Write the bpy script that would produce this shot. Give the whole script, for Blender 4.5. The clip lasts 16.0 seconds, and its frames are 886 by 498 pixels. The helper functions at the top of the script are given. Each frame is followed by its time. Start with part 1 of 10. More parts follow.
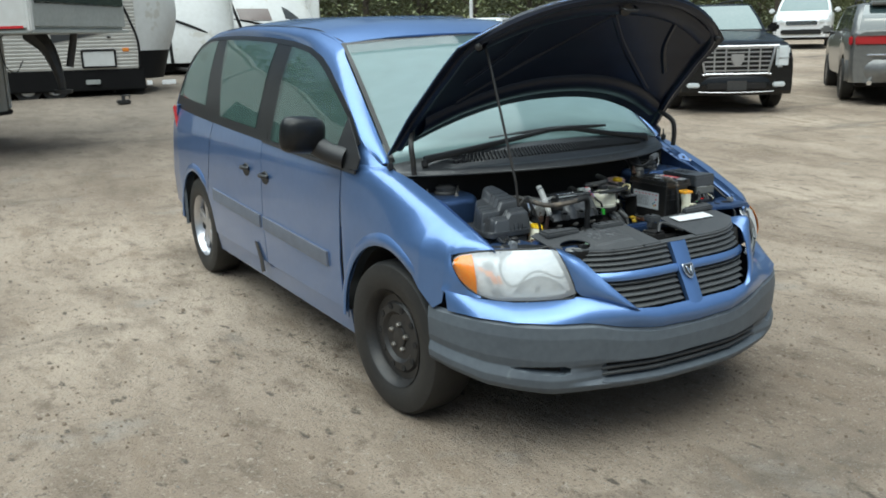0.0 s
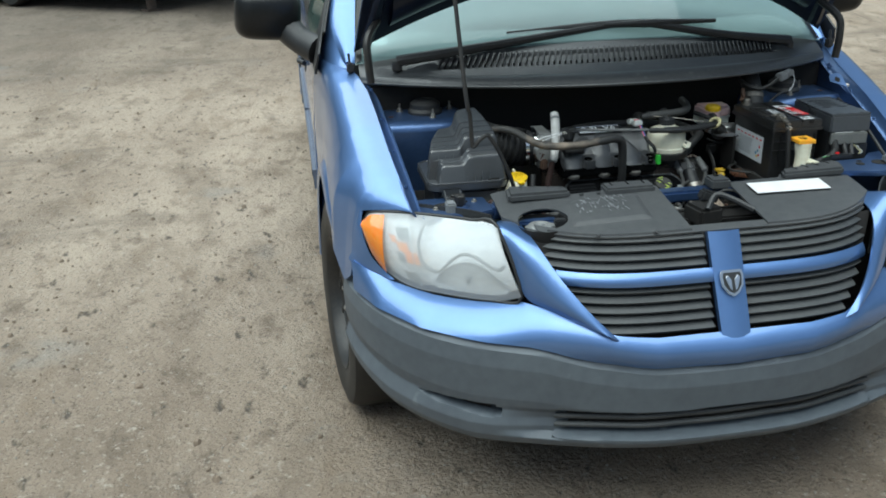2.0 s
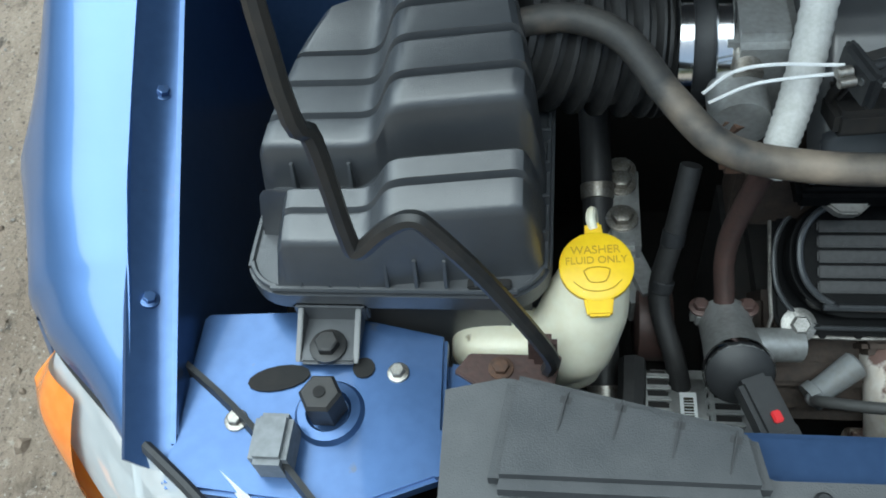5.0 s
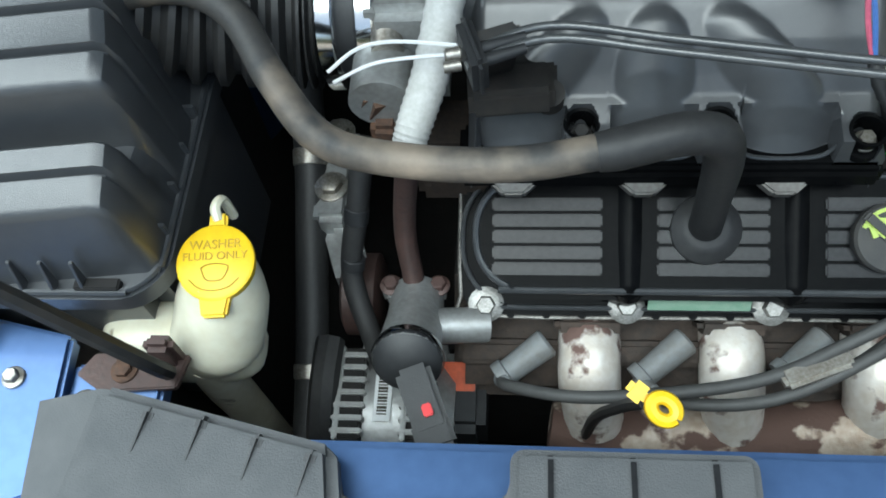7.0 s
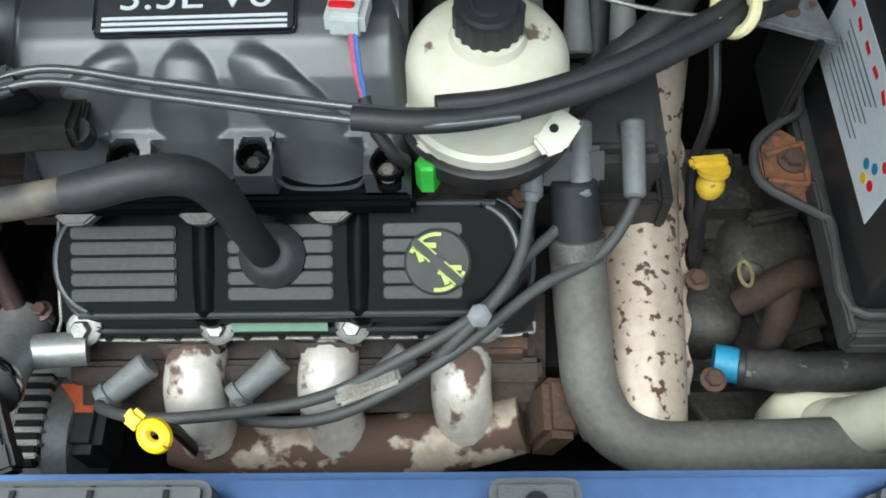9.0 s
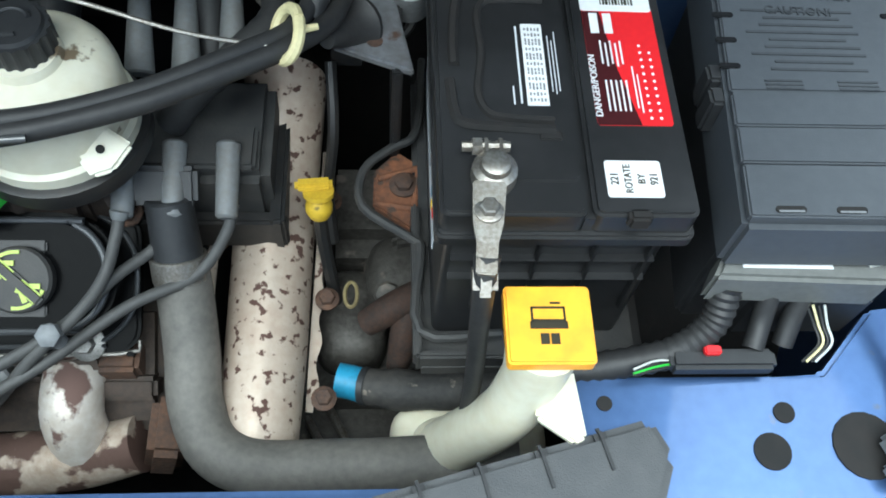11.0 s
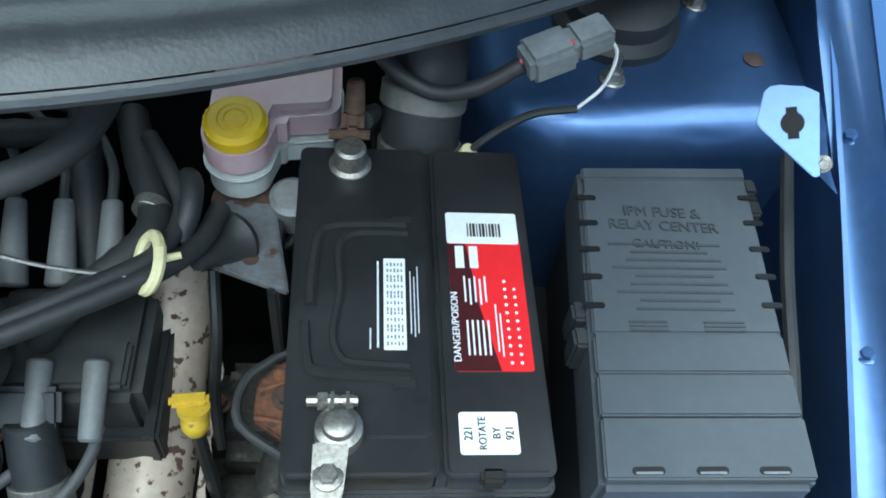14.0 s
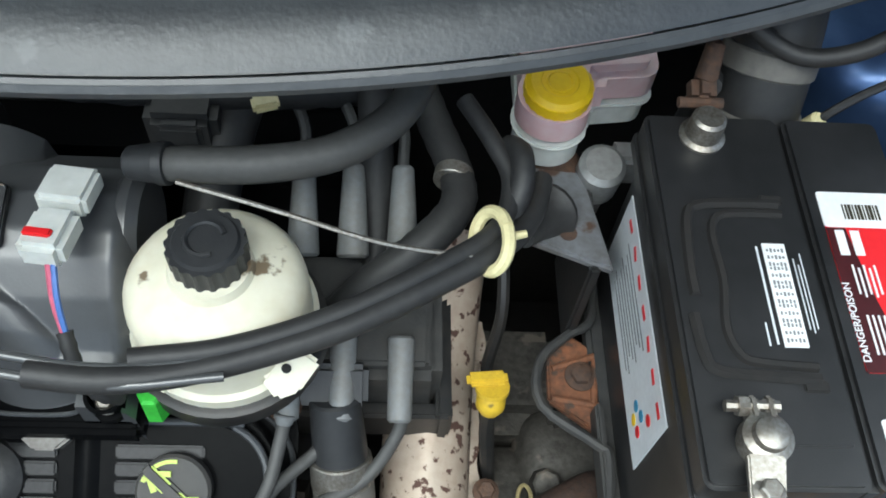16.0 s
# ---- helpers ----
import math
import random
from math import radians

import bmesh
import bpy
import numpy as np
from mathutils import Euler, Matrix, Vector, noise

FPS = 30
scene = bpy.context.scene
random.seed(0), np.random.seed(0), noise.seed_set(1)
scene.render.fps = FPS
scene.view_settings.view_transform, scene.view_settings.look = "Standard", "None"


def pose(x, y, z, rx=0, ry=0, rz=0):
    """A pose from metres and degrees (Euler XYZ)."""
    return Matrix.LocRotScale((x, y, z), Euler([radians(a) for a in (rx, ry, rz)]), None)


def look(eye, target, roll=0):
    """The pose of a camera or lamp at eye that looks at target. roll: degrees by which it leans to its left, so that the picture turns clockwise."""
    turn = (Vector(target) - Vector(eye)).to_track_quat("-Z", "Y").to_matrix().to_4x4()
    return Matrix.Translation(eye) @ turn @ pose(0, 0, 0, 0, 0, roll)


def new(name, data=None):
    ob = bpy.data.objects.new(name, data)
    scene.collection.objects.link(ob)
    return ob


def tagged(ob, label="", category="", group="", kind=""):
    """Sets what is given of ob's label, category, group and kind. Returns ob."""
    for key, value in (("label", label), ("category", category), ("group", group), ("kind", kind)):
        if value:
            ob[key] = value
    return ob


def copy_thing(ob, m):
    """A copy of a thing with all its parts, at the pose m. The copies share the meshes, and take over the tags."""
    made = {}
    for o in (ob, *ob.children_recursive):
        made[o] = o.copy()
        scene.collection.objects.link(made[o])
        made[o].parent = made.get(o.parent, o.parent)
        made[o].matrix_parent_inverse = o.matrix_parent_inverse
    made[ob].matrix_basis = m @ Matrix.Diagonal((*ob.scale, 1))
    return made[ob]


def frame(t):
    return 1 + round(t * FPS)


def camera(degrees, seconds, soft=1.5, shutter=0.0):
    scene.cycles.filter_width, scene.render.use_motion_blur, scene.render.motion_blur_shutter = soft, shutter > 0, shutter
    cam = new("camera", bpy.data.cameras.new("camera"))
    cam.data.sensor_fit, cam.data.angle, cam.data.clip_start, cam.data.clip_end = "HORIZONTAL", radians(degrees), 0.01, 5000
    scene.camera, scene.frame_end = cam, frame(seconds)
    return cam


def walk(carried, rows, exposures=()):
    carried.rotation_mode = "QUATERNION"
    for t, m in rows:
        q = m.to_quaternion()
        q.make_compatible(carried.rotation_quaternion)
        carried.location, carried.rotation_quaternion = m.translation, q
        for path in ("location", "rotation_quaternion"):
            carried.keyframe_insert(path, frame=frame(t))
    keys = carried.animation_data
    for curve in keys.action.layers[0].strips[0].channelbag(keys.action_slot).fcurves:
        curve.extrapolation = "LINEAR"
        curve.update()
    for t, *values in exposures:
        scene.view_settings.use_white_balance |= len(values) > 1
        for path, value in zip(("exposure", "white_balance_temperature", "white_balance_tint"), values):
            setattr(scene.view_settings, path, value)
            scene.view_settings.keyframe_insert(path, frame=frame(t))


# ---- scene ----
cam = camera(54.0, 16.0, soft=1.8)
PATH = [
    (0, (-2.51, -2.208, 1.609), (-1.521, -0.537, 1.13), -1.4),
    (0.5, (-2.09, -2.196, 1.57), (-1.24, -0.461, 1.054), -0.8),
    (1, (-1.68, -2.079, 1.589), (-1.004, -0.288, 1.01), -0.7),
    (1.5, (-1.272, -1.917, 1.595), (-0.788, -0.093, 0.934), -1.0),
    (2, (-0.981, -1.59, 1.545), (-0.673, 0.237, 0.793), -1.3),
    (2.5, (-0.737, -1.221, 1.54), (-0.631, 0.57, 0.656), -2.7),
    (3, (-0.535, -0.842, 1.522), (-0.611, 0.878, 0.504), -4.8),
    (3.5, (-0.457, -0.466, 1.472), (-0.691, 1.165, 0.337), -7.0),
    (3.7, (-0.443, -0.331, 1.462), (-0.714, 1.236, 0.248), -8.0),
    (5.8, (-0.396, 0.351, 1.289), (-0.664, 1.357, -0.418), -11.8),
    (6, (-0.372, 0.348, 1.289), (-0.623, 1.339, -0.429), -11.3),
    (6.5, (-0.279, 0.341, 1.3), (-0.51, 1.321, -0.428), -11.0),
    (7, (-0.2, 0.34, 1.311), (-0.406, 1.315, -0.422), -10.1),
    (7.5, (-0.122, 0.346, 1.321), (-0.315, 1.311, -0.42), -9.9),
    (8, (-0.051, 0.353, 1.327), (-0.203, 1.309, -0.423), -8.2),
    (8.5, (0.016, 0.353, 1.333), (-0.084, 1.306, -0.423), -5.9),
    (9, (0.062, 0.357, 1.333), (0.028, 1.317, -0.42), -2.4),
    (9.5, (0.102, 0.357, 1.336), (0.143, 1.325, -0.413), 1.8),
    (10, (0.196, 0.357, 1.341), (0.285, 1.321, -0.409), 4.8),
    (10.2, (0.225, 0.357, 1.345), (0.322, 1.323, -0.404), 5.5),
    (12.3, (0.392, 0.372, 1.351), (0.629, 1.413, -0.341), 10.6),
    (12.5, (0.402, 0.377, 1.351), (0.638, 1.445, -0.323), 10.3),
    (13, (0.405, 0.41, 1.37), (0.649, 1.545, -0.258), 9.8),
    (13.5, (0.398, 0.433, 1.385), (0.628, 1.614, -0.212), 9.4),
    (14, (0.379, 0.433, 1.382), (0.588, 1.619, -0.215), 9.1),
    (14.5, (0.329, 0.444, 1.374), (0.502, 1.608, -0.243), 8.3),
    (15, (0.273, 0.467, 1.358), (0.43, 1.593, -0.288), 8.2),
    (15.5, (0.226, 0.48, 1.354), (0.359, 1.572, -0.316), 7.5),
    (16, (0.188, 0.487, 1.347), (0.3, 1.55, -0.343), 6.8),
]
EXPOSURES = [(0, 0.88, 6050, -2), (3.7, 0.85, 5800, -5), (6.0, 1.3, 5600, -5), (8, 1.6, 5950, -2), (10, 1.75, 6000, 0), (12.3, 1.6, 5300, -8), (14, 1.68, 5300, -8), (15, 1.85, 5650, -4), (16, 1.85, 6050, 0)]
walk(cam, [(t, look(eye, target, roll)) for t, eye, target, roll in PATH], EXPOSURES)

# ---- world and light: an overcast day ----
world = bpy.data.worlds.new("overcast")
scene.world = world
world.use_nodes = True
wn, wl = world.node_tree.nodes, world.node_tree.links
sky = wn.new("ShaderNodeTexSky")
sky.sky_type, sky.sun_disc = "NISHITA", False
sky.sun_elevation, sky.sun_rotation = radians(66), radians(200)
sky.air_density, sky.dust_density, sky.ozone_density = 1.0, 3.0, 1.0
soft_sky = wn.new("ShaderNodeHueSaturation")
soft_sky.inputs["Saturation"].default_value = 0.75
wl.new(sky.outputs[0], soft_sky.inputs["Color"])
wl.new(soft_sky.outputs[0], wn["Background"].inputs["Color"])
wn["Background"].inputs["Strength"].default_value = 0.055
sun = new("sun", bpy.data.lights.new("sun", "SUN"))
sun.data.energy, sun.data.angle, sun.data.color = 3.1, radians(88), (1.0, 0.99, 0.97)
sun.matrix_world = look((-2.6, 0.3, 13), (0, 0, 0))


# ---- materials ----
def material(name, col, rough=0.5, metal=0.0, col2=None, scale=30.0, mix=0.5, bump=0.0, bscale=None, coat=0.0,
             spots=None, spot_scale=12.0, spot_size=0.55, spot_rough=None, rough_var=0.0, spec=0.5, sss=0.0, spot_soft=0.05):
    """A surface with grain at two scales: col and col2 mottled, a fine bump, and stains of the colour spots."""
    m = bpy.data.materials.new(name)
    m.use_nodes = True
    n, l = m.node_tree.nodes, m.node_tree.links
    b = n["Principled BSDF"]
    b.inputs["Roughness"].default_value, b.inputs["Metallic"].default_value = rough, metal
    b.inputs["Coat Weight"].default_value, b.inputs["Coat Roughness"].default_value = coat, 0.05
    b.inputs["Specular IOR Level"].default_value = spec
    if sss:
        b.inputs["Subsurface Weight"].default_value = sss
        b.inputs["Subsurface Radius"].default_value = (0.02, 0.015, 0.01)
    tc = n.new("ShaderNodeTexCoord")

    def noise_at(s, detail=6.0):
        t = n.new("ShaderNodeTexNoise")
        t.inputs["Scale"].default_value, t.inputs["Detail"].default_value = s, detail
        l.new(tc.outputs["Object"], t.inputs["Vector"])
        return t

    col2 = col2 or tuple(c * 0.7 for c in col)
    big, fine = noise_at(scale), noise_at(scale * 7.3, 4.0)
    add = n.new("ShaderNodeMath")
    add.operation = "ADD"
    l.new(big.outputs["Fac"], add.inputs[0])
    l.new(fine.outputs["Fac"], add.inputs[1])
    ramp = n.new("ShaderNodeMapRange")
    ramp.inputs["From Min"].default_value, ramp.inputs["From Max"].default_value = 0.75, 1.25
    ramp.inputs["To Min"].default_value, ramp.inputs["To Max"].default_value = 0.0, mix * 2 if mix < 0.5 else 1.0
    l.new(add.outputs[0], ramp.inputs["Value"])
    mx = n.new("ShaderNodeMix")
    mx.data_type = "RGBA"
    mx.inputs["A"].default_value, mx.inputs["B"].default_value = (*col, 1), (*col2, 1)
    l.new(ramp.outputs[0], mx.inputs["Factor"])
    last = mx.outputs["Result"]
    if spots:
        st = noise_at(spot_scale, 8.0)
        sr = n.new("ShaderNodeMapRange")
        sr.inputs["From Min"].default_value, sr.inputs["From Max"].default_value = spot_size, spot_size + spot_soft
        l.new(st.outputs["Fac"], sr.inputs["Value"])
        m2 = n.new("ShaderNodeMix")
        m2.data_type = "RGBA"
        m2.inputs["B"].default_value = (*spots, 1)
        l.new(last, m2.inputs["A"])
        l.new(sr.outputs[0], m2.inputs["Factor"])
        last = m2.outputs["Result"]
        if spot_rough is not None:
            rr = n.new("ShaderNodeMapRange")
            rr.inputs["To Min"].default_value, rr.inputs["To Max"].default_value = rough, spot_rough
            l.new(sr.outputs[0], rr.inputs["Value"])
            l.new(rr.outputs[0], b.inputs["Roughness"])
    l.new(last, b.inputs["Base Color"])
    if rough_var and not (spots and spot_rough is not None):
        rv = n.new("ShaderNodeMapRange")
        rv.inputs["To Min"].default_value, rv.inputs["To Max"].default_value = max(0.02, rough - rough_var), min(1, rough + rough_var)
        l.new(big.outputs["Fac"], rv.inputs["Value"])
        l.new(rv.outputs[0], b.inputs["Roughness"])
    if bump:
        bp = n.new("ShaderNodeBump")
        bp.inputs["Strength"].default_value, bp.inputs["Distance"].default_value = bump, 0.002
        l.new((noise_at(bscale, 5.0) if bscale else fine).outputs["Fac"], bp.inputs["Height"])
        l.new(bp.outputs[0], b.inputs["Normal"])
    return m


def glass(name, col, rough=0.02, ior=1.5, haze=0.0, film=(0.7, 0.73, 0.74)):
    m = bpy.data.materials.new(name)
    m.use_nodes = True
    n, l = m.node_tree.nodes, m.node_tree.links
    b = n["Principled BSDF"]
    n.remove(b)
    mixer, fres = n.new("ShaderNodeMixShader"), n.new("ShaderNodeFresnel")
    tr, gl = n.new("ShaderNodeBsdfTransparent"), n.new("ShaderNodeBsdfGlossy")
    tr.inputs["Color"].default_value = (*col, 1)
    gl.inputs["Roughness"].default_value = rough
    fres.inputs["IOR"].default_value = ior
    l.new(fres.outputs[0], mixer.inputs[0])
    l.new(tr.outputs[0], mixer.inputs[1])
    l.new(gl.outputs[0], mixer.inputs[2])
    out = mixer.outputs[0]
    if haze:
        df, m2 = n.new("ShaderNodeBsdfDiffuse"), n.new("ShaderNodeMixShader")
        df.inputs["Color"].default_value = (*film, 1)
        tx, r = n.new("ShaderNodeTexNoise"), n.new("ShaderNodeMapRange")
        tx.inputs["Scale"].default_value = 9
        r.inputs["To Min"].default_value, r.inputs["To Max"].default_value = haze * 0.88, haze * 1.12
        l.new(tx.outputs["Fac"], r.inputs["Value"])
        l.new(r.outputs[0], m2.inputs[0])
        l.new(out, m2.inputs[1])
        l.new(df.outputs[0], m2.inputs[2])
        out = m2.outputs[0]
    l.new(out, n["Material Output"].inputs[0])
    return m


PAINT = material("blue metallic paint", (0.118, 0.215, 0.45), 0.38, 0.68, (0.108, 0.20, 0.42), 3.0, 0.5, coat=0.8, rough_var=0.05)
# same paint as the body, darkened to carry the bay's shade; spots are dust
PAINT_BAY_SHADE = material("body blue darkened for bay shade, with dust", (0.078, 0.138, 0.295), 0.34, 0.7, (0.064, 0.116, 0.25), 14.0, 0.5, coat=0.3, spots=(0.10, 0.125, 0.19), spot_scale=40, spot_size=0.68)
# the bonnet's underside is body blue too; its shade is put into this navy
NAVY_SHADE = material("body blue darkened for underside shade", (0.003, 0.006, 0.016), 0.36, 0.0, (0.005, 0.009, 0.022), 8.0, rough_var=0.1, spec=0.3)
BUMPER = material("weathered grey bumper plastic", (0.095, 0.112, 0.13), 0.55, 0.0, (0.075, 0.088, 0.105), 5.0, bump=0.15, bscale=600, spots=(0.13, 0.148, 0.165), spot_scale=14, spot_size=0.68)
TRIM = material("grey side moulding", (0.14, 0.16, 0.2), 0.6, 0.0, (0.115, 0.13, 0.165), 12.0, bump=0.1, bscale=500)
BLACK = material("black moulded plastic", (0.018, 0.019, 0.021), 0.5, 0.0, (0.026, 0.027, 0.029), 20.0, bump=0.12, bscale=900, rough_var=0.1)
BLACK_DUSTY = material("dusty black plastic", (0.028, 0.029, 0.03), 0.62, 0.0, (0.05, 0.048, 0.045), 9.0, bump=0.15, bscale=500, rough_var=0.08)
AIRBOX = material("satin black airbox plastic", (0.040, 0.043, 0.048), 0.34, 0.0, (0.05, 0.053, 0.058), 15.0, bump=0.2, bscale=1400, rough_var=0.06, spec=1.0)
GRILLE = material("charcoal grille plastic", (0.04, 0.043, 0.047), 0.55, 0.0, (0.055, 0.058, 0.06), 12.0, bump=0.12, bscale=700)
SHIELD_PLASTIC = material("grey black upper shield plastic", (0.05, 0.053, 0.057), 0.55, 0.0, (0.07, 0.072, 0.075), 7.0, bump=0.2, bscale=900, rough_var=0.08)
COWLMAT = material("weathered black cowl plastic", (0.030, 0.033, 0.037), 0.42, 0.0, (0.05, 0.054, 0.058), 9.0, bump=0.2, bscale=300, spots=(0.075, 0.08, 0.085), spot_scale=30, spot_size=0.66, spec=0.9)
# near black: dark bay parts, and shade painted into gaps and holes
VOID = material("black parts and shade painted in hollows", (0.008, 0.008, 0.008), 0.85, 0.0, (0.014, 0.012, 0.011), 10.0, bump=0.4)
RUBBER = material("black rubber hose", (0.02, 0.02, 0.021), 0.55, 0.0, (0.03, 0.03, 0.03), 25.0, bump=0.1, bscale=300, rough_var=0.1)
RUBBER_GREY = material("greyed rubber", (0.15, 0.142, 0.128), 0.65, 0.0, (0.10, 0.096, 0.088), 22.0, bump=0.15, bscale=250)
DUST_HOSE = material("hose with tan dust", (0.03, 0.03, 0.031), 0.6, 0.0, (0.05, 0.047, 0.043), 20.0, bump=0.15, bscale=300, spots=(0.26, 0.21, 0.16), spot_scale=12, spot_size=0.45, spot_soft=0.2)
TYRE = material("tyre rubber", (0.012, 0.012, 0.012), 0.6, 0.0, (0.022, 0.021, 0.019), 9.0, bump=0.2, bscale=200)
STEEL_BLACK = material("black painted steel", (0.02, 0.021, 0.022), 0.45, 0.2, (0.035, 0.032, 0.03), 15.0, bump=0.1)
ALLOY = material("silver alloy", (0.62, 0.63, 0.65), 0.3, 0.9, (0.5, 0.5, 0.52), 10.0)
ALU = material("cast aluminium", (0.45, 0.46, 0.46), 0.48, 0.7, (0.34, 0.34, 0.33), 30.0, bump=0.15, bscale=250)
STEEL = material("zinc steel", (0.40, 0.385, 0.355), 0.42, 0.85, (0.22, 0.195, 0.165), 60.0, bump=0.1)
CHROME = material("chrome", (0.75, 0.76, 0.78), 0.12, 1.0, (0.68, 0.69, 0.7), 10.0)
RUST = material("rusted iron", (0.12, 0.065, 0.04), 0.85, 0.1, (0.06, 0.04, 0.032), 35.0, bump=0.6, bscale=200)
EXHAUST = material("rust mottled exhaust shell", (0.50, 0.425, 0.35), 0.5, 0.3, (0.42, 0.33, 0.26), 16.0, bump=0.3, bscale=150, spots=(0.10, 0.055, 0.043), spot_scale=105, spot_size=0.57, spot_rough=0.85)
MANIFOLD_EX = material("scorched exhaust manifold", (0.50, 0.43, 0.36), 0.55, 0.25, (0.33, 0.25, 0.185), 18.0, bump=0.6, bscale=120, spots=(0.115, 0.07, 0.056), spot_scale=17, spot_size=0.5, spot_rough=0.85, spot_soft=0.03)
RUNNER = material("white scorched runner", (0.72, 0.69, 0.65), 0.42, 0.25, (0.58, 0.52, 0.45), 18.0, bump=0.4, bscale=120, spots=(0.16, 0.1, 0.085), spot_scale=30, spot_size=0.57, spot_rough=0.85)
VALVE = material("satin black valve cover", (0.0035, 0.0037, 0.0042), 0.22, 0.0, (0.0055, 0.0057, 0.006), 25.0, rough_var=0.05, spec=0.03)
RIDGE = material("worn black ridge tops", (0.011, 0.0115, 0.0125), 0.26, 0.0, (0.016, 0.0165, 0.018), 30.0, spec=0.24)
INTAKE = material("satin black composite intake", (0.048, 0.050, 0.054), 0.38, 0.0, (0.058, 0.060, 0.064), 18.0, bump=0.05, bscale=500, rough_var=0.07, spec=1.0)
YELLOW = material("yellow plastic", (0.82, 0.56, 0.01), 0.42, 0.0, (0.75, 0.48, 0.01), 25.0, bump=0.05)
YELLOW_DIRTY = material("grimy yellow plastic", (0.62, 0.42, 0.03), 0.5, 0.0, (0.5, 0.33, 0.03), 60.0, spots=(0.2, 0.14, 0.03), spot_scale=70, spot_size=0.62)
PRINT = material("black print", (0.03, 0.025, 0.01), 0.6)
OCHRE = material("embossed ochre lettering", (0.50, 0.31, 0.008), 0.5)
ORANGE = material("orange print", (0.9, 0.33, 0.03), 0.45, 0.0, (0.92, 0.5, 0.03), 9.0)
IVORY = material("yellowed white tank plastic", (0.74, 0.72, 0.58), 0.42, 0.0, (0.66, 0.62, 0.47), 14.0, bump=0.08, spots=(0.28, 0.24, 0.16), spot_scale=38, spot_size=0.68, sss=0.1)
CREAM = material("cream nylon", (0.72, 0.66, 0.38), 0.45, 0.0, (0.62, 0.55, 0.3), 40.0)
PINK_TANK = material("translucent tank with pink fluid", (0.60, 0.47, 0.48), 0.3, 0.0, (0.58, 0.38, 0.40), 16.0, sss=0.2)
TANK_CLEAR = material("pale translucent tank plastic", (0.6, 0.62, 0.6), 0.3, 0.0, (0.5, 0.52, 0.5), 15.0, sss=0.15)
WHITE_PAPER = material("white paper label", (0.78, 0.79, 0.8), 0.55, 0.0, (0.7, 0.71, 0.72), 30.0)
SILVER_LABEL = material("silver label", (0.68, 0.71, 0.74), 0.4, 0.0, (0.6, 0.63, 0.66), 40.0)
RED = material("red print", (0.66, 0.015, 0.02), 0.4, 0.0, (0.6, 0.012, 0.02), 30.0)
GREEN_LABEL = material("faded green label", (0.2, 0.34, 0.24), 0.5, 0.0, (0.28, 0.4, 0.31), 120.0)
GREEN = material("green plastic", (0.08, 0.55, 0.06), 0.4)
LIME = material("pale green print", (0.5, 0.62, 0.12), 0.5, 0.0, (0.4, 0.5, 0.1), 80.0)
BLUE_TAPE = material("blue tape", (0.04, 0.27, 0.46), 0.5)
PINK_WIRE = material("pink wire", (0.6, 0.12, 0.2), 0.5)
BLUE_WIRE = material("blue wire", (0.08, 0.18, 0.5), 0.5)
WHITE_LOOM = material("pale braided loom", (0.55, 0.55, 0.54), 0.6, 0.0, (0.42, 0.42, 0.4), 40.0, bump=0.25, bscale=220)
BROWN_PIPE = material("brown coated pipe", (0.085, 0.05, 0.043), 0.5, 0.2, (0.06, 0.04, 0.036), 30.0, bump=0.2)
GREY_PLASTIC = material("grey connector plastic", (0.2, 0.21, 0.22), 0.5)
BOOT = material("grey silicone boot", (0.17, 0.18, 0.187), 0.55, 0.0, (0.14, 0.137, 0.13), 30.0, bump=0.1)
BATTERY_MAT = material("black battery case", (0.013, 0.0135, 0.014), 0.36, 0.0, (0.02, 0.02, 0.021), 13.0, bump=0.06, bscale=1000, rough_var=0.12, spec=0.7)
FUSEBOX = material("slate fuse box plastic", (0.068, 0.075, 0.085), 0.42, 0.0, (0.058, 0.064, 0.073), 20.0, bump=0.12, bscale=1300, rough_var=0.05)
# darker copy of the cover plastic: relief shade put into the letters' colour
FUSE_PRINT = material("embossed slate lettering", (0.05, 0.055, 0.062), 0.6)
PCM = material("grey module casting", (0.19, 0.195, 0.185), 0.5, 0.3, (0.15, 0.155, 0.147), 25.0)
AMBER = material("amber lens", (0.75, 0.2, 0.02), 0.15, 0.0, (0.7, 0.26, 0.04), 12.0, coat=0.6)
REFLECTOR = material("lamp reflector", (0.9, 0.91, 0.92), 0.3, 0.15, (0.82, 0.84, 0.86), 9.0)
GLASS = glass("green tinted glass", (0.36, 0.54, 0.50), 0.02, 1.8, 0.07, (0.36, 0.52, 0.48))
# the teal diffuse film stands in for the sky's reflection on the screen
WIND = glass("windscreen glass with painted sky sheen", (0.45, 0.60, 0.59), 0.05, 1.6, 0.45, (0.32, 0.445, 0.45))
LENS = glass("clear headlamp lens", (0.92, 0.94, 0.95), 0.05, 1.45, 0.38, (0.82, 0.85, 0.86))
CABIN = material("grey cabin cloth", (0.27, 0.29, 0.29), 0.9, 0.0, (0.22, 0.235, 0.235), 40.0, bump=0.3)
TAIL_RED = material("red tail lens", (0.45, 0.02, 0.025), 0.2, 0.0, (0.4, 0.015, 0.02), 20.0, coat=0.5)
BLACK_TRIM = material("black pillar trim", (0.008, 0.0085, 0.009), 0.3, 0.0, (0.012, 0.0125, 0.0135), 8.0, spec=0.3)


# ---- mesh helpers ----
TURNED = set()  # things whose parts are drawn round their own base


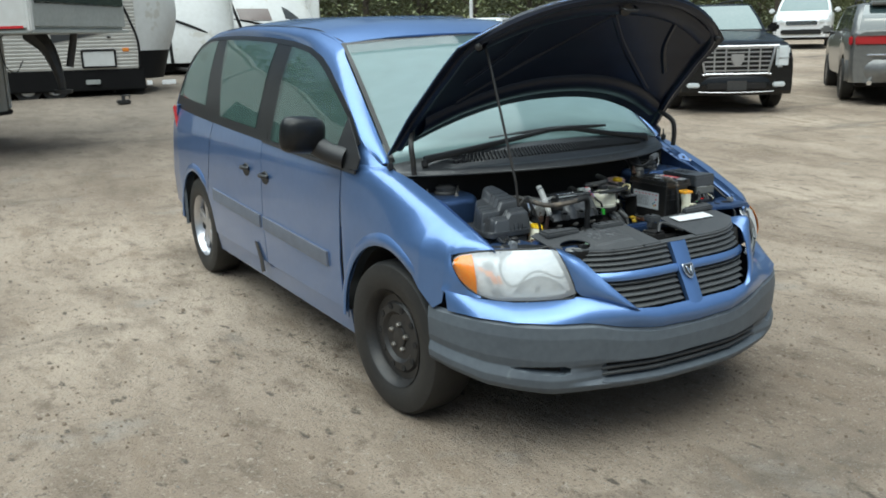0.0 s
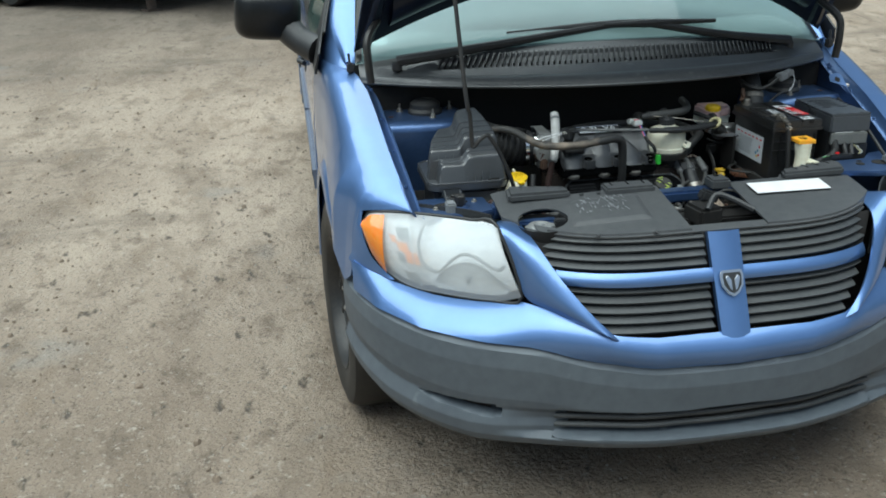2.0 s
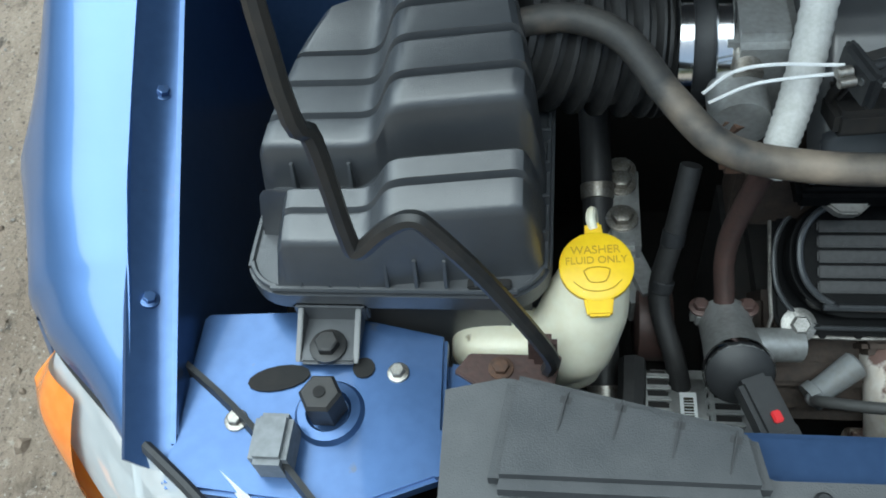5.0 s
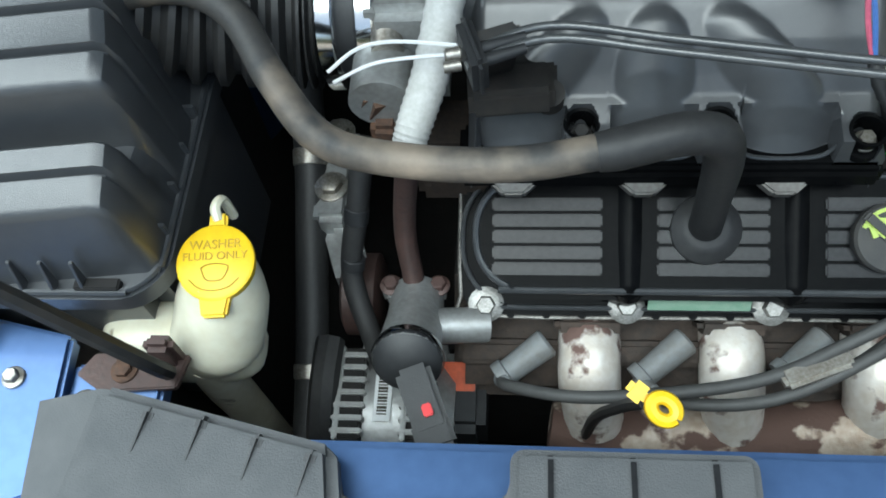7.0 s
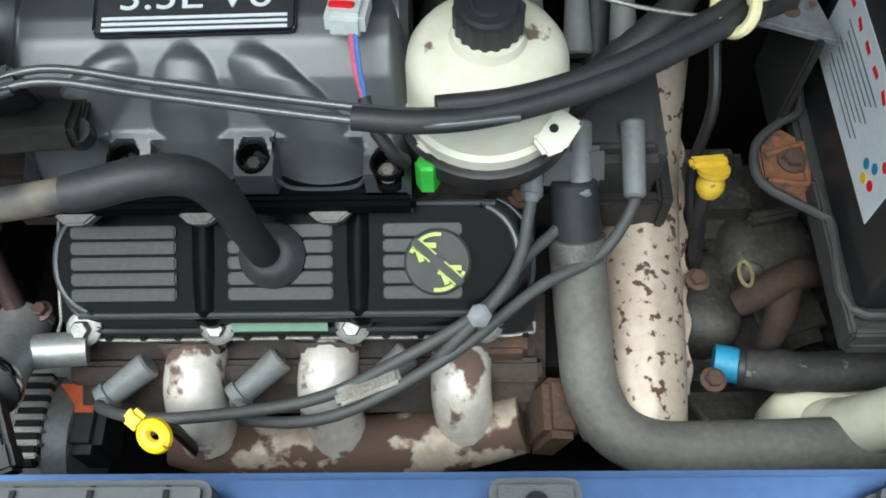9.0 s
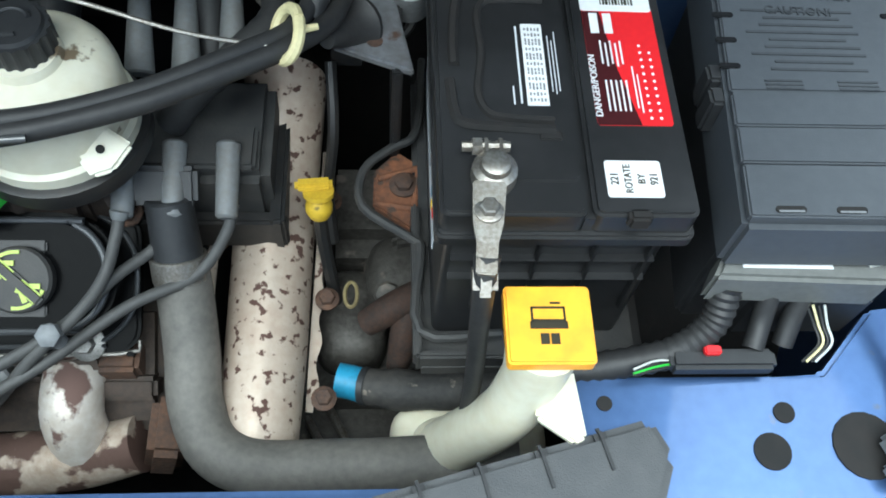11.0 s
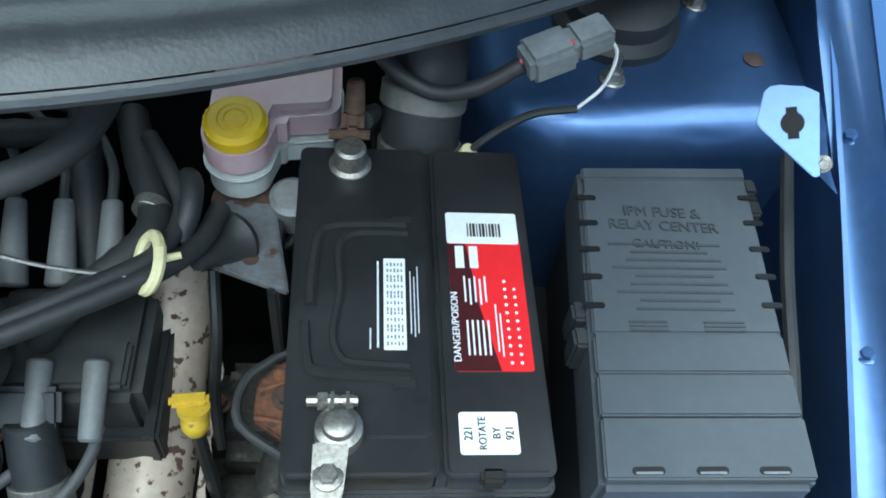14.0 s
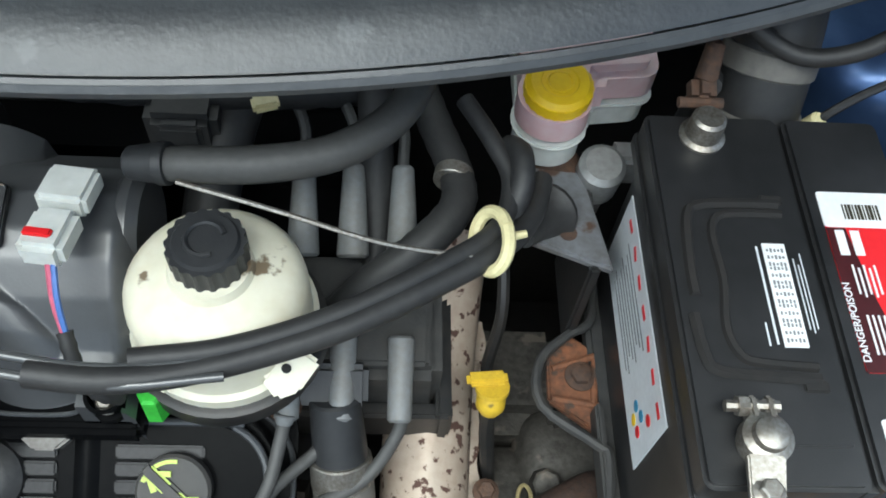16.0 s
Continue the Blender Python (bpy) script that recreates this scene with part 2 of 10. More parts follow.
def part(name, bm, mat, parent, label="", angle=38):
    """Links a bmesh as one mesh object under a thing or a part; vertices are in world places."""
    me = bpy.data.meshes.new(name)
    bmesh.ops.recalc_face_normals(bm, faces=bm.faces)
    bm.to_mesh(me)
    bm.free()
    me.polygons.foreach_set("use_smooth", [True] * len(me.polygons))
    me.set_sharp_from_angle(angle=radians(angle))
    me.materials.append(mat)
    ob = new(name, me)
    if parent is not None:
        ob.parent = parent
        if parent.type == "EMPTY" and parent.name not in TURNED:
            ob.matrix_parent_inverse = Matrix.Translation(-parent.location)
    if label:
        ob["label"] = label
    return ob


def thing(name, at, label, category, group=""):
    ob = new(name)
    ob.empty_display_size = 0.1
    ob.location = at
    return tagged(ob, label, category, group)


def single(name, bm, mat, label, category, group="", kind=""):
    return tagged(part(name, bm, mat, None), label, category, group, kind)


def join(*bms):
    out = bmesh.new()
    for b in bms:
        me = bpy.data.meshes.new("t")
        b.to_mesh(me)
        b.free()
        out.from_mesh(me)
        bpy.data.meshes.remove(me)
    return out


def move(bm, m):
    bmesh.ops.transform(bm, matrix=m, verts=bm.verts)
    return bm


def mirror(bm):
    bmesh.ops.transform(bm, matrix=Matrix.Diagonal((-1, 1, 1, 1)), verts=bm.verts)
    bmesh.ops.reverse_faces(bm, faces=bm.faces)
    return bm


def bevelled(bm, off, seg=2):
    if off > 0:
        edges = [e for e in bm.edges if len(e.link_faces) == 2 and e.calc_face_angle(0) > 0.6]
        bmesh.ops.bevel(bm, geom=edges, offset=off, segments=seg, affect="EDGES", clamp_overlap=True)
    return bm


def box(cx, cy, cz, sx, sy, sz, bev=0.003, rot=(0, 0, 0), top=(1, 1)):
    """A bevelled block; top shrinks its upper face."""
    bm = bmesh.new()
    bmesh.ops.create_cube(bm, size=1)
    for v in bm.verts:
        k = top if v.co.z > 0 else (1, 1)
        v.co = Vector((v.co.x * sx * k[0], v.co.y * sy * k[1], v.co.z * sz))
    bevelled(bm, bev)
    return move(bm, pose(cx, cy, cz, *rot))


def frame_to(p0, p1):
    d = Vector(p1) - Vector(p0)
    return Matrix.Translation(p0) @ d.to_track_quat("Z", "Y").to_matrix().to_4x4(), d.length


def lathe(profile, p0, p1, n=24, caps=True):
    """Turns (radius, height) rows round the axis from p0 towards p1."""
    m, _ = frame_to(p0, p1)
    bm = bmesh.new()
    rings = []
    for r, h in profile:
        rings.append([bm.verts.new((r * math.cos(6.28318 * k / n), r * math.sin(6.28318 * k / n), h)) for k in range(n)])
    for a, b in zip(rings, rings[1:]):
        for k in range(n):
            bm.faces.new((a[k], a[(k + 1) % n], b[(k + 1) % n], b[k]))
    if caps:
        bm.faces.new(rings[0][::-1])
        bm.faces.new(rings[-1])
    return move(bm, m)


def rod(p0, p1, r, r1=None, n=16, bev=0.0):
    _, d = frame_to(p0, p1)
    r1 = r if r1 is None else r1
    if bev:
        return lathe([(r - bev, 0), (r, bev), (r1, d - bev), (r1 - bev, d)], p0, p1, n)
    return lathe([(r, 0), (r1, d)], p0, p1, n)


def spline(pts, steps=6):
    p = [Vector(q) for q in pts]
    p = [2 * p[0] - p[1]] + p + [2 * p[-1] - p[-2]]
    out = []
    for i in range(1, len(p) - 2):
        for s in range(steps):
            t = s / steps
            a, b, c, d = p[i - 1], p[i], p[i + 1], p[i + 2]
            out.append(0.5 * ((2 * b) + (c - a) * t + (2 * a - 5 * b + 4 * c - d) * t * t + (3 * b - a - 3 * c + d) * t ** 3))
    out.append(p[-2])
    return out


def tube(pts, r, n=12, steps=6, ribs=0.0, rib_step=2):
    """A round hose through the points; r is one radius or one for each point; ribs corrugates it."""
    path = spline(pts, steps)
    rs = [r] * len(path) if not isinstance(r, (list, tuple)) else [float(np.interp(k / steps, range(len(r)), r)) for k in range(len(path))]
    bm = bmesh.new()
    up, rings = Vector((0.13, 0.21, 0.97)), []
    for k, c in enumerate(path):
        d = (path[min(k + 1, len(path) - 1)] - path[max(k - 1, 0)]).normalized()
        side = d.cross(up).normalized()
        up = side.cross(d).normalized()
        rr = rs[k] * (1 - ribs * ((k // rib_step) % 2))
        rings.append([bm.verts.new(c + rr * (side * math.cos(6.28318 * j / n) + up * math.sin(6.28318 * j / n))) for j in range(n)])
    for a, b in zip(rings, rings[1:]):
        for j in range(n):
            bm.faces.new((a[j], a[(j + 1) % n], b[(j + 1) % n], b[j]))
    bm.faces.new(rings[0][::-1])
    bm.faces.new(rings[-1])
    return bm


def prism(poly, z0, z1, bev=0.0, m=None, seg=2):
    """A flat shape (x, y) raised from z0 to z1."""
    bm = bmesh.new()
    lo = [bm.verts.new((x, y, z0)) for x, y in poly]
    hi = [bm.verts.new((x, y, z1)) for x, y in poly]
    bm.faces.new(lo[::-1])
    bm.faces.new(hi)
    for k in range(len(poly)):
        bm.faces.new((lo[k], lo[(k + 1) % len(poly)], hi[(k + 1) % len(poly)], hi[k]))
    bmesh.ops.recalc_face_normals(bm, faces=bm.faces)
    bevelled(bm, bev, seg)
    return move(bm, m) if m else bm


def rrect(x0, y0, x1, y1, r, n=5):
    out = []
    for cx, cy, a in ((x1 - r, y1 - r, 0), (x0 + r, y1 - r, 90), (x0 + r, y0 + r, 180), (x1 - r, y0 + r, 270)):
        out += [(cx + r * math.cos(radians(a + 90 * k / n)), cy + r * math.sin(radians(a + 90 * k / n))) for k in range(n + 1)]
    return out


def sheet(fn, nu, nv, thick=0.0):
    """A surface fn(u, v) for u, v from 0 to 1, made solid by thick."""
    bm = bmesh.new()
    g = [[bm.verts.new(fn(i / nu, j / nv)) for j in range(nv + 1)] for i in range(nu + 1)]
    for i in range(nu):
        for j in range(nv):
            bm.faces.new((g[i][j], g[i + 1][j], g[i + 1][j + 1], g[i][j + 1]))
    bmesh.ops.remove_doubles(bm, verts=bm.verts, dist=1e-5)
    if thick:
        bmesh.ops.recalc_face_normals(bm, faces=bm.faces)
        bmesh.ops.solidify(bm, geom=bm.faces, thickness=thick)
    return bm


def line_at(pts, u):
    """The place at u (0 to 1) along the points, by even steps of the points."""
    k = u * (len(pts) - 1)
    i = min(int(k), len(pts) - 2)
    return Vector(pts[i]).lerp(Vector(pts[i + 1]), k - i)


def between(a, b, nu=24, nv=8, bulge=0.0, way=(0, 0, 1), thick=0.0, smooth=True):
    """A panel ruled from the line a to the line b, bowed by bulge."""
    if smooth:
        a, b = spline(a, 6), spline(b, 6)
    w = Vector(way)
    return sheet(lambda u, v: line_at(a, u).lerp(line_at(b, u), v) + w * bulge * 4 * v * (1 - v), nu, nv, thick)


def lettering(text, size, m, depth=0.0004, align="CENTER"):
    cu = bpy.data.curves.new("t", "FONT")
    cu.body, cu.size, cu.extrude, cu.align_x, cu.align_y = text, size, depth, align, "CENTER"
    ob = new("t", cu)
    bpy.context.view_layer.update()
    me = bpy.data.meshes.new_from_object(ob.evaluated_get(bpy.context.evaluated_depsgraph_get()))
    bm = bmesh.new()
    bm.from_mesh(me)
    bpy.data.objects.remove(ob)
    bpy.data.meshes.remove(me)
    return move(bm, m)


def pillow(cx, cy, cz, rx, ry, rz, p=0.5):
    """A block with fully rounded sides."""
    bm = bmesh.new()
    bmesh.ops.create_uvsphere(bm, u_segments=28, v_segments=16, radius=1)
    for v in bm.verts:
        v.co = Vector((cx + rx * math.copysign(abs(v.co.x) ** p, v.co.x), cy + ry * math.copysign(abs(v.co.y) ** p, v.co.y), cz + rz * math.copysign(abs(v.co.z) ** p, v.co.z)))
    return bm


def bolt(p, r, h, axis=(0, 0, 1), washer=1.5):
    p, a = Vector(p), Vector(axis).normalized()
    w = lathe([(r * washer, 0), (r * washer, h * 0.22), (r * washer * 0.9, h * 0.3)], p, p + a, 16)
    return join(w, lathe([(r, h * 0.25), (r, h * 0.9), (r * 0.85, h)], p, p + a, 6))


def bars(rows, m, t=0.0003):
    """Unreadable print as small bars: rows of (x, y, width, height)."""
    out = bmesh.new()
    for x, y, w, h in rows:
        bmesh.ops.create_cube(out, size=1, matrix=Matrix.Translation((x, y, 0)) @ Matrix.Diagonal((w, h, 2 * t, 1)))
    return move(out, m)


# ---- ground ----
def dirt_material():
    m = bpy.data.materials.new("packed sandy dirt")
    m.use_nodes = True
    n, l = m.node_tree.nodes, m.node_tree.links
    b = n["Principled BSDF"]
    b.inputs["Roughness"].default_value = 0.95
    tc = n.new("ShaderNodeTexCoord")

    def tex(scale, detail, stretch=(1, 1, 1), turn=0.0):
        mp = n.new("ShaderNodeMapping")
        mp.inputs["Scale"].default_value, mp.inputs["Rotation"].default_value = stretch, (0, 0, radians(turn))
        l.new(tc.outputs["Object"], mp.inputs["Vector"])
        t = n.new("ShaderNodeTexNoise")
        t.inputs["Scale"].default_value, t.inputs["Detail"].default_value, t.inputs["Roughness"].default_value = scale, detail, 0.62
        l.new(mp.outputs[0], t.inputs["Vector"])
        return t.outputs["Fac"]

    def blend(fac, lo, hi, a, bcol):
        r = n.new("ShaderNodeMapRange")
        r.inputs["From Min"].default_value, r.inputs["From Max"].default_value = lo, hi
        l.new(fac, r.inputs["Value"])
        x = n.new("ShaderNodeMix")
        x.data_type = "RGBA"
        for key, c in (("A", a), ("B", bcol)):
            if isinstance(c, tuple):
                x.inputs[key].default_value = (*c, 1)
            else:
                l.new(c, x.inputs[key])
        l.new(r.outputs[0], x.inputs["Factor"])
        return x.outputs["Result"]

    c = blend(tex(0.5, 8, (1, 0.45, 1), 25), 0.36, 0.64, (0.235, 0.18, 0.132), (0.47, 0.385, 0.30))
    c = blend(tex(2.2, 8, (1, 0.5, 1), 30), 0.5, 0.7, c, (0.19, 0.146, 0.105))
    c = blend(tex(7, 8, (1, 0.6, 1), 30), 0.55, 0.72, c, (0.17, 0.13, 0.095))
    c = blend(tex(26, 8), 0.57, 0.72, c, (0.16, 0.125, 0.093))
    c = blend(tex(38, 8), 0.58, 0.68, c, (0.43, 0.37, 0.3))
    c = blend(tex(0.9, 8, (0.25, 1, 1), 12), 0.55, 0.68, c, (0.15, 0.122, 0.095))
    c = blend(tex(1.1, 6), 0.6, 0.75, c, (0.29, 0.27, 0.24))
    c = blend(tex(4.2, 9, (1, 0.35, 1), 62), 0.56, 0.68, c, (0.27, 0.208, 0.15))
    c = blend(tex(16, 9, (1, 0.5, 1), 55), 0.60, 0.68, c, (0.105, 0.085, 0.066))
    c = blend(tex(85, 5), 0.58, 0.68, c, (0.12, 0.094, 0.072))
    c = blend(tex(130, 4), 0.63, 0.68, c, (0.48, 0.43, 0.37))
    # damp, trodden soil towards the trailers
    xyz = n.new("ShaderNodeSeparateXYZ")
    l.new(tc.outputs["Object"], xyz.inputs[0])
    away = n.new("ShaderNodeMath")
    away.operation = "MULTIPLY_ADD"
    away.inputs[1].default_value = -0.55
    l.new(xyz.outputs["X"], away.inputs[0])
    l.new(xyz.outputs["Y"], away.inputs[2])
    rough_edge = n.new("ShaderNodeMath")
    rough_edge.operation = "MULTIPLY_ADD"
    rough_edge.inputs[1].default_value = 9.0
    l.new(tex(0.35, 6, (0.5, 1, 1)), rough_edge.inputs[0])
    l.new(away.outputs[0], rough_edge.inputs[2])
    wet = blend(rough_edge.outputs[0], 10.5, 17.0, (0, 0, 0), (0.62, 0.62, 0.62))
    damp = n.new("ShaderNodeMix")
    damp.data_type = "RGBA"
    damp.inputs["B"].default_value = (0.105, 0.09, 0.075, 1)
    l.new(wet, damp.inputs["Factor"])
    l.new(c, damp.inputs["A"])
    c = damp.outputs["Result"]
    l.new(c, b.inputs["Base Color"])
    add = n.new("ShaderNodeMath")
    add.operation = "MULTIPLY_ADD"
    add.inputs[1].default_value = 0.6
    l.new(tex(70, 6), add.inputs[0])
    l.new(tex(11, 8, (1, 0.6, 1), 30), add.inputs[2])
    bp = n.new("ShaderNodeBump")
    bp.inputs["Strength"].default_value, bp.inputs["Distance"].default_value = 1.0, 0.05
    l.new(add.outputs[0], bp.inputs["Height"])
    l.new(bp.outputs[0], b.inputs["Normal"])
    return m


DIRT = dirt_material()


def slope(x, y):
    """The lot rises gently behind the minivan and levels out by the trees."""
    s = 0.45 * x + 0.9 * y - 5
    s = 0.0 if s < -2 else (s + 2) ** 2 / 8 if s < 2 else s
    return 0.038 * min(s, 24)


def ground_height(x, y):
    near = max(0.0, 1 - ((x * x + y * y) ** 0.5) / 60)
    h = 0.03 * noise.noise((x * 0.35, y * 0.8, 3.1)) + 0.016 * noise.noise((x * 0.9, y * 1.3, 5.1)) + 0.012 * noise.noise((x * 2.6, y * 1.6, 7.7)) + 0.006 * noise.noise((x * 8, y * 6, 1.7))
    return h * near + slope(x, y)


def grade(lo, hi, fine, far):
    """Coordinates close together between lo and hi, then ever wider out to far."""
    out, v, step = list(np.arange(lo, hi, fine)), hi, fine
    while v < far:
        out.append(v)
        step *= 1.3
        v += step
    out.append(far)
    v, step = lo, fine
    while v > -far:
        step *= 1.3
        v -= step
        out.append(max(v, -far))
    return sorted(set(round(float(k), 4) for k in out))


def build_ground():
    xs, ys = grade(-5, 6, 0.05, 900), grade(-3.5, 6, 0.05, 900)
    verts = [(x, y, ground_height(x, y) - 0.004) for x in xs for y in ys]
    w = len(ys)
    faces = [(i * w + j, (i + 1) * w + j, (i + 1) * w + j + 1, i * w + j + 1) for i in range(len(xs) - 1) for j in range(w - 1)]
    me = bpy.data.meshes.new("ground")
    me.from_pydata(verts, [], faces)
    me.polygons.foreach_set("use_smooth", [True] * len(me.polygons))
    me.materials.append(DIRT)
    tagged(new("ground", me), "packed tan dirt lot with clods and tyre marks", "dirt ground", kind="structure")


build_ground()


def scatter(name, count, size, mat, label, category, seed):
    """Small clods or stones strewn over the dirt, as one mesh."""
    rnd = random.Random(seed)
    verts, faces = [], []
    for _ in range(count):
        x, y = rnd.uniform(-5, 3.5), rnd.uniform(-3.0, 8)
        s = size * rnd.uniform(0.35, 1.0) ** 2
        k = len(verts)
        z = ground_height(x, y)
        a = rnd.uniform(0, 6.28)
        for j in range(6):
            q = s * rnd.uniform(0.6, 1.2)
            verts.append((x + q * math.cos(a + j * 1.047), y + q * math.sin(a + j * 1.047), z - 0.3 * s))
        for j in range(4):
            q = s * rnd.uniform(0.3, 0.7)
            verts.append((x + q * math.cos(a + j * 1.57), y + q * math.sin(a + j * 1.57), z + s * rnd.uniform(0.3, 0.7)))
        faces += [(k + 6, k + 7, k + 8, k + 9)]
        for j in range(6):
            faces.append((k + j, k + (j + 1) % 6, k + 6 + (j + 1) * 4 // 6 % 4, k + 6 + j * 4 // 6))
    me = bpy.data.meshes.new(name)
    me.from_pydata(verts, [], [f if len(set(f)) == len(f) else tuple(dict.fromkeys(f)) for f in faces])
    me.validate()
    me.materials.append(mat)
    tagged(new(name, me), label, category, kind="stuff")


CLOD = material("dark dirt clods", (0.14, 0.105, 0.077), 0.95, 0.0, (0.22, 0.172, 0.13), 40.0, bump=0.6)
PEBBLE = material("pale pebbles", (0.3, 0.28, 0.25), 0.8, 0.0, (0.2, 0.17, 0.14), 60.0, bump=0.4)
scatter("dirt_clods", 6500, 0.010, CLOD, "crumbled dark dirt clods strewn over the lot", "dirt clods", 11)
scatter("soil_lumps", 600, 0.018, CLOD, "larger dark soil lumps pressed into the lot", "soil lumps", 13)
scatter("pebbles", 12000, 0.0055, PEBBLE, "small pale pebbles strewn over the lot", "pebbles", 12)


# ---- the minivan ----
SIDE_Z = (0.20, 0.35, 0.60, 0.85, 1.00, 1.10, 1.20, 1.40, 1.55, 1.62, 1.68)
SIDE_X = (0.885, 0.91, 0.924, 0.918, 0.908, 0.885, 0.855, 0.785, 0.715, 0.675, 0.61)


def half_width(y, z):
    k = np.interp(y, (0.4, 0.56, 0.65, 0.8, 1.0, 3.9, 4.3, 4.6, 4.78), (0.82, 0.92, 0.955, 0.985, 1, 1, 0.99, 0.95, 0.88))
    return float(np.interp(z, SIDE_Z, SIDE_X) * k)


def arch(y, cy, r, low, cz=0.36):
    d = abs(y - cy)
    return max(low, cz + math.sqrt(r * r - d * d)) if d < r else low


def side_panel(top, bottom, n=18, nv=12, out=0.0, thick=0.006):
    """A body panel on the left flank between two (y, z) lines."""
    def at(u, v):
        a, b = line_at([(*p, 0) for p in top], u), line_at([(*p, 0) for p in bottom], u)
        q = a.lerp(b, v)
        return Vector((-half_width(q.x, q.y) - out, q.x, q.y))
    return sheet(at, n, nv, thick)


van = thing("minivan", (0, 2.4, 0), "blue minivan with grey bumper and raised bonnet on dirt", "minivan")


def both(name, make, mat, label="", parent=None):
    """A part and its mirror image."""
    obs = [part(name, make(), mat, parent or van, label)]
    obs.append(part(name, mirror(make()), mat, parent or van, label))
    return obs


SILL = 0.33


def fender_bm():
    st = [(0.462, (0.712, 0.812), (0.713, 0.811), (0.714, 0.810), (0.715, 0.808)),
          (0.50, (0.717, 0.828), (0.730, 0.824), (0.742, 0.816), (0.751, 0.805)),
          (0.548, (0.723, 0.850), (0.772, 0.839), (0.800, 0.817), (0.812, 0.792)),
          (0.574, (0.727, 0.862), (0.787, 0.848), (0.823, 0.814), (0.836, 0.783)),
          (0.579, (0.728, 0.865), (0.790, 0.850), (0.842, 0.79), (0.868, 0.60)),
          (0.63, (0.735, 0.888), (0.81, 0.868), (0.860, 0.79), (0.886, 0.565))]
    for y, xi, zi, xs, zs in ((0.70, 0.742, 0.915, 0.822, 0.893), (0.80, 0.75, 0.955, 0.84, 0.93), (0.90, 0.757, 0.988, 0.852, 0.96), (0.98, 0.764, 1.013, 0.86, 0.983),
                              (1.06, 0.78, 1.036, 0.868, 1.004), (1.13, 0.797, 1.054, 0.875, 1.02), (1.24, 0.822, 1.07, 0.885, 1.036), (1.32, 0.84, 1.08, 0.892, 1.044), (1.37, 0.85, 1.085, 0.896, 1.05), (1.395, 0.855, 1.087, 0.898, 1.052)):
        zb = arch(y, 0.98, 0.39, SILL)
        zm = max(0.80, zb + 0.03)
        st.append((y, (xi, zi), (xs, zs), (float(np.interp(y, (0.7, 0.85, 1.15, 1.35), (0.892, 0.902, 0.905, 0.918))), zm), (0.908 if zb > 0.4 else 0.915, zb)))
    rows = []
    for y, *q in st:
        rows.append([(-x, y, z) for x, _, z in spline([(a, 0, b) for a, b in q], 5)])
    ys = [s[0] for s in st]

    def at(u, v):
        y = ys[0] + u * (ys[-1] - ys[0])
        i = min(max(int(np.searchsorted(ys, y)) - 1, 0), len(ys) - 2)
        t = (y - ys[i]) / (ys[i + 1] - ys[i])
        p = line_at(rows[i], v).lerp(line_at(rows[i + 1], v), t)
        if v > 0.9 and abs(y - 0.98) < 0.389:
            p.z = max(p.z, arch(y, 0.98, 0.39, SILL) - 0.0) if v > 0.999 else p.z
        return p
    return sheet(at, 130, 18, 0.006)


fenders = both("fender", fender_bm, PAINT)


def arch_lip(cy, r, x0, x1):
    """A raised band round the wheel opening, from the sill over the top."""
    def at(u, v):
        a = radians(-2 + 140 * u)
        q = r - 0.006 + 0.062 * v
        x = x0 + (x1 - x0) * u + 0.024 * math.sin(math.pi * min(1, 0.25 + 0.75 * v)) ** 0.8 - 0.004 * v - 0.014 * max(0, (u - 0.86) / 0.14)
        return Vector((-x, cy + q * math.cos(a), 0.36 + q * math.sin(a)))
    return sheet(at, 36, 7, 0.004)


both("wheel_arch_flare", lambda: arch_lip(0.98, 0.392, 0.914, 0.890), PAINT, fenders[0].get("label", ""))
both("wheel_arch_flare", lambda: arch_lip(3.84, 0.372, 0.912, 0.912), PAINT)


def arch_liner(cy):
    def at(u, v):
        a = math.pi * u
        return Vector((-0.86 + 0.36 * v, cy + 0.40 * math.cos(a), 0.33 + 0.41 * math.sin(a)))
    return sheet(at, 20, 3)


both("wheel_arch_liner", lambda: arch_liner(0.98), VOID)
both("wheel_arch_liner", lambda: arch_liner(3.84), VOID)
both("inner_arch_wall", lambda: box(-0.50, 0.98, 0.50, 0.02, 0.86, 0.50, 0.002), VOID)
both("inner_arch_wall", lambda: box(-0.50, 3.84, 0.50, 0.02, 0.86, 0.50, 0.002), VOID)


def door_bm():
    ys = np.linspace(0, 1, 9)
    top = [(1.402 + t * (2.455 - 1.402), 1.028 + 0.032 * t) for t in ys]
    bot = [(1.43 + t * (2.47 - 1.43), SILL + 0.03) for t in ys]
    return side_panel(top, bot, 16, 14)


def slider_bm():
    ys = np.linspace(0, 1, 25)
    top = [(2.463 + t * (3.41 - 2.463), 1.060 + 0.03 * t) for t in ys]
    bot = [(y := 2.478 + t * (3.55 - 2.478), arch(y, 3.84, 0.37, SILL + 0.03)) for t in ys]
    return side_panel(top, bot, 24, 14)


def quarter_bm():
    ys = np.linspace(0, 1, 33)
    top = [(3.418 + t * (4.46 - 3.418), 1.090 + 0.055 * t) for t in ys]
    bot = [(y := 3.558 + t * (4.66 - 3.558), arch(y, 3.84, 0.37, SILL + 0.03 + 0.06 * t)) for t in ys]
    return side_panel(top, bot, 32, 14, 0, 0)


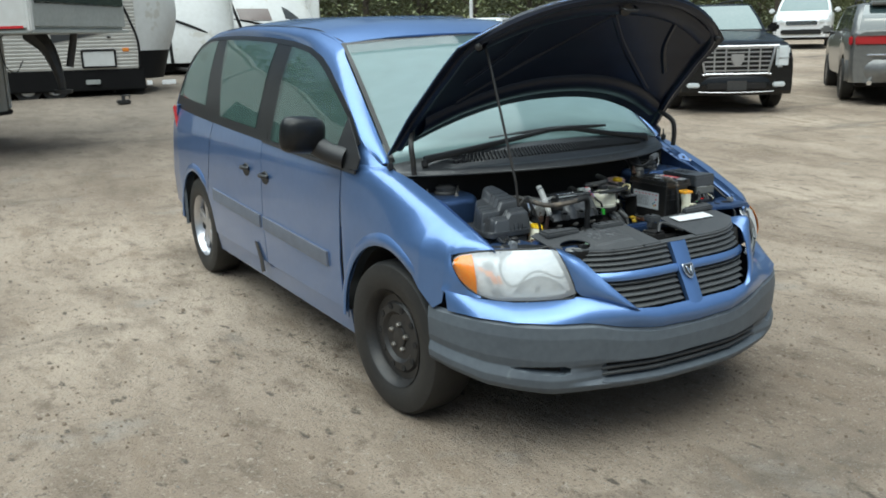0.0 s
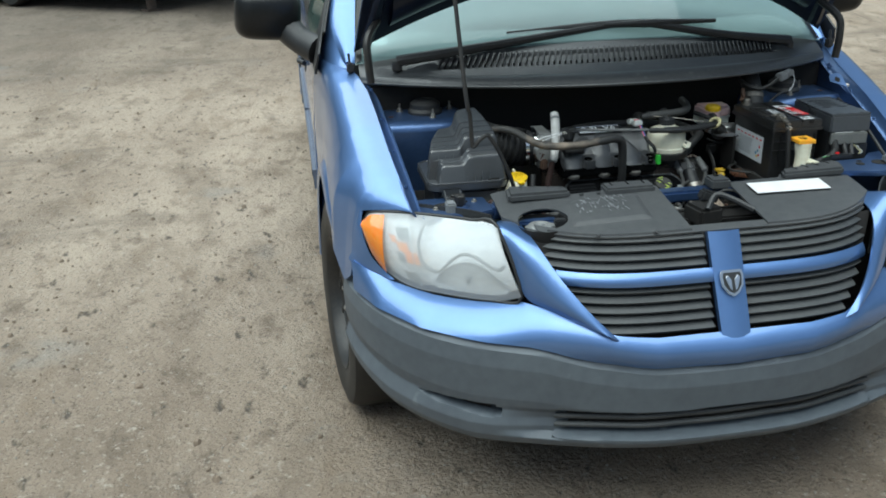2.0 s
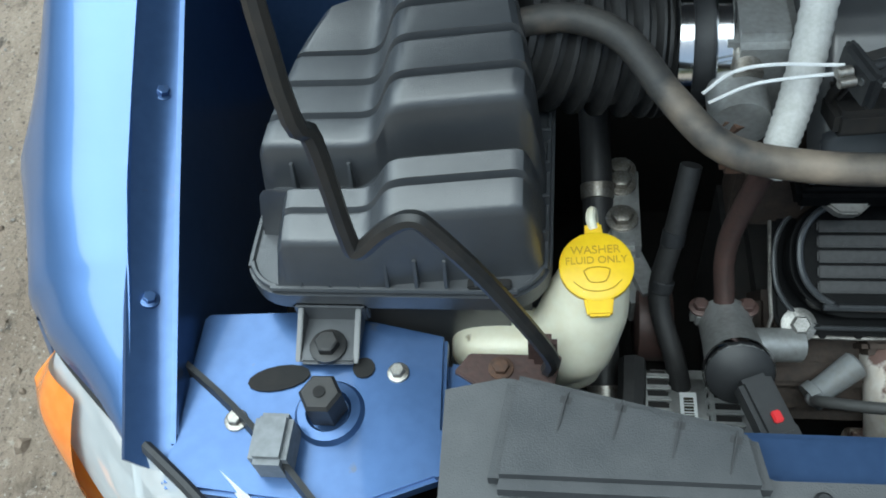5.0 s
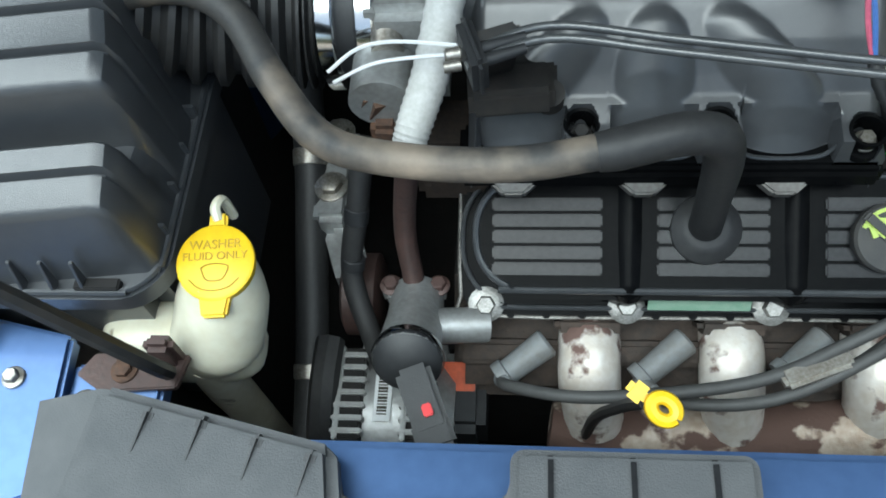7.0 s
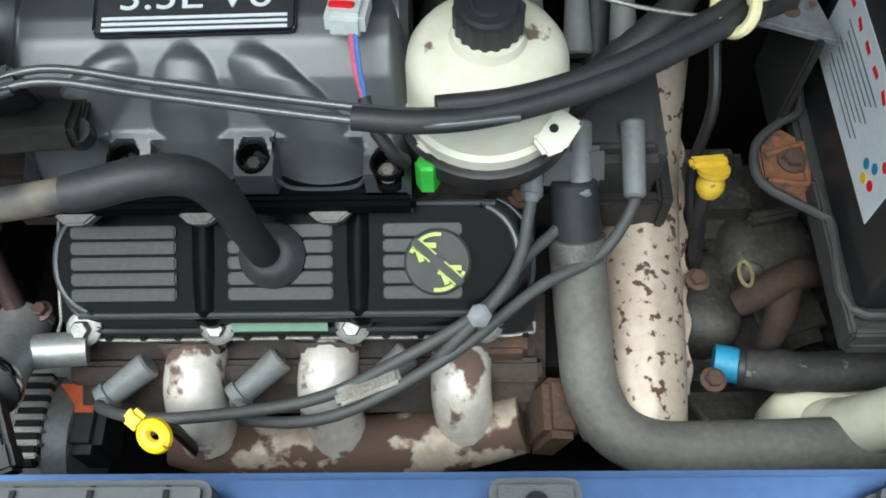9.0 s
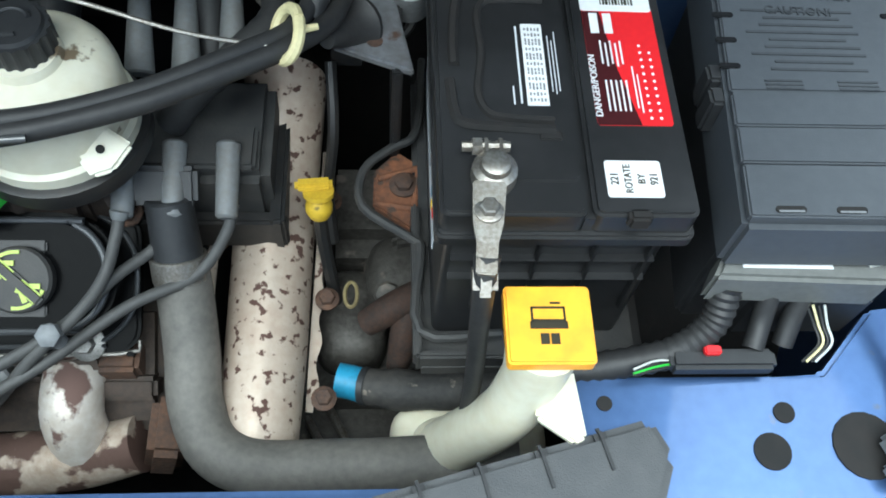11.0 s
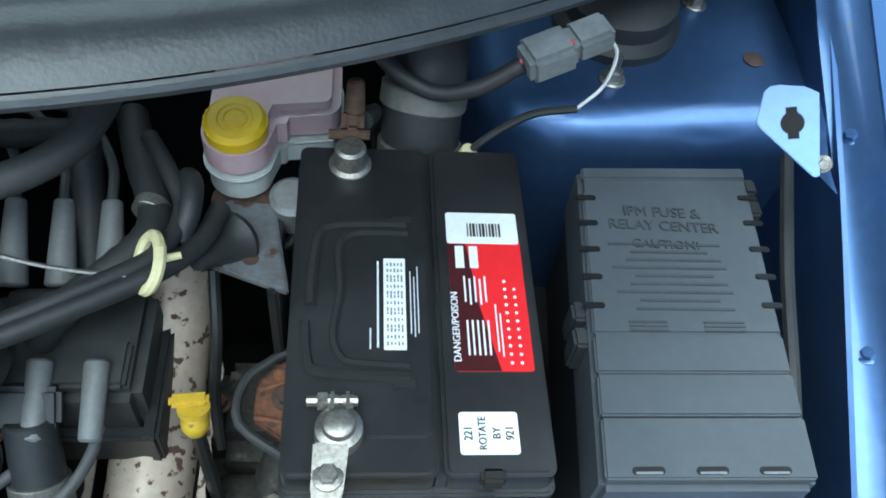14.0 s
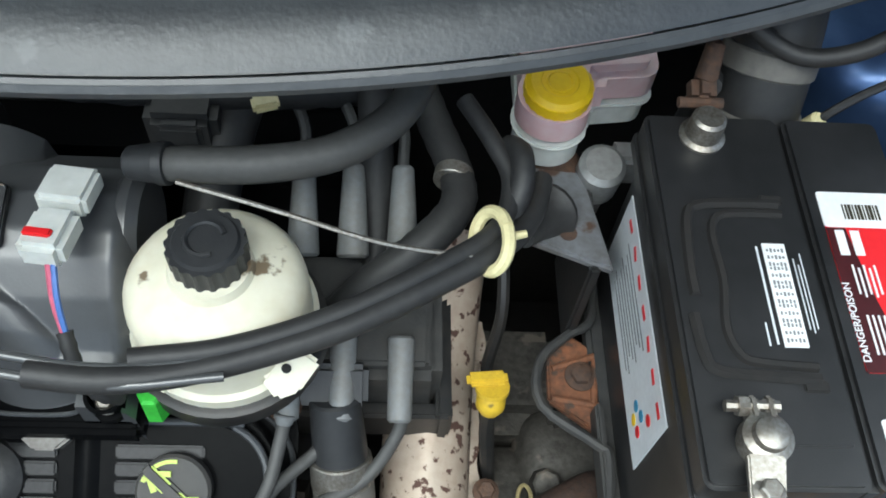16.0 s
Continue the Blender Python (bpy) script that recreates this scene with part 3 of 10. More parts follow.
doors = both("front_door", door_bm, PAINT)
sliders = both("sliding_door", slider_bm, PAINT)
both("rear_quarter_panel", quarter_bm, PAINT)
both("sill", lambda: side_panel([(1.38 + k * 0.21, SILL + 0.028) for k in range(11)], [(1.38 + k * 0.21, 0.24) for k in range(11)], 10, 4, -0.012), PAINT)


def rub_bm(y0, y1, z0, z1):
    return side_panel([(y0 + k * (y1 - y0) / 8, z0 + 0.037 + k * (z1 - z0) / 8) for k in range(9)], [(y0 + k * (y1 - y0) / 8, z0 - 0.037 + k * (z1 - z0) / 8) for k in range(9)], 10, 4, 0.012, 0.014)


for k in (0, 1):
    part("rub_strip", rub_bm(1.555, 2.45, 0.575, 0.60) if k == 0 else mirror(rub_bm(1.555, 2.45, 0.575, 0.60)), TRIM, doors[k], "grey plastic rub strip")
    part("rub_strip", rub_bm(2.50, 3.40, 0.60, 0.63) if k == 0 else mirror(rub_bm(2.50, 3.40, 0.60, 0.63)), TRIM, sliders[k], "grey plastic rub strip")


def handle_bm(y, z):
    pan = lathe([(0.062, 0), (0.055, 0.006), (0.03, 0.004)], (-half_width(y, z) + 0.002, y, z), (-2, y, z), 20)
    for v in pan.verts:
        v.co.z = z + (v.co.z - z) * 0.62
    grip = tube([(-half_width(y, z) - 0.004, y - 0.06, z + 0.012), (-half_width(y, z) - 0.024, y - 0.02, z + 0.014), (-half_width(y, z) - 0.024, y + 0.02, z + 0.014), (-half_width(y, z) - 0.004, y + 0.06, z + 0.012)], 0.012, 10, 4)
    return join(pan, grip)


for k, ob in enumerate(doors):
    part("door_handle", handle_bm(2.40, 0.86) if k == 0 else mirror(handle_bm(2.40, 0.86)), BLACK, ob, "black pull handle")
for k, ob in enumerate(sliders):
    part("door_handle", handle_bm(2.72, 0.87) if k == 0 else mirror(handle_bm(2.72, 0.87)), BLACK, ob, "black pull handle")

# windows: (y, z) lines of each pane
WINDOW_TOP = ((1.09, 1.052), (1.255, 1.150), (1.407, 1.260), (1.571, 1.354), (1.747, 1.439), (1.923, 1.509), (2.132, 1.558), (2.413, 1.590), (2.80, 1.612), (3.25, 1.626), (3.70, 1.630), (3.98, 1.618), (4.16, 1.575), (4.28, 1.49), (4.37, 1.37), (4.44, 1.25), (4.47, 1.15))
BELT = ((1.09, 1.028), (1.42, 1.028), (1.98, 1.042), (2.55, 1.062), (3.13, 1.080), (3.85, 1.110), (4.47, 1.140))


def head_z(y, down=0.0):
    return float(np.interp(y, [p[0] for p in WINDOW_TOP], [p[1] for p in WINDOW_TOP])) - down


def belt_z(y, up=0.0):
    return float(np.interp(y, [p[0] for p in BELT], [p[1] for p in BELT])) + up


def pane_bm(y0, y1, b0, b1, up, down=0.020, out=0.002):
    """A pane whose upper edge runs from y0 to y1 under the frame and whose foot runs from b0 to b1 above the belt."""
    ts = [k / 12 for k in range(13)]
    return side_panel([(y0 + t * (y1 - y0), head_z(y0 + t * (y1 - y0), down)) for t in ts], [(b0 + t * (b1 - b0), belt_z(b0 + t * (b1 - b0), up)) for t in ts], 24, 10, out, 0.004)


for nm, (y0, y1, b0, b1, up) in {"front_side_window": (1.36, 2.40, 1.40, 2.34, 0.018), "sliding_door_window": (2.64, 3.62, 2.60, 3.29, 0.052), "quarter_window": (3.80, 4.19, 3.64, 4.40, 0.085)}.items():
    for ob in both(nm, lambda: pane_bm(y0, y1, b0, b1, up), GLASS):
        ob.visible_shadow = False
both("b_pillar", lambda: pane_bm(2.38, 2.66, 2.32, 2.62, 0.0, 0.010, -0.001), BLACK_TRIM)
both("c_pillar", lambda: pane_bm(3.60, 3.82, 3.27, 3.66, 0.0, 0.010, -0.001), BLACK_TRIM)
both("window_band", lambda: side_panel([(y, belt_z(y, 0.018 if y < 2.4 else 0.056 if y < 3.3 else 0.09)) for y in (1.40, 2.39, 2.41, 3.0, 3.29, 3.31, 3.8, 4.42)], [(y, belt_z(y)) for y in (1.40, 2.39, 2.41, 3.0, 3.29, 3.31, 3.8, 4.42)], 28, 3, 0.001), BLACK_TRIM)
both("window_rubber", lambda: side_panel([(y, head_z(y, -0.004)) for y, z in WINDOW_TOP[1:-1]], [(y + (0.022 if y < 2 else -0.014 if y > 4 else 0), head_z(y, 0.021 if y > 1.5 else 0.012)) for y, z in WINDOW_TOP[1:-1]], 48, 2, 0.003), BLACK_TRIM)
both("belt_moulding", lambda: side_panel([(y, belt_z(y, 0.010)) for y in np.linspace(1.25, 2.46, 9)], [(y, belt_z(y, -0.006)) for y in np.linspace(1.25, 2.46, 9)], 12, 2, 0.006, 0.008), BLACK)


# A pillars, roof and glass in front
A_IN = [(-0.785, 1.14, 1.068), (-0.757, 1.36, 1.24), (-0.715, 1.62, 1.43), (-0.652, 1.885, 1.578)]
ROOF_Y = (1.60, 1.75, 1.90, 2.4, 3.2, 3.9, 4.25)
ROOF_Z = (1.615, 1.655, 1.685, 1.72, 1.735, 1.705, 1.635)


def roof_at(u, v):
    s = 2 * u - 1
    y0 = 1.605 + 0.28 * abs(s) ** 2.2
    y = y0 + (4.28 - 0.12 * abs(s) ** 3 - y0) * v
    z = float(np.interp(y - 0.25 * abs(s) ** 2.2 * (1 - v), ROOF_Y, ROOF_Z))
    return Vector((s * 0.652 * (1 - 0.05 * max(0, v - 0.75) * 4), y, z - 0.05 * abs(s) ** 3))


def frame_bm():
    """The painted side frame: windscreen pillar, roof rail and rear pillar in one sweep round the windows."""
    inner = [Vector(p) for p in A_IN[:-1]] + [Vector((-0.688, 1.755, 1.512))] + [roof_at(0, k / 8) for k in range(9)] + [Vector(p) for p in ((-0.655, 4.33, 1.52), (-0.72, 4.44, 1.35), (-0.775, 4.50, 1.22), (-0.80, 4.52, 1.15))]
    foot = ((1.571, 1.354), (1.70, 1.418), (1.86, 1.487), (2.132, 1.558), (2.413, 1.59), (2.70, 1.607), (3.0, 1.619), (3.3, 1.627), (3.58, 1.629), (3.84, 1.625), (4.06, 1.60), (4.28, 1.49), (4.37, 1.37), (4.44, 1.25), (4.47, 1.15))
    outer = [Vector((-0.815, 1.16, 1.058)), Vector((-0.846, 1.31, 1.178))] + [Vector((-half_width(y, z), y, z)) for y, z in foot]

    def along(pts, u):
        i = min(len(pts) - 2, int(u * (len(pts) - 1)))
        return pts[i].lerp(pts[i + 1], u * (len(pts) - 1) - i)
    a, b = spline([tuple(p) for p in inner], 4), spline([tuple(p) for p in outer], 4)

    def at(u, v):
        return along([Vector(p) for p in a], u).lerp(along([Vector(p) for p in b], u), v) + Vector((-0.6, -0.2 * (u < 0.25), 0.7)) * 0.016 * math.sin(math.pi * v)
    return sheet(at, 96, 8, 0.006)


both("side_frame", frame_bm, PAINT)
both("pillar_base", lambda: between([(-0.800, 1.13, 1.056), (-0.822, 1.18, 1.075), (-0.846, 1.31, 1.178), (-0.826, 1.45, 1.275)], [(-0.815, 1.14, 1.046), (-0.868, 1.22, 1.040), (-0.884, 1.32, 1.044), (-0.892, 1.42, 1.046)], 16, 6, 0.006, (-0.7, 0, 0.5)), PAINT)
both("roof_ditch", lambda: tube([roof_at(0.012, 0.01 + 0.12 * k) + Vector((0, 0, 0.0015)) for k in range(9)], 0.003, 6, 3), BLACK, "black roof ditch strip")
part("roof", sheet(roof_at, 32, 32, 0.01), PAINT, van)
part("headliner", sheet(lambda u, v: roof_at(0.06 + 0.88 * u, 0.03 + 0.94 * v) - Vector((0, 0, 0.03)), 12, 12), CABIN, van)
WS_BASE = [(-0.785, 1.135, 1.065), (-0.6, 1.07, 1.095), (-0.3, 1.015, 1.115), (0, 1.0, 1.12), (0.3, 1.015, 1.115), (0.6, 1.07, 1.095), (0.785, 1.135, 1.065)]
WS_TOP = [(-0.652, 1.88, 1.574), (-0.5, 1.755, 1.59), (-0.25, 1.64, 1.605), (0, 1.608, 1.61), (0.25, 1.64, 1.605), (0.5, 1.755, 1.59), (0.652, 1.88, 1.574)]
screen = part("windscreen", between(WS_BASE, WS_TOP, 24, 14, 0.02, (0, -0.5, 0.85)), WIND, van)
screen.visible_shadow = False
part("windscreen_band", join(between([tuple(Vector(p) + Vector((0, 0.004, 0.004))) for p in WS_TOP], [tuple(Vector(a).lerp(Vector(b), 0.022) + Vector((0, -0.003, 0.004))) for a, b in zip(WS_TOP, WS_BASE)], 24, 2),
     *[between([(s * x, y, z) for x, y, z in ((0.785, 1.132, 1.072), (0.75, 1.36, 1.247), (0.708, 1.62, 1.437), (0.65, 1.88, 1.58))], [(s * x, y, z) for x, y, z in ((0.765, 1.13, 1.078), (0.730, 1.355, 1.252), (0.69, 1.61, 1.44), (0.637, 1.87, 1.582))], 16, 2) for s in (1, -1)]), BLACK_TRIM, van, "black ceramic edge of the windscreen")
SHADE = glass("grey shade band", (0.4, 0.45, 0.47), 0.05, 1.6, 0.10, (0.20, 0.24, 0.26))
band = part("shade_band", sheet(lambda u, v: line_at(spline([tuple(Vector(a).lerp(Vector(b), 0.02 + 0.10 * v)) for a, b in zip(WS_TOP, WS_BASE)], 4), 0.02 + 0.96 * u) + Vector((0, -0.006, 0.011)) * (0.4 + v), 24, 3), SHADE, van, "grey shade band along the screen top")
band.visible_shadow = False
part("screen_sticker", box(-0.70, 1.18, 1.125, 0.05, 0.002, 0.03, 0.0005, (-48, 0, -14)), WHITE_PAPER, van, "small pale sticker")

part("torn_flap", prism([(2.645, 0.455), (2.60, 0.458), (2.53, 0.375), (2.50, 0.305), (2.555, 0.285), (2.575, 0.355), (2.61, 0.41)], 0, 0.006, 0.001, Matrix(((0, 0, -1, -0.919), (1, 0, 0, 0), (0, 1, 0, 0), (0, 0, 0, 1)))), BLACK, van, "torn black plastic flap hanging below the sill")

# rear end
part("tailgate", sheet(lambda u, v: Vector(((2 * u - 1) * (0.84 - 0.30 * max(0, v - 0.5)), 4.72 - 0.46 * v ** 1.8 - 0.22 * (2 * u - 1) ** 4, 0.45 + 0.70 * v)), 14, 10, 0.02), PAINT, van)
both("tail_light", lambda: box(-0.874, 4.36, 1.0, 0.03, 0.12, 0.3, 0.012, (-14, -5, -10)), TAIL_RED)
part("rear_bumper", sheet(lambda u, v: Vector(((2 * u - 1) * 0.93, 4.16 + 0.62 * (1 - abs(2 * u - 1) ** 4), 0.30 + 0.32 * v)), 26, 5, 0.02), BUMPER, van)
both("rear_corner", lambda: sheet(lambda u, v: Vector((-0.885 + 0.13 * u, 4.55 + 0.06 * u - 0.25 * v, 0.60 + 0.56 * v)), 4, 6, 0.01), PAINT)
rear_glass = part("rear_window", sheet(lambda u, v: Vector(((2 * u - 1) * (0.74 - 0.12 * v), 4.26 - 0.03 * v - 0.16 * (2 * u - 1) ** 4 * (1 - 0.3 * v), 1.16 + 0.44 * v)), 14, 8, 0.004), WIND, van)
rear_glass.visible_shadow = False
part("tailgate_head", sheet(lambda u, v: Vector(((2 * u - 1) * (0.56 - 0.02 * v), 4.20 - 0.02 * v - 0.14 * (2 * u - 1) ** 4, 1.57 + 0.045 * v)), 14, 3, 0.02), PAINT, van)
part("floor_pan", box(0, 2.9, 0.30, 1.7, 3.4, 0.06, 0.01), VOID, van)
for x in (-0.42, 0.42):
    for y, n in ((2.05, "front_seat"), (3.0, "rear_seat")):
        part(n, join(box(x, y, 0.72, 0.52, 0.5, 0.22, 0.05), box(x, y + 0.27, 1.08, 0.5, 0.14, 0.6, 0.05, (-12, 0, 0)), box(x, y + 0.36, 1.42, 0.26, 0.09, 0.16, 0.035, (-10, 0, 0))), CABIN, van, "grey cloth seat")
part("dashboard", sheet(lambda u, v: Vector(((2 * u - 1) * 0.76, 1.06 + 0.5 * v + 0.09 * (2 * u - 1) ** 2, 1.085 + 0.03 * math.sin(3.1 * v) - 0.25 * max(0, v - 0.8) * 5)), 16, 10, 0.01), CABIN, van)
part("steering_wheel", tube([(0.40 + 0.18 * math.cos(radians(a)), 1.62 + 0.07 * math.sin(radians(a)), 1.05 + 0.16 * math.sin(radians(a))) for a in range(0, 361, 30)], 0.014, 8, 3), BLACK, van)


# door mirrors
def mirror_bm():
    bm = bmesh.new()
    bmesh.ops.create_uvsphere(bm, u_segments=20, v_segments=12, radius=1)
    for v in bm.verts:
        v.co = Vector((math.copysign(abs(v.co.x) ** 0.45, v.co.x) * 0.112, v.co.y * (0.075 if v.co.y < 0 else 0.03), math.copysign(abs(v.co.z) ** 0.55, v.co.z) * 0.084))
    return move(bm, pose(-1.045, 1.50, 1.185, 4, 6, 12))


for k, ob in enumerate(both("door_mirror", mirror_bm, BLACK_TRIM, "black plastic door mirror")):
    s = 1 if k == 0 else -1
    arm = join(tube([(-0.985 * s, 1.50, 1.14), (-0.94 * s, 1.44, 1.10), (-0.885 * s, 1.38, 1.075)], [0.05, 0.045, 0.05], 12, 5), (lambda bm: bm if s == 1 else mirror(bm))(side_panel([(1.215, 1.092), (1.30, 1.165), (1.42, 1.255)], [(1.23, 1.042), (1.36, 1.036), (1.50, 1.034)], 8, 5, 0.008)))
    part("mirror_arm", arm, BLACK, ob)
    part("mirror_glass", box(-1.045 * s, 1.533, 1.185, 0.17, 0.004, 0.12, 0.01, (4, 0, 12 * s)), CHROME, ob, "mirror glass")
both("hood_bump_stop", lambda: join(box(-0.803, 1.105, 1.062, 0.022, 0.022, 0.03, 0.004), rod((-0.803, 1.105, 1.07), (-0.806, 1.11, 1.105), 0.004)), BLACK)


# ---- wheels ----
def tyre_bm(steel):
    pr = [(0.205, -0.085), (0.222, -0.10), (0.29, -0.108), (0.325, -0.098), (0.338, -0.075), (0.340, 0), (0.338, 0.075), (0.325, 0.098), (0.29, 0.108), (0.222, 0.10), (0.205, 0.085)]
    bm = lathe(pr, (0, 0, 0), (1, 0, 0), 48, caps=False)
    return bm


def wheel(at, steel, turn):
    m = pose(*at, 0, 0, turn)
    w = bpy.data.objects.new("wheel", None)
    scene.collection.objects.link(w)
    w.parent = van
    w.matrix_parent_inverse = Matrix.Translation(-van.location)
    out = -1 if at[0] < 0 else 1
    part("tyre", move(tyre_bm(steel), m), TYRE, w)
    barrel = lathe([(0.215, 0.10), (0.208, 0.092), (0.19, 0.06), (0.185, -0.09), (0.205, -0.1)], (0, 0, 0), (out, 0, 0), 40, caps=False)
    if steel:
        disc = lathe([(0.19, 0.055), (0.165, 0.05), (0.15, 0.066), (0.115, 0.07), (0.095, 0.05), (0.05, 0.046), (0.046, 0.062), (0.02, 0.066)], (0, 0, 0), (out, 0, 0), 40)
        part("rim", move(join(barrel, disc), m), STEEL_BLACK, w, "black steel rim without a hubcap")
        for k in range(10):
            a = 6.28318 * k / 10
            # black discs stand for the dark inside the vent holes
            part("vent_hole", move(rod((out * 0.0605, 0.137 * math.cos(a), 0.137 * math.sin(a)), (out * 0.0715, 0.137 * math.cos(a), 0.137 * math.sin(a)), 0.014, n=12), m), VOID, w)
        for k in range(5):
            a = 6.28318 * k / 5 + 0.4
            p = (out * 0.046, 0.057 * math.cos(a), 0.057 * math.sin(a))
            part("lug_nut", move(lathe([(0.012, 0), (0.011, 0.022), (0.006, 0.028)], p, (p[0] + out, p[1], p[2]), 6), m), STEEL, w, "bare lug nut")
    else:
        part("rim", move(barrel, m), ALLOY, w, "silver alloy rim")
        for k in range(5):
            a = 6.28318 * k / 5
            spoke = prism([(-0.03, 0.04), (0.03, 0.04), (0.045, 0.195), (0.012, 0.2), (0, 0.12), (-0.012, 0.2), (-0.045, 0.195)], 0, 0.02, 0.004)
            spoke = move(spoke, Matrix(((0, 0, out, out * 0.045), (math.cos(a), -math.sin(a), 0, 0), (math.sin(a), math.cos(a), 0, 0), (0, 0, 0, 1))))
            part("spoke", move(spoke, m), ALLOY, w)
        part("hub_cap", move(lathe([(0.062, 0.04), (0.055, 0.064), (0.03, 0.07)], (0, 0, 0), (out, 0, 0), 24), m), ALLOY, w)
    part("brake_hub", move(lathe([(0.13, -0.02), (0.13, 0.02), (0.05, 0.04)], (0, 0, 0), (out, 0, 0), 24), m), RUST, w)


wheel((-0.80, 0.98, 0.338), True, 5)
wheel((0.80, 0.98, 0.338), True, 5)
wheel((-0.80, 3.84, 0.338), False, 0)
wheel((0.80, 3.84, 0.338), False, 0)

# ---- front end ----
PLAN_X = (0, 0.2, 0.41, 0.6, 0.72, 0.82, 0.872, 0.893)
PLAN_Y = (0.062, 0.072, 0.125, 0.205, 0.29, 0.42, 0.55, 0.66)


def plan(s):
    """The bumper's plan line for s from -1 to 1, by even arc."""
    pts = spline([(-x, y, 0) for x, y in zip(PLAN_X[::-1], PLAN_Y[::-1])] + [(x, y, 0) for x, y in zip(PLAN_X[1:], PLAN_Y[1:])], 5)
    return line_at(pts, (s + 1) / 2)


def bump_top(x):
    return float(np.interp(abs(x), (0, 0.22, 0.36, 0.46, 0.6, 0.75, 0.9), (0.500, 0.503, 0.522, 0.548, 0.552, 0.56, 0.572)))


def bumper_at(u, v):
    p = plan(2 * u - 1)
    a = abs(p.x)
    z0 = float(np.interp(a, (0, 0.45, 0.62, 0.80, 0.87, 0.893), (0.272, 0.268, 0.262, 0.285, 0.315, 0.33)))
    z = z0 + (bump_top(p.x) - z0) * v
    off = float(np.interp(v, (0, 0.05, 0.13, 0.24, 0.38, 0.5, 0.8, 0.95, 1), (0.05, 0.020, 0.006, 0.002, 0.016, 0.008, 0.004, 0.010, 0.026)))
    top, low = 0.387 + 0.02 * max(0, 0.2 - a), 0.312
    if a < 0.435 and low < z < top:
        off += 0.06 * min(1, (0.435 - a) / 0.02) * min(1, (z - low) / 0.012, (top - z) / 0.012)
    elif 0.42 < a < 0.56 and 0.305 < z < 0.385:
        off += 0.022 * min(1, (0.56 - a) / 0.10) * min(1, (z - 0.305) / 0.015, (0.385 - z) / 0.03)
    t = (a - 0.555) / 0.18
    if 0 < t < 1:
        mid, half = 0.366 + 0.012 * t, 0.017 * (1 - t) ** 0.6 * min(1, t * 9)
        off += 0.055 * max(0.0, min(1, (half - abs(z - mid)) / 0.005 + 0.3)) if abs(z - mid) < half + 0.0015 else 0
    n = Vector((p.x * 1.1, -0.55, 0)).normalized()
    return Vector((p.x, p.y, z)) - n * off


bumper = part("front_bumper", sheet(bumper_at, 190, 80, 0.006), BUMPER, van, "scuffed grey plastic front bumper")
for z in (0.338, 0.362):
    part("lower_slat", tube([(x, float(np.interp(abs(x), PLAN_X, PLAN_Y)) + 0.03, z + 0.004 * (1 - abs(x) / 0.42)) for x in np.linspace(-0.42, 0.42, 9)], 0.0075, 8, 3), GRILLE, bumper)
part("lower_grille_backing", sheet(lambda u, v: Vector(((2 * u - 1) * 0.44, float(np.interp(abs((2 * u - 1) * 0.44), PLAN_X, PLAN_Y)) + 0.05, 0.30 + 0.10 * v)), 16, 2), VOID, bumper)
both("fog_slot", lambda: sheet(lambda u, v: Vector((-0.56 - 0.14 * u, float(np.interp(0.56 + 0.14 * u, PLAN_X, PLAN_Y)) + 0.045, 0.352 + 0.035 * v)), 6, 2), VOID, "", bumper)

# painted fascia between the bumper and the lamps
FAS_LO = [(x, float(np.interp(abs(x), PLAN_X, PLAN_Y)) + 0.012, bump_top(x) + 0.003) for x in np.linspace(-0.866, 0.866, 37)]
UP_X = (0, 0.2, 0.285, 0.345, 0.42, 0.478, 0.56, 0.66, 0.75, 0.82, 0.868, 0.89)
UP_Y = (0.098, 0.096, 0.105, 0.135, 0.195, 0.243, 0.295, 0.365, 0.44, 0.51, 0.565, 0.625)
UP_Z = (0.579, 0.581, 0.590, 0.607, 0.63, 0.635, 0.618, 0.612, 0.62, 0.636, 0.65, 0.61)
FAS_UP = [(x, float(np.interp(abs(x), UP_X, UP_Y)), float(np.interp(abs(x), UP_X, UP_Z))) for x in np.linspace(-0.866, 0.866, 37)]
fascia = part("front_fascia", sheet(lambda u, v: line_at(FAS_LO, u).lerp(line_at(FAS_UP, u), v) + Vector((0, -1, 0.15)) * 0.08 * v * (1 - v) * (1 - abs(2 * u - 1) ** 5), 108, 8, 0.006), PAINT, van)


def horn_bm():
    a = [(-0.285, 0.098, 0.582), (-0.345, 0.135, 0.640), (-0.40, 0.193, 0.706), (-0.442, 0.272, 0.772), (-0.455, 0.36, 0.788), (-0.46, 0.405, 0.785)]
    b = [(-0.345, 0.130, 0.603), (-0.42, 0.19, 0.628), (-0.475, 0.24, 0.65), (-0.505, 0.275, 0.745), (-0.527, 0.31, 0.808), (-0.505, 0.41, 0.785)]
    return between(a, b, 30, 8, 0.018, (-0.2, -0.8, 0.4), 0.006)


horns = both("grille_surround", horn_bm, PAINT)
for k, ob in enumerate(horns):
    s = -1 if k == 0 else 1
    for y in (0.372, 0.396):
        part("bolt", bolt((s * 0.482, y, 0.792), 0.006, 0.006), RUST, ob)


# grille: slats either side of a painted cross
def grille_y(x, z):
    return 0.099 + 0.52 * (z - 0.568) + 0.095 * (abs(x) / 0.44) ** 4


def grille_edge(z):
    return float(np.interp(z, (0.575, 0.64, 0.706, 0.775), (0.30, 0.372, 0.422, 0.452)))


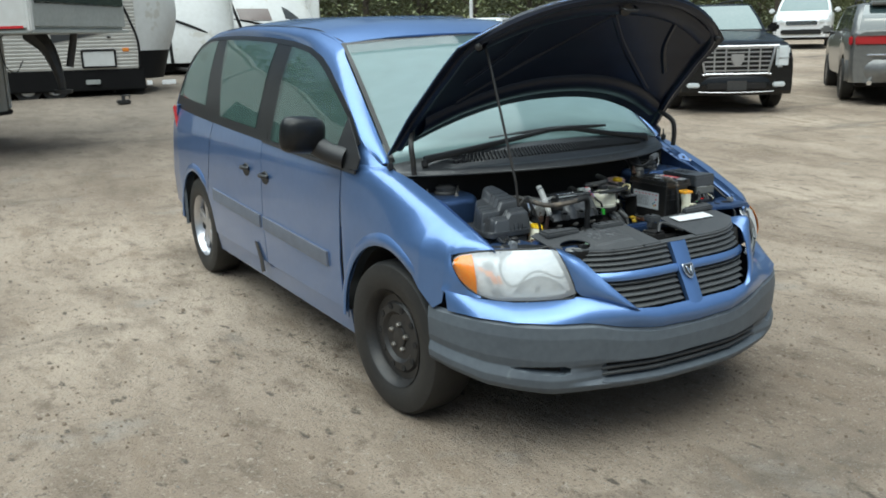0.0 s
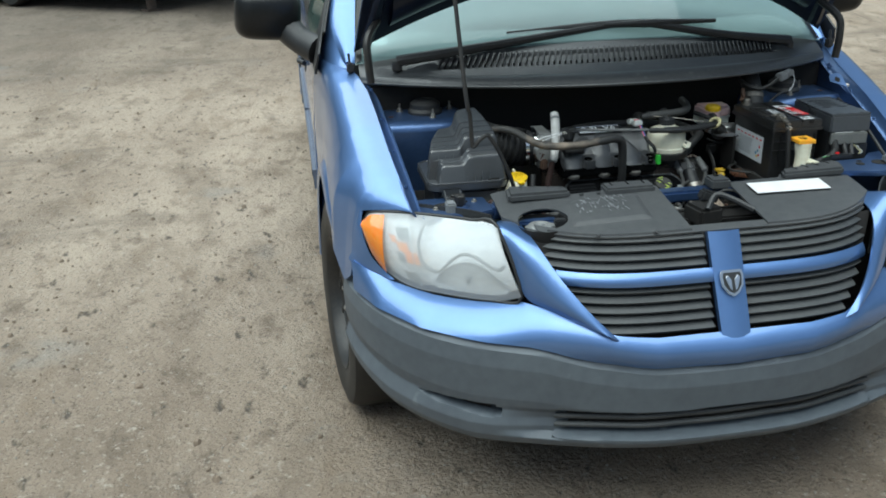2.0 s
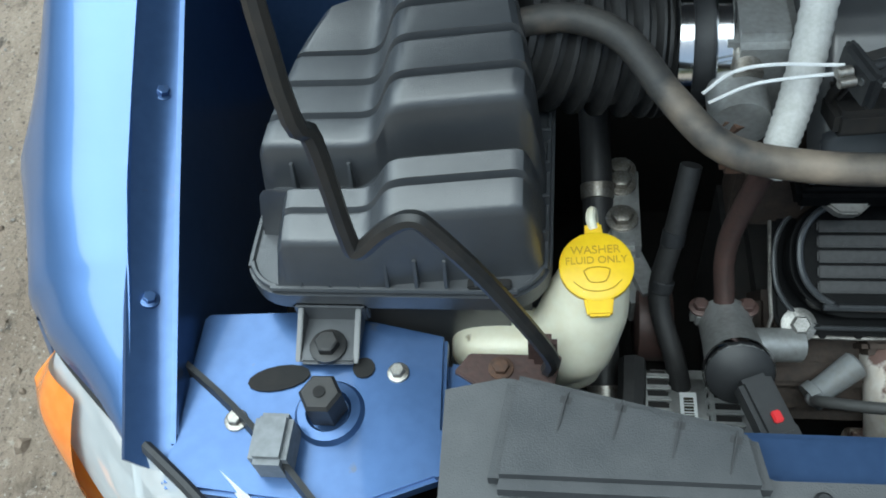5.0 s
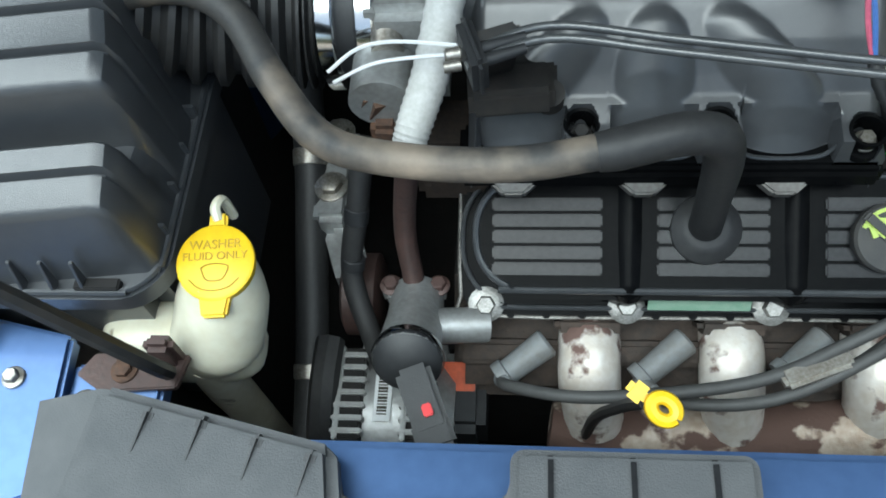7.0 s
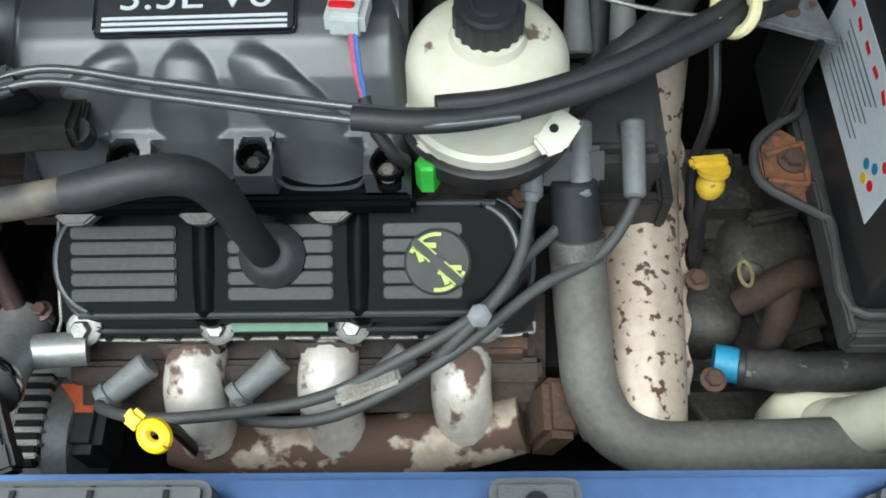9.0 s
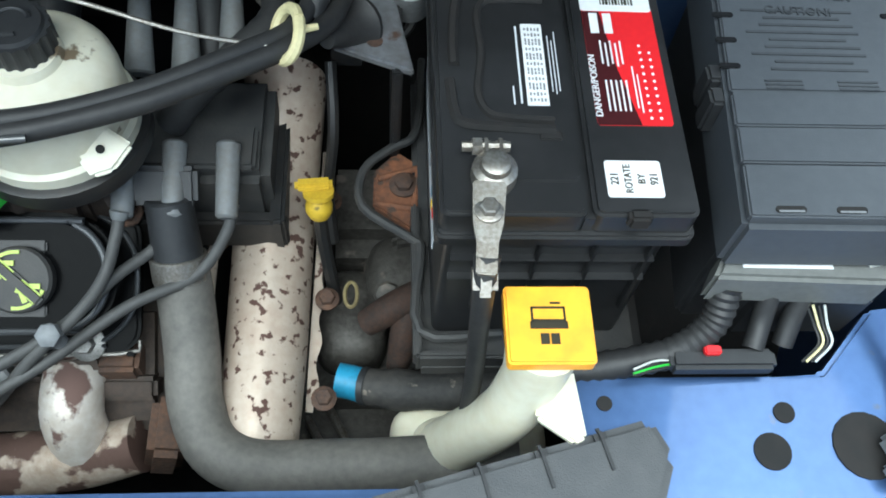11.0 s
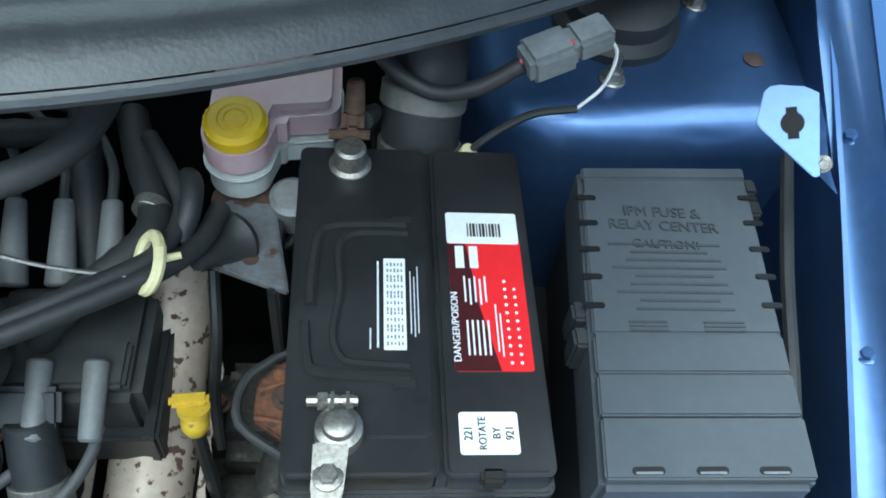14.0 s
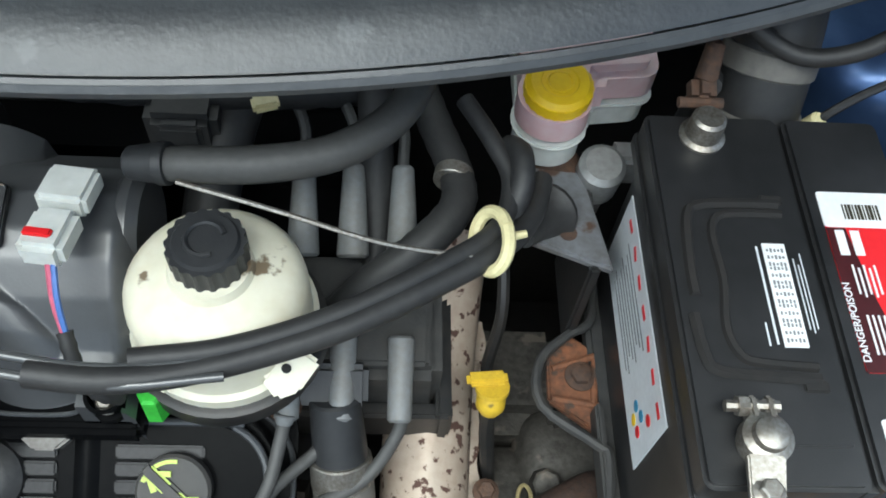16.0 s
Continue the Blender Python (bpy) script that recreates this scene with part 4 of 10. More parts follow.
grille = part("grille", sheet(lambda u, v: Vector(((2 * u - 1) * grille_edge(0.575 + 0.2 * v), grille_y((2 * u - 1) * 0.3, 0.575 + 0.2 * v) + 0.07, 0.575 + 0.2 * v)), 20, 8), VOID, van, "charcoal slatted grille with a painted cross")
for z in (0.588, 0.609, 0.630, 0.651, 0.672, 0.722, 0.741, 0.760, 0.779):
    for s in (-1, 1):
        e = grille_edge(z) - 0.004
        xs = np.linspace(0.043, e, 8)
        sl = sheet(lambda u, v: Vector((s * float(np.interp(u, np.linspace(0, 1, 8), xs)), grille_y(float(np.interp(u, np.linspace(0, 1, 8), xs)), z) + 0.004 + 0.034 * v, z - 0.003 + 0.009 * v + 0.004 * math.sin(3.14 * v))), 12, 4, 0.006)
        part("slat", sl, GRILLE, grille)
part("crossbar", sheet(lambda u, v: Vector(((2 * u - 1) * 0.402, grille_y((2 * u - 1) * 0.402, 0.684 + 0.03 * v) - 0.004 - 0.006 * math.sin(3.14 * v), 0.684 + 0.03 * v)), 30, 6, 0.02), PAINT, grille, "painted crossbar")
part("upright", sheet(lambda u, v: Vector(((2 * u - 1) * (0.036 + 0.004 * v), grille_y(0, 0.568 + 0.225 * v) - 0.012 - 0.005 * math.cos(1.57 * (2 * u - 1)), 0.568 + 0.225 * v)), 8, 16, 0.025), PAINT, grille, "painted upright bar")
shield = [(-0.026, 0.03), (0.026, 0.03), (0.03, 0.018), (0.027, -0.008), (0.014, -0.026), (0, -0.034), (-0.014, -0.026), (-0.027, -0.008), (-0.03, 0.018)]
up_m = Matrix.Translation((0, grille_y(0, 0.685) - 0.021, 0.685)) @ pose(0, 0, 0, 62, 0, 0)
badge = part("badge", prism(shield, 0, 0.006, 0.002, up_m), CHROME, grille, "small chrome shield badge")
part("badge_inlay", prism([(x * 0.78, y * 0.78) for x, y in shield], 0.0055, 0.0068, 0, up_m), BLACK, badge)
part("badge_relief", join(*[prism([(s * 0.004, -0.02), (s * 0.011, -0.012), (s * 0.019, 0.012), (s * 0.012, 0.018), (s * 0.004, 0.006)], 0.0065, 0.010, 0.001, up_m) for s in (-1, 1)]), CHROME, badge)


# ---- headlamps ----
HL_TOP = [(-0.822, 0.572, 0.765), (-0.806, 0.548, 0.786), (-0.735, 0.488, 0.800), (-0.65, 0.425, 0.806), (-0.58, 0.36, 0.812), (-0.53, 0.305, 0.812)]
HL_LOW = [(-0.828, 0.57, 0.74), (-0.80, 0.51, 0.662), (-0.735, 0.435, 0.622), (-0.645, 0.365, 0.617), (-0.545, 0.288, 0.625), (-0.483, 0.245, 0.648)]


def lamp_surface(back, inset=0.0, bulge=0.028, thick=0.004):
    a = [tuple(Vector(p) + Vector((0, back, -inset))) for p in HL_TOP]
    b = [tuple(Vector(p) + Vector((0, back, inset))) for p in HL_LOW]
    return between(a, b, 30, 12, bulge, (-0.35, -0.85, 0.2), thick)


HL_A, HL_B = spline(HL_TOP, 6), spline(HL_LOW, 6)


def lens_at(u, v, back):
    """A point behind the headlamp lens."""
    u = 0.15 + 0.85 * u
    p = line_at(HL_A, u).lerp(line_at(HL_B, u), v)
    return p + Vector((-0.35, -0.85, 0.2)) * (0.112 * v * (1 - v) - back)


LAMP_SEAM = material("smoky lamp bezel", (0.16, 0.17, 0.175), 0.35, 0.2, (0.22, 0.23, 0.235), 30.0)
LAMP_DOME = material("satin lamp dome", (0.5, 0.52, 0.53), 0.3, 0.4, (0.6, 0.62, 0.63), 20.0)
for k in (0, 1):
    fl = (lambda b: b) if k == 0 else mirror
    lamp = part("headlamp", fl(lamp_surface(-0.004, thick=0)), LENS, van, "hazy clear headlamp with an amber corner")
    lamp.visible_shadow = False
    part("housing", fl(lamp_surface(0.028, 0.006, 0.02)), REFLECTOR, lamp)
    part("housing_back", fl(lamp_surface(0.07, -0.004, 0.0)), BLACK, lamp)
    part("rim_seal", fl(tube(HL_TOP + HL_LOW[::-1] + [HL_TOP[0]], 0.0045, 8, 4)), BLACK, lamp)
    amb = between([(-0.826, 0.560, 0.765), (-0.811, 0.531, 0.785), (-0.778, 0.505, 0.791)], [(-0.832, 0.557, 0.742), (-0.818, 0.519, 0.69), (-0.783, 0.464, 0.645)], 16, 10, 0.027, (-0.35, -0.85, 0.2))
    part("amber_reflector", fl(amb), AMBER, lamp, "amber turn signal lens")
    part("main_bowl_edge", fl(tube([lens_at(*q, 0.004) for q in ((0.47, 0.03), (0.42, 0.2), (0.40, 0.42), (0.42, 0.60), (0.46, 0.70), (0.52, 0.68), (0.58, 0.55), (0.65, 0.44), (0.73, 0.44), (0.82, 0.54), (0.90, 0.60), (0.96, 0.54))], 0.0045, 8, 5)), LAMP_SEAM, lamp)
    part("bezel_edge", fl(tube([lens_at(*q, 0.005) for q in ((0.33, 0.02), (0.35, 0.3), (0.365, 0.6), (0.39, 0.95))], 0.0026, 8, 5)), LAMP_DOME, lamp)
    part("low_bowl", fl(sheet(lambda u, v: lens_at(0.48 + 0.42 * u, 0.93 - (0.10 + 0.30 * math.sin(math.pi * u) ** 0.8) * (1 - v), 0.006 + 0.010 * math.sin(math.pi * v)), 20, 8)), LAMP_DOME, lamp, "satin low beam dome")
    part("dome_edge", fl(tube([lens_at(0.48 + 0.42 * t, 0.93 - (0.10 + 0.30 * math.sin(math.pi * t) ** 0.8), 0.004) for t in (0.04, 0.2, 0.35, 0.5, 0.65, 0.8, 0.96)], 0.0018, 6, 4)), LAMP_SEAM, lamp)
    part("low_bulb", fl(rod(lens_at(0.66, 0.74, 0.012), lens_at(0.66, 0.74, 0.003), 0.009, 0.006, 16, 0.002)), LAMP_SEAM, lamp)
    for u0, u1, v0, v1, m in ((0.135, 0.175, 0.32, 0.42, AMBER), (0.185, 0.255, 0.40, 0.52, AMBER), (0.235, 0.315, 0.50, 0.66, AMBER), (0.18, 0.27, 0.20, 0.36, LAMP_SEAM), (0.18, 0.23, 0.54, 0.68, LAMP_SEAM), (0.22, 0.31, 0.78, 0.92, LAMP_SEAM)):
        part("signal_facet", fl(sheet(lambda u, v: lens_at(u0 + 0.07 + (u1 - u0) * u + 0.02 * v, v0 + (v1 - v0) * v, 0.004), 4, 4)), m, lamp)


both("lamp_corner", lambda: between([(-0.829, 0.572, 0.788), (-0.835, 0.556, 0.742), (-0.823, 0.522, 0.69), (-0.801, 0.498, 0.657), (-0.765, 0.457, 0.629)], [(-0.837, 0.5765, 0.788), (-0.853, 0.5795, 0.735), (-0.863, 0.5795, 0.67), (-0.868, 0.572, 0.642), (-0.785, 0.474, 0.626)], 20, 5, 0.003, (-0.6, -0.6, 0)), PAINT)


# ---- bonnet, propped open ----
HINGE = Vector((0, 1.135, 1.075))
OPEN = radians(62)


def opened(p):
    d = Vector(p) - HINGE
    c, s = math.cos(OPEN), math.sin(OPEN)
    return Vector((p[0], HINGE.y + d.y * c + d.z * s, HINGE.z - d.y * s + d.z * c))


def hood_point(u, v, drop=0.0, shrink=0.0):
    """u across, v from the rear edge to the nose, as the bonnet lies when shut."""
    s = 2 * u - 1
    a = abs(s)
    yr = 0.86 + 0.26 * a ** 2.2
    yf = 0.235 + 0.25 * a ** 2.4
    y = yr + (yf - yr) * (shrink + (1 - 2 * shrink) * v)
    w = float(np.interp(y, (0.2, 0.5, 0.8, 1.12), (0.70, 0.722, 0.752, 0.785)))
    z = float(np.interp(y, (0.2, 0.24, 0.35, 0.6, 0.9, 1.15), (0.78, 0.825, 0.885, 0.99, 1.09, 1.14)))
    return opened((s * w * (1 - shrink), y, z - 0.075 * a ** 2.6 * (0.35 + 0.65 * min(1, (1.15 - y))) - drop))


# inner side takes the navy with shade painted in, the outer skin plain paint
hood = part("bonnet", sheet(lambda u, v: hood_point(u, v), 40, 30, 0.004), NAVY_SHADE, van, "underside of the raised bonnet, its shade put into a near-black navy")
part("bonnet_skin", sheet(lambda u, v: hood_point(u, v, -0.007), 40, 30, 0.003), PAINT, hood)
# pressed inner frame: rim, cross ribs and diagonals
def hood_tube(uv, r, drop=0.008):
    return tube([hood_point(u, v, drop) for u, v in uv], r, 8, 5)


part("rim_channel", hood_tube([(0.02, 0.03), (0.03, 0.3), (0.035, 0.65), (0.06, 0.94), (0.25, 0.965), (0.5, 0.97), (0.75, 0.965), (0.94, 0.94), (0.965, 0.65), (0.97, 0.3), (0.98, 0.03)], 0.022, 0.002), NAVY_SHADE, hood)
part("rear_channel", sheet(lambda u, v: hood_point(0.06 + 0.88 * u, 0.06 + 0.17 * v, 0.004 + 0.028 * math.sin(3.14 * v) ** 0.6), 30, 8), NAVY_SHADE, hood)
part("front_channel", sheet(lambda u, v: hood_point(0.08 + 0.84 * u, 0.80 + 0.14 * v, 0.004 + 0.026 * math.sin(3.14 * v) ** 0.6), 30, 8), NAVY_SHADE, hood)
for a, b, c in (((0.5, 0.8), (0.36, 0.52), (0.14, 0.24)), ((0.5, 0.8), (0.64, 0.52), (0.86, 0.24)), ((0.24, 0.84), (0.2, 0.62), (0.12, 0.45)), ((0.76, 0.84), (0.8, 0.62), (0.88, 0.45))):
    part("rib", hood_tube([a, b, c], 0.016, -0.004), NAVY_SHADE, hood)
part("latch_striker", join(tube([hood_point(0.47, 0.90, 0.02), hood_point(0.48, 0.90, 0.055), hood_point(0.52, 0.90, 0.055), hood_point(0.53, 0.90, 0.02)], 0.006, 8, 4), rod(hood_point(0.5, 0.88, 0.0), hood_point(0.5, 0.88, 0.035), 0.028, n=18)), STEEL_BLACK, hood)
for u in (0.05, 0.95):
    part("rubber_buffer", rod(hood_point(u, 0.93, 0.02), hood_point(u, 0.93, 0.04), 0.014, n=14, bev=0.003), RUBBER, hood)
both("hinge_arm", lambda: tube([(-0.752, 0.985, 1.035), (-0.757, 0.985, 1.10), (-0.755, 1.0, 1.16), tuple(hood_point(0.035, 0.16, 0.012))], 0.012, 8, 5), STEEL_BLACK, "black steel bonnet hinge arm")


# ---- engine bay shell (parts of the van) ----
# floor and firewall close the bay; its deep shade is in their near black
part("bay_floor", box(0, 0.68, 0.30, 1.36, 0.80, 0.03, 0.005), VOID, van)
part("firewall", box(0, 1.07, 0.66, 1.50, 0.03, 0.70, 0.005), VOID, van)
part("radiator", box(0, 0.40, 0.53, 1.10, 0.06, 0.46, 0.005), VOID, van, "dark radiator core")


def apron_bm():
    def at(u, v):
        y = 0.47 + 0.62 * u
        top = Vector((-float(np.interp(y, (0.47, 0.62, 0.8, 1.1), (0.69, 0.705, 0.722, 0.765))), y, float(np.interp(y, (0.47, 0.62, 0.8, 1.1), (0.80, 0.865, 0.94, 1.02)))))
        return top.lerp(Vector((-0.70 - 0.01 * math.sin(9 * y), y, 0.40)), v)
    return sheet(at, 16, 10, 0.004)


both("inner_fender", apron_bm, PAINT_BAY_SHADE, "dusty blue inner wing panel, bay shade in its colour")


def gutter_bm():
    a = [(-0.713, 0.453, 0.812), (-0.735, 0.63, 0.885), (-0.75, 0.80, 0.952), (-0.764, 0.98, 1.01), (-0.795, 1.12, 1.05)]
    b = [(x + 0.030, y, z - 0.022) for x, y, z in a]
    return between(a, b, 24, 4, -0.006, (0, 0, 1), 0.004)


both("wing_gutter", gutter_bm, PAINT_BAY_SHADE)
for k in range(4):
    both("wing_bolt", lambda: bolt((-0.715 - 0.012 * k, 0.56 + 0.15 * k, 0.842 + 0.055 * k), 0.0048, 0.006, (0.4, 0, 1)), PAINT_BAY_SHADE)


def tower_bm():
    """Flat-topped tower with a broad rounded edge along its front and inner corner."""
    line = spline([(-0.74, 0.885, 0), (-0.68, 0.882, 0), (-0.60, 0.878, 0), (-0.545, 0.88, 0), (-0.505, 0.893, 0), (-0.478, 0.925, 0), (-0.468, 0.98, 0), (-0.465, 1.065, 0)], 6)
    heart = Vector((-0.61, 1.05, 0))

    def at(u, v):
        p = line_at(line, u)
        inward = (heart - p).normalized()
        if u < 0.45:
            inward = inward.lerp(Vector((0, 1, 0)), 1 - u / 0.45).normalized()
        if v < 0.2:
            return Vector((p.x, p.y, 0.55 + 0.35 * v / 0.2))
        if v < 0.65:
            a = 1.5708 * (v - 0.2) / 0.45
            q = p + inward * 0.034 * (1 - math.cos(a))
            return Vector((q.x, q.y, 0.90 + 0.034 * math.sin(a)))
        q = (p + inward * 0.034).lerp(Vector((p.x if u < 0.3 else heart.x, 1.06, 0)), (v - 0.65) / 0.35)
        return Vector((q.x, q.y, 0.934))
    return sheet(at, 60, 28)


for ob in both("strut_tower", tower_bm, PAINT_BAY_SHADE):
    s = -1 if ob.bound_box[0][0] < 0 else 1
    part("strut_top", lathe([(0.052, 0.0), (0.053, 0.012), (0.046, 0.02), (0.046, 0.034), (0.034, 0.042), (0.001, 0.046)], (s * 0.59, 1.0, 0.93), (s * 0.59, 1.0, 2), 30), RUBBER, ob, "black rubber strut mount")
    for dx, dy in ((-0.013, -0.068), (0.075, 0.03), (-0.08, 0.03)):
        q = (s * (0.59 + dx), 1.0 + dy)
        part("strut_bolt", join(bolt((*q, 0.933), 0.007, 0.012), rod((*q, 0.94), (*q, 0.958), 0.0035)), STEEL, ob)
    part("tower_plug", lathe([(0.008, 0.0), (0.0085, 0.0015), (0.006, 0.002)], (s * 0.70, 0.962, 0.934), (s * 0.70, 0.962, 2), 18), BROWN_PIPE, ob)


# radiator support: side pads and tie bar
def pad_poly(s):
    return [(s * x, y) for x, y in ((0.69, 0.44), (0.692, 0.575), (0.60, 0.58), (0.506, 0.56), (0.50, 0.455), (0.56, 0.43))]


sup_l = part("support_pad", prism(pad_poly(-1), 0.785, 0.80, 0.003), PAINT_BAY_SHADE, van, "blue radiator support pad")
# slots and bore are black patches, the shade of the holes painted on
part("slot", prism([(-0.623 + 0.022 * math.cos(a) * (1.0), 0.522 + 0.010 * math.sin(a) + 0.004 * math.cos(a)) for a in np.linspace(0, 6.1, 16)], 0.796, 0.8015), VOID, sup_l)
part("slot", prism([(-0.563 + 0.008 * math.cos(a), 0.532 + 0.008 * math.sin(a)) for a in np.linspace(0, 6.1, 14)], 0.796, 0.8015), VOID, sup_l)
part("stud_ring", lathe([(0.026, -0.002), (0.022, 0.004), (0.016, 0.005), (0.013, -0.001)], (-0.582, 0.497, 0.80), (-0.582, 0.497, 2), 28), PAINT_BAY_SHADE, sup_l)
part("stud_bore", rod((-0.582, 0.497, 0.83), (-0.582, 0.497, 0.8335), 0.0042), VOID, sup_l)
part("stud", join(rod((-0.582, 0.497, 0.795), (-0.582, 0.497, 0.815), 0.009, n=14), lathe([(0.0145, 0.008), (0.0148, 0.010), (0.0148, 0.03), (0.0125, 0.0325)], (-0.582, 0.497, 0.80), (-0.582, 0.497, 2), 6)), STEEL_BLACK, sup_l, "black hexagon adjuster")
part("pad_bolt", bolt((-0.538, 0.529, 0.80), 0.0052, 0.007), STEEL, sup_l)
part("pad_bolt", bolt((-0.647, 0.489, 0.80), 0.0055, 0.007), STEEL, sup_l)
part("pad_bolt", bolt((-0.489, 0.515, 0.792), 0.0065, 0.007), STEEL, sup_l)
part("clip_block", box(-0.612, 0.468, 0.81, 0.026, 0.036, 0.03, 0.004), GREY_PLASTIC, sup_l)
part("side_shelf", prism([(-0.505, 0.455), (-0.505, 0.545), (-0.44, 0.535), (-0.44, 0.455)], 0.772, 0.79, 0.003), PAINT_BAY_SHADE, van)
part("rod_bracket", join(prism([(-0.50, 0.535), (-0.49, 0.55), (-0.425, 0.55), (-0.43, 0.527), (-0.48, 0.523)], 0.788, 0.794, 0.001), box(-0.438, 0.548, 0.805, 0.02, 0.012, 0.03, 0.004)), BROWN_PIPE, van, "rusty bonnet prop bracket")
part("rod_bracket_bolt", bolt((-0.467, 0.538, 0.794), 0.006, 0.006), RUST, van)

sup_r = part("support_pad", join(prism([(0.43, 0.47), (0.432, 0.552), (0.495, 0.551), (0.60, 0.557), (0.645, 0.603), (0.70, 0.61), (0.69, 0.44), (0.56, 0.43)], 0.815, 0.83, 0.003), box(0.50, 0.553, 0.80, 0.14, 0.008, 0.05, 0.002)), PAINT_BAY_SHADE, van, "blue radiator support pad")
# holes drawn as black discs in place of their shade
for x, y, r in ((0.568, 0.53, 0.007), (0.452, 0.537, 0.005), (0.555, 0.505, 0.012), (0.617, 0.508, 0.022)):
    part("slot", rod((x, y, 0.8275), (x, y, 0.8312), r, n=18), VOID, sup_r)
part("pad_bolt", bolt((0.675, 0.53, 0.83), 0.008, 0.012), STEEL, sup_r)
part("tie_bar", box(-0.03, 0.470, 0.795, 0.95, 0.044, 0.03, 0.006), PAINT_BAY_SHADE, van, "blue radiator tie bar")
part("latch_shelf", prism([(-0.10, 0.285), (0.16, 0.285), (0.16, 0.45), (-0.10, 0.45)], 0.73, 0.745, 0.002), VOID, van)


# ---- upper shields over the radiator ----
def shield_front(x):
    return grille_y(x, 0.79) + 0.004


def shield_z(x, y):
    return 0.793 + 0.16 * (y - 0.21) - 0.012 * (abs(x) / 0.45) ** 2


def upper_shield(xs, rear, holes=()):
    def at(u, v):
        x = xs[0] + (xs[1] - xs[0]) * u
        yf = shield_front(x)
        y = yf + (rear(x) - yf) * v
        z = shield_z(x, y)
        if v < 0.03:
            z -= 0.012
        return Vector((x, y, z))
    bm = sheet(at, 80, 56)
    for cx, cy, rx, ry in holes:
        bmesh.ops.delete(bm, geom=[f for f in bm.faces if ((f.calc_center_median().x - cx) / rx) ** 2 + ((f.calc_center_median().y - cy) / ry) ** 2 < 1], context="FACES")
        for e in bm.edges:
            if e.is_boundary:
                for q in e.verts:
                    r = math.hypot((q.co.x - cx) / rx, (q.co.y - cy) / ry)
                    if 0.6 < r < 1.35:
                        q.co.x, q.co.y = cx + (q.co.x - cx) / r, cy + (q.co.y - cy) / r
    bmesh.ops.recalc_face_normals(bm, faces=bm.faces)
    bmesh.ops.solidify(bm, geom=bm.faces, thickness=0.004)
    return bm


def rear_left(x):
    return float(np.interp(x, (-0.50, -0.46, -0.312, -0.305, -0.215, -0.21, -0.082, -0.077, -0.05), (0.505, 0.513, 0.479, 0.452, 0.452, 0.474, 0.474, 0.452, 0.452)))


left_shield = thing("upper_grille_shield", (-0.28, 0.36, 0.79), "grey-black plastic radiator shield with white scuffs", "engine shield")
part("panel", upper_shield((-0.50, -0.068), rear_left, [(-0.404, 0.345, 0.062, 0.052)]), SHIELD_PLASTIC, left_shield)
part("raised_deck", prism([(-0.458, 0.513), (-0.31, 0.479), (-0.303, 0.436), (-0.469, 0.436)], 0.818, 0.842, 0.007), SHIELD_PLASTIC, left_shield)
for x, y in ((-0.424, 0.487), (-0.391, 0.483), (-0.357, 0.473), (-0.325, 0.465)):
    part("rib_slot", box(x, y - 0.004, 0.838, 0.007, 0.03, 0.012, 0.003, (8, 0, -14)), BLACK, left_shield)
part("pad", prism(rrect(-0.212, 0.425, -0.079, 0.480, 0.008), 0.815, 0.842, 0.005), SHIELD_PLASTIC, left_shield)
for x in (-0.19, -0.146, -0.103):
    part("rib_slot", box(x, 0.461, 0.840, 0.009, 0.03, 0.008, 0.003), RIDGE, left_shield)
part("scuffed_plate", sheet(lambda u, v: (lambda x, y: Vector((x, y, shield_z(x, y) + 0.007 * min(1, min(u, 1 - u, v, 1 - v) * 12))))(-0.345 + 0.032 * v + u * (0.205 - 0.025 * v), 0.29 + 0.125 * v), 30, 24, 0.003), SHIELD_PLASTIC, left_shield)
rnd = random.Random(5)
marks = []
for k in range(64):
    x, y = -0.245 + rnd.uniform(-0.065, 0.065), 0.372 + rnd.uniform(-0.036, 0.034)
    marks.append(box(x, y, shield_z(x, y) + 0.0085, rnd.uniform(0.0010, 0.0028), rnd.uniform(0.003, 0.026), 0.0008, 0, (0, 0, rnd.uniform(-28, 28))))
part("paint_scuff", join(*marks), material("faded white scuff", (0.30, 0.31, 0.325), 0.6, 0.0, (0.16, 0.165, 0.175), 120.0), left_shield, "splashed white paint marks")
for x, y in ((-0.30, 0.235), (-0.16, 0.222), (-0.36, 0.45), (-0.275, 0.44), (-0.23, 0.438)):
    part("push_rivet", rod((x, y, shield_z(x, y)), (x, y, shield_z(x, y) + 0.005), 0.006, n=12, bev=0.002), BLACK, left_shield)


def rear_right(x):
    return float(np.interp(x, (0.12, 0.28, 0.29, 0.42, 0.49), (0.44, 0.455, 0.47, 0.505, 0.515)))


right_shield = thing("upper_grille_shield", (0.3, 0.36, 0.79), "grey-black plastic radiator shield with a white label", "engine shield")
part("panel", upper_shield((0.128, 0.485), rear_right), SHIELD_PLASTIC, right_shield)
part("pad", prism([(0.285, 0.44), (0.30, 0.478), (0.478, 0.525), (0.49, 0.50), (0.47, 0.45)], 0.82, 0.843, 0.006), SHIELD_PLASTIC, right_shield)
for k in range(4):
    part("rib_slot", box(0.335 + 0.037 * k, 0.473 + 0.01 * k, 0.841, 0.008, 0.03, 0.008, 0.003, (0, 0, 14)), BLACK, right_shield)
part("pad", prism(rrect(0.078, 0.425, 0.13, 0.480, 0.007), 0.815, 0.842, 0.005), SHIELD_PLASTIC, right_shield)
part("rib_slot", rod((0.104, 0.464, 0.84), (0.104, 0.464, 0.8445), 0.007, n=14), RIDGE, right_shield)
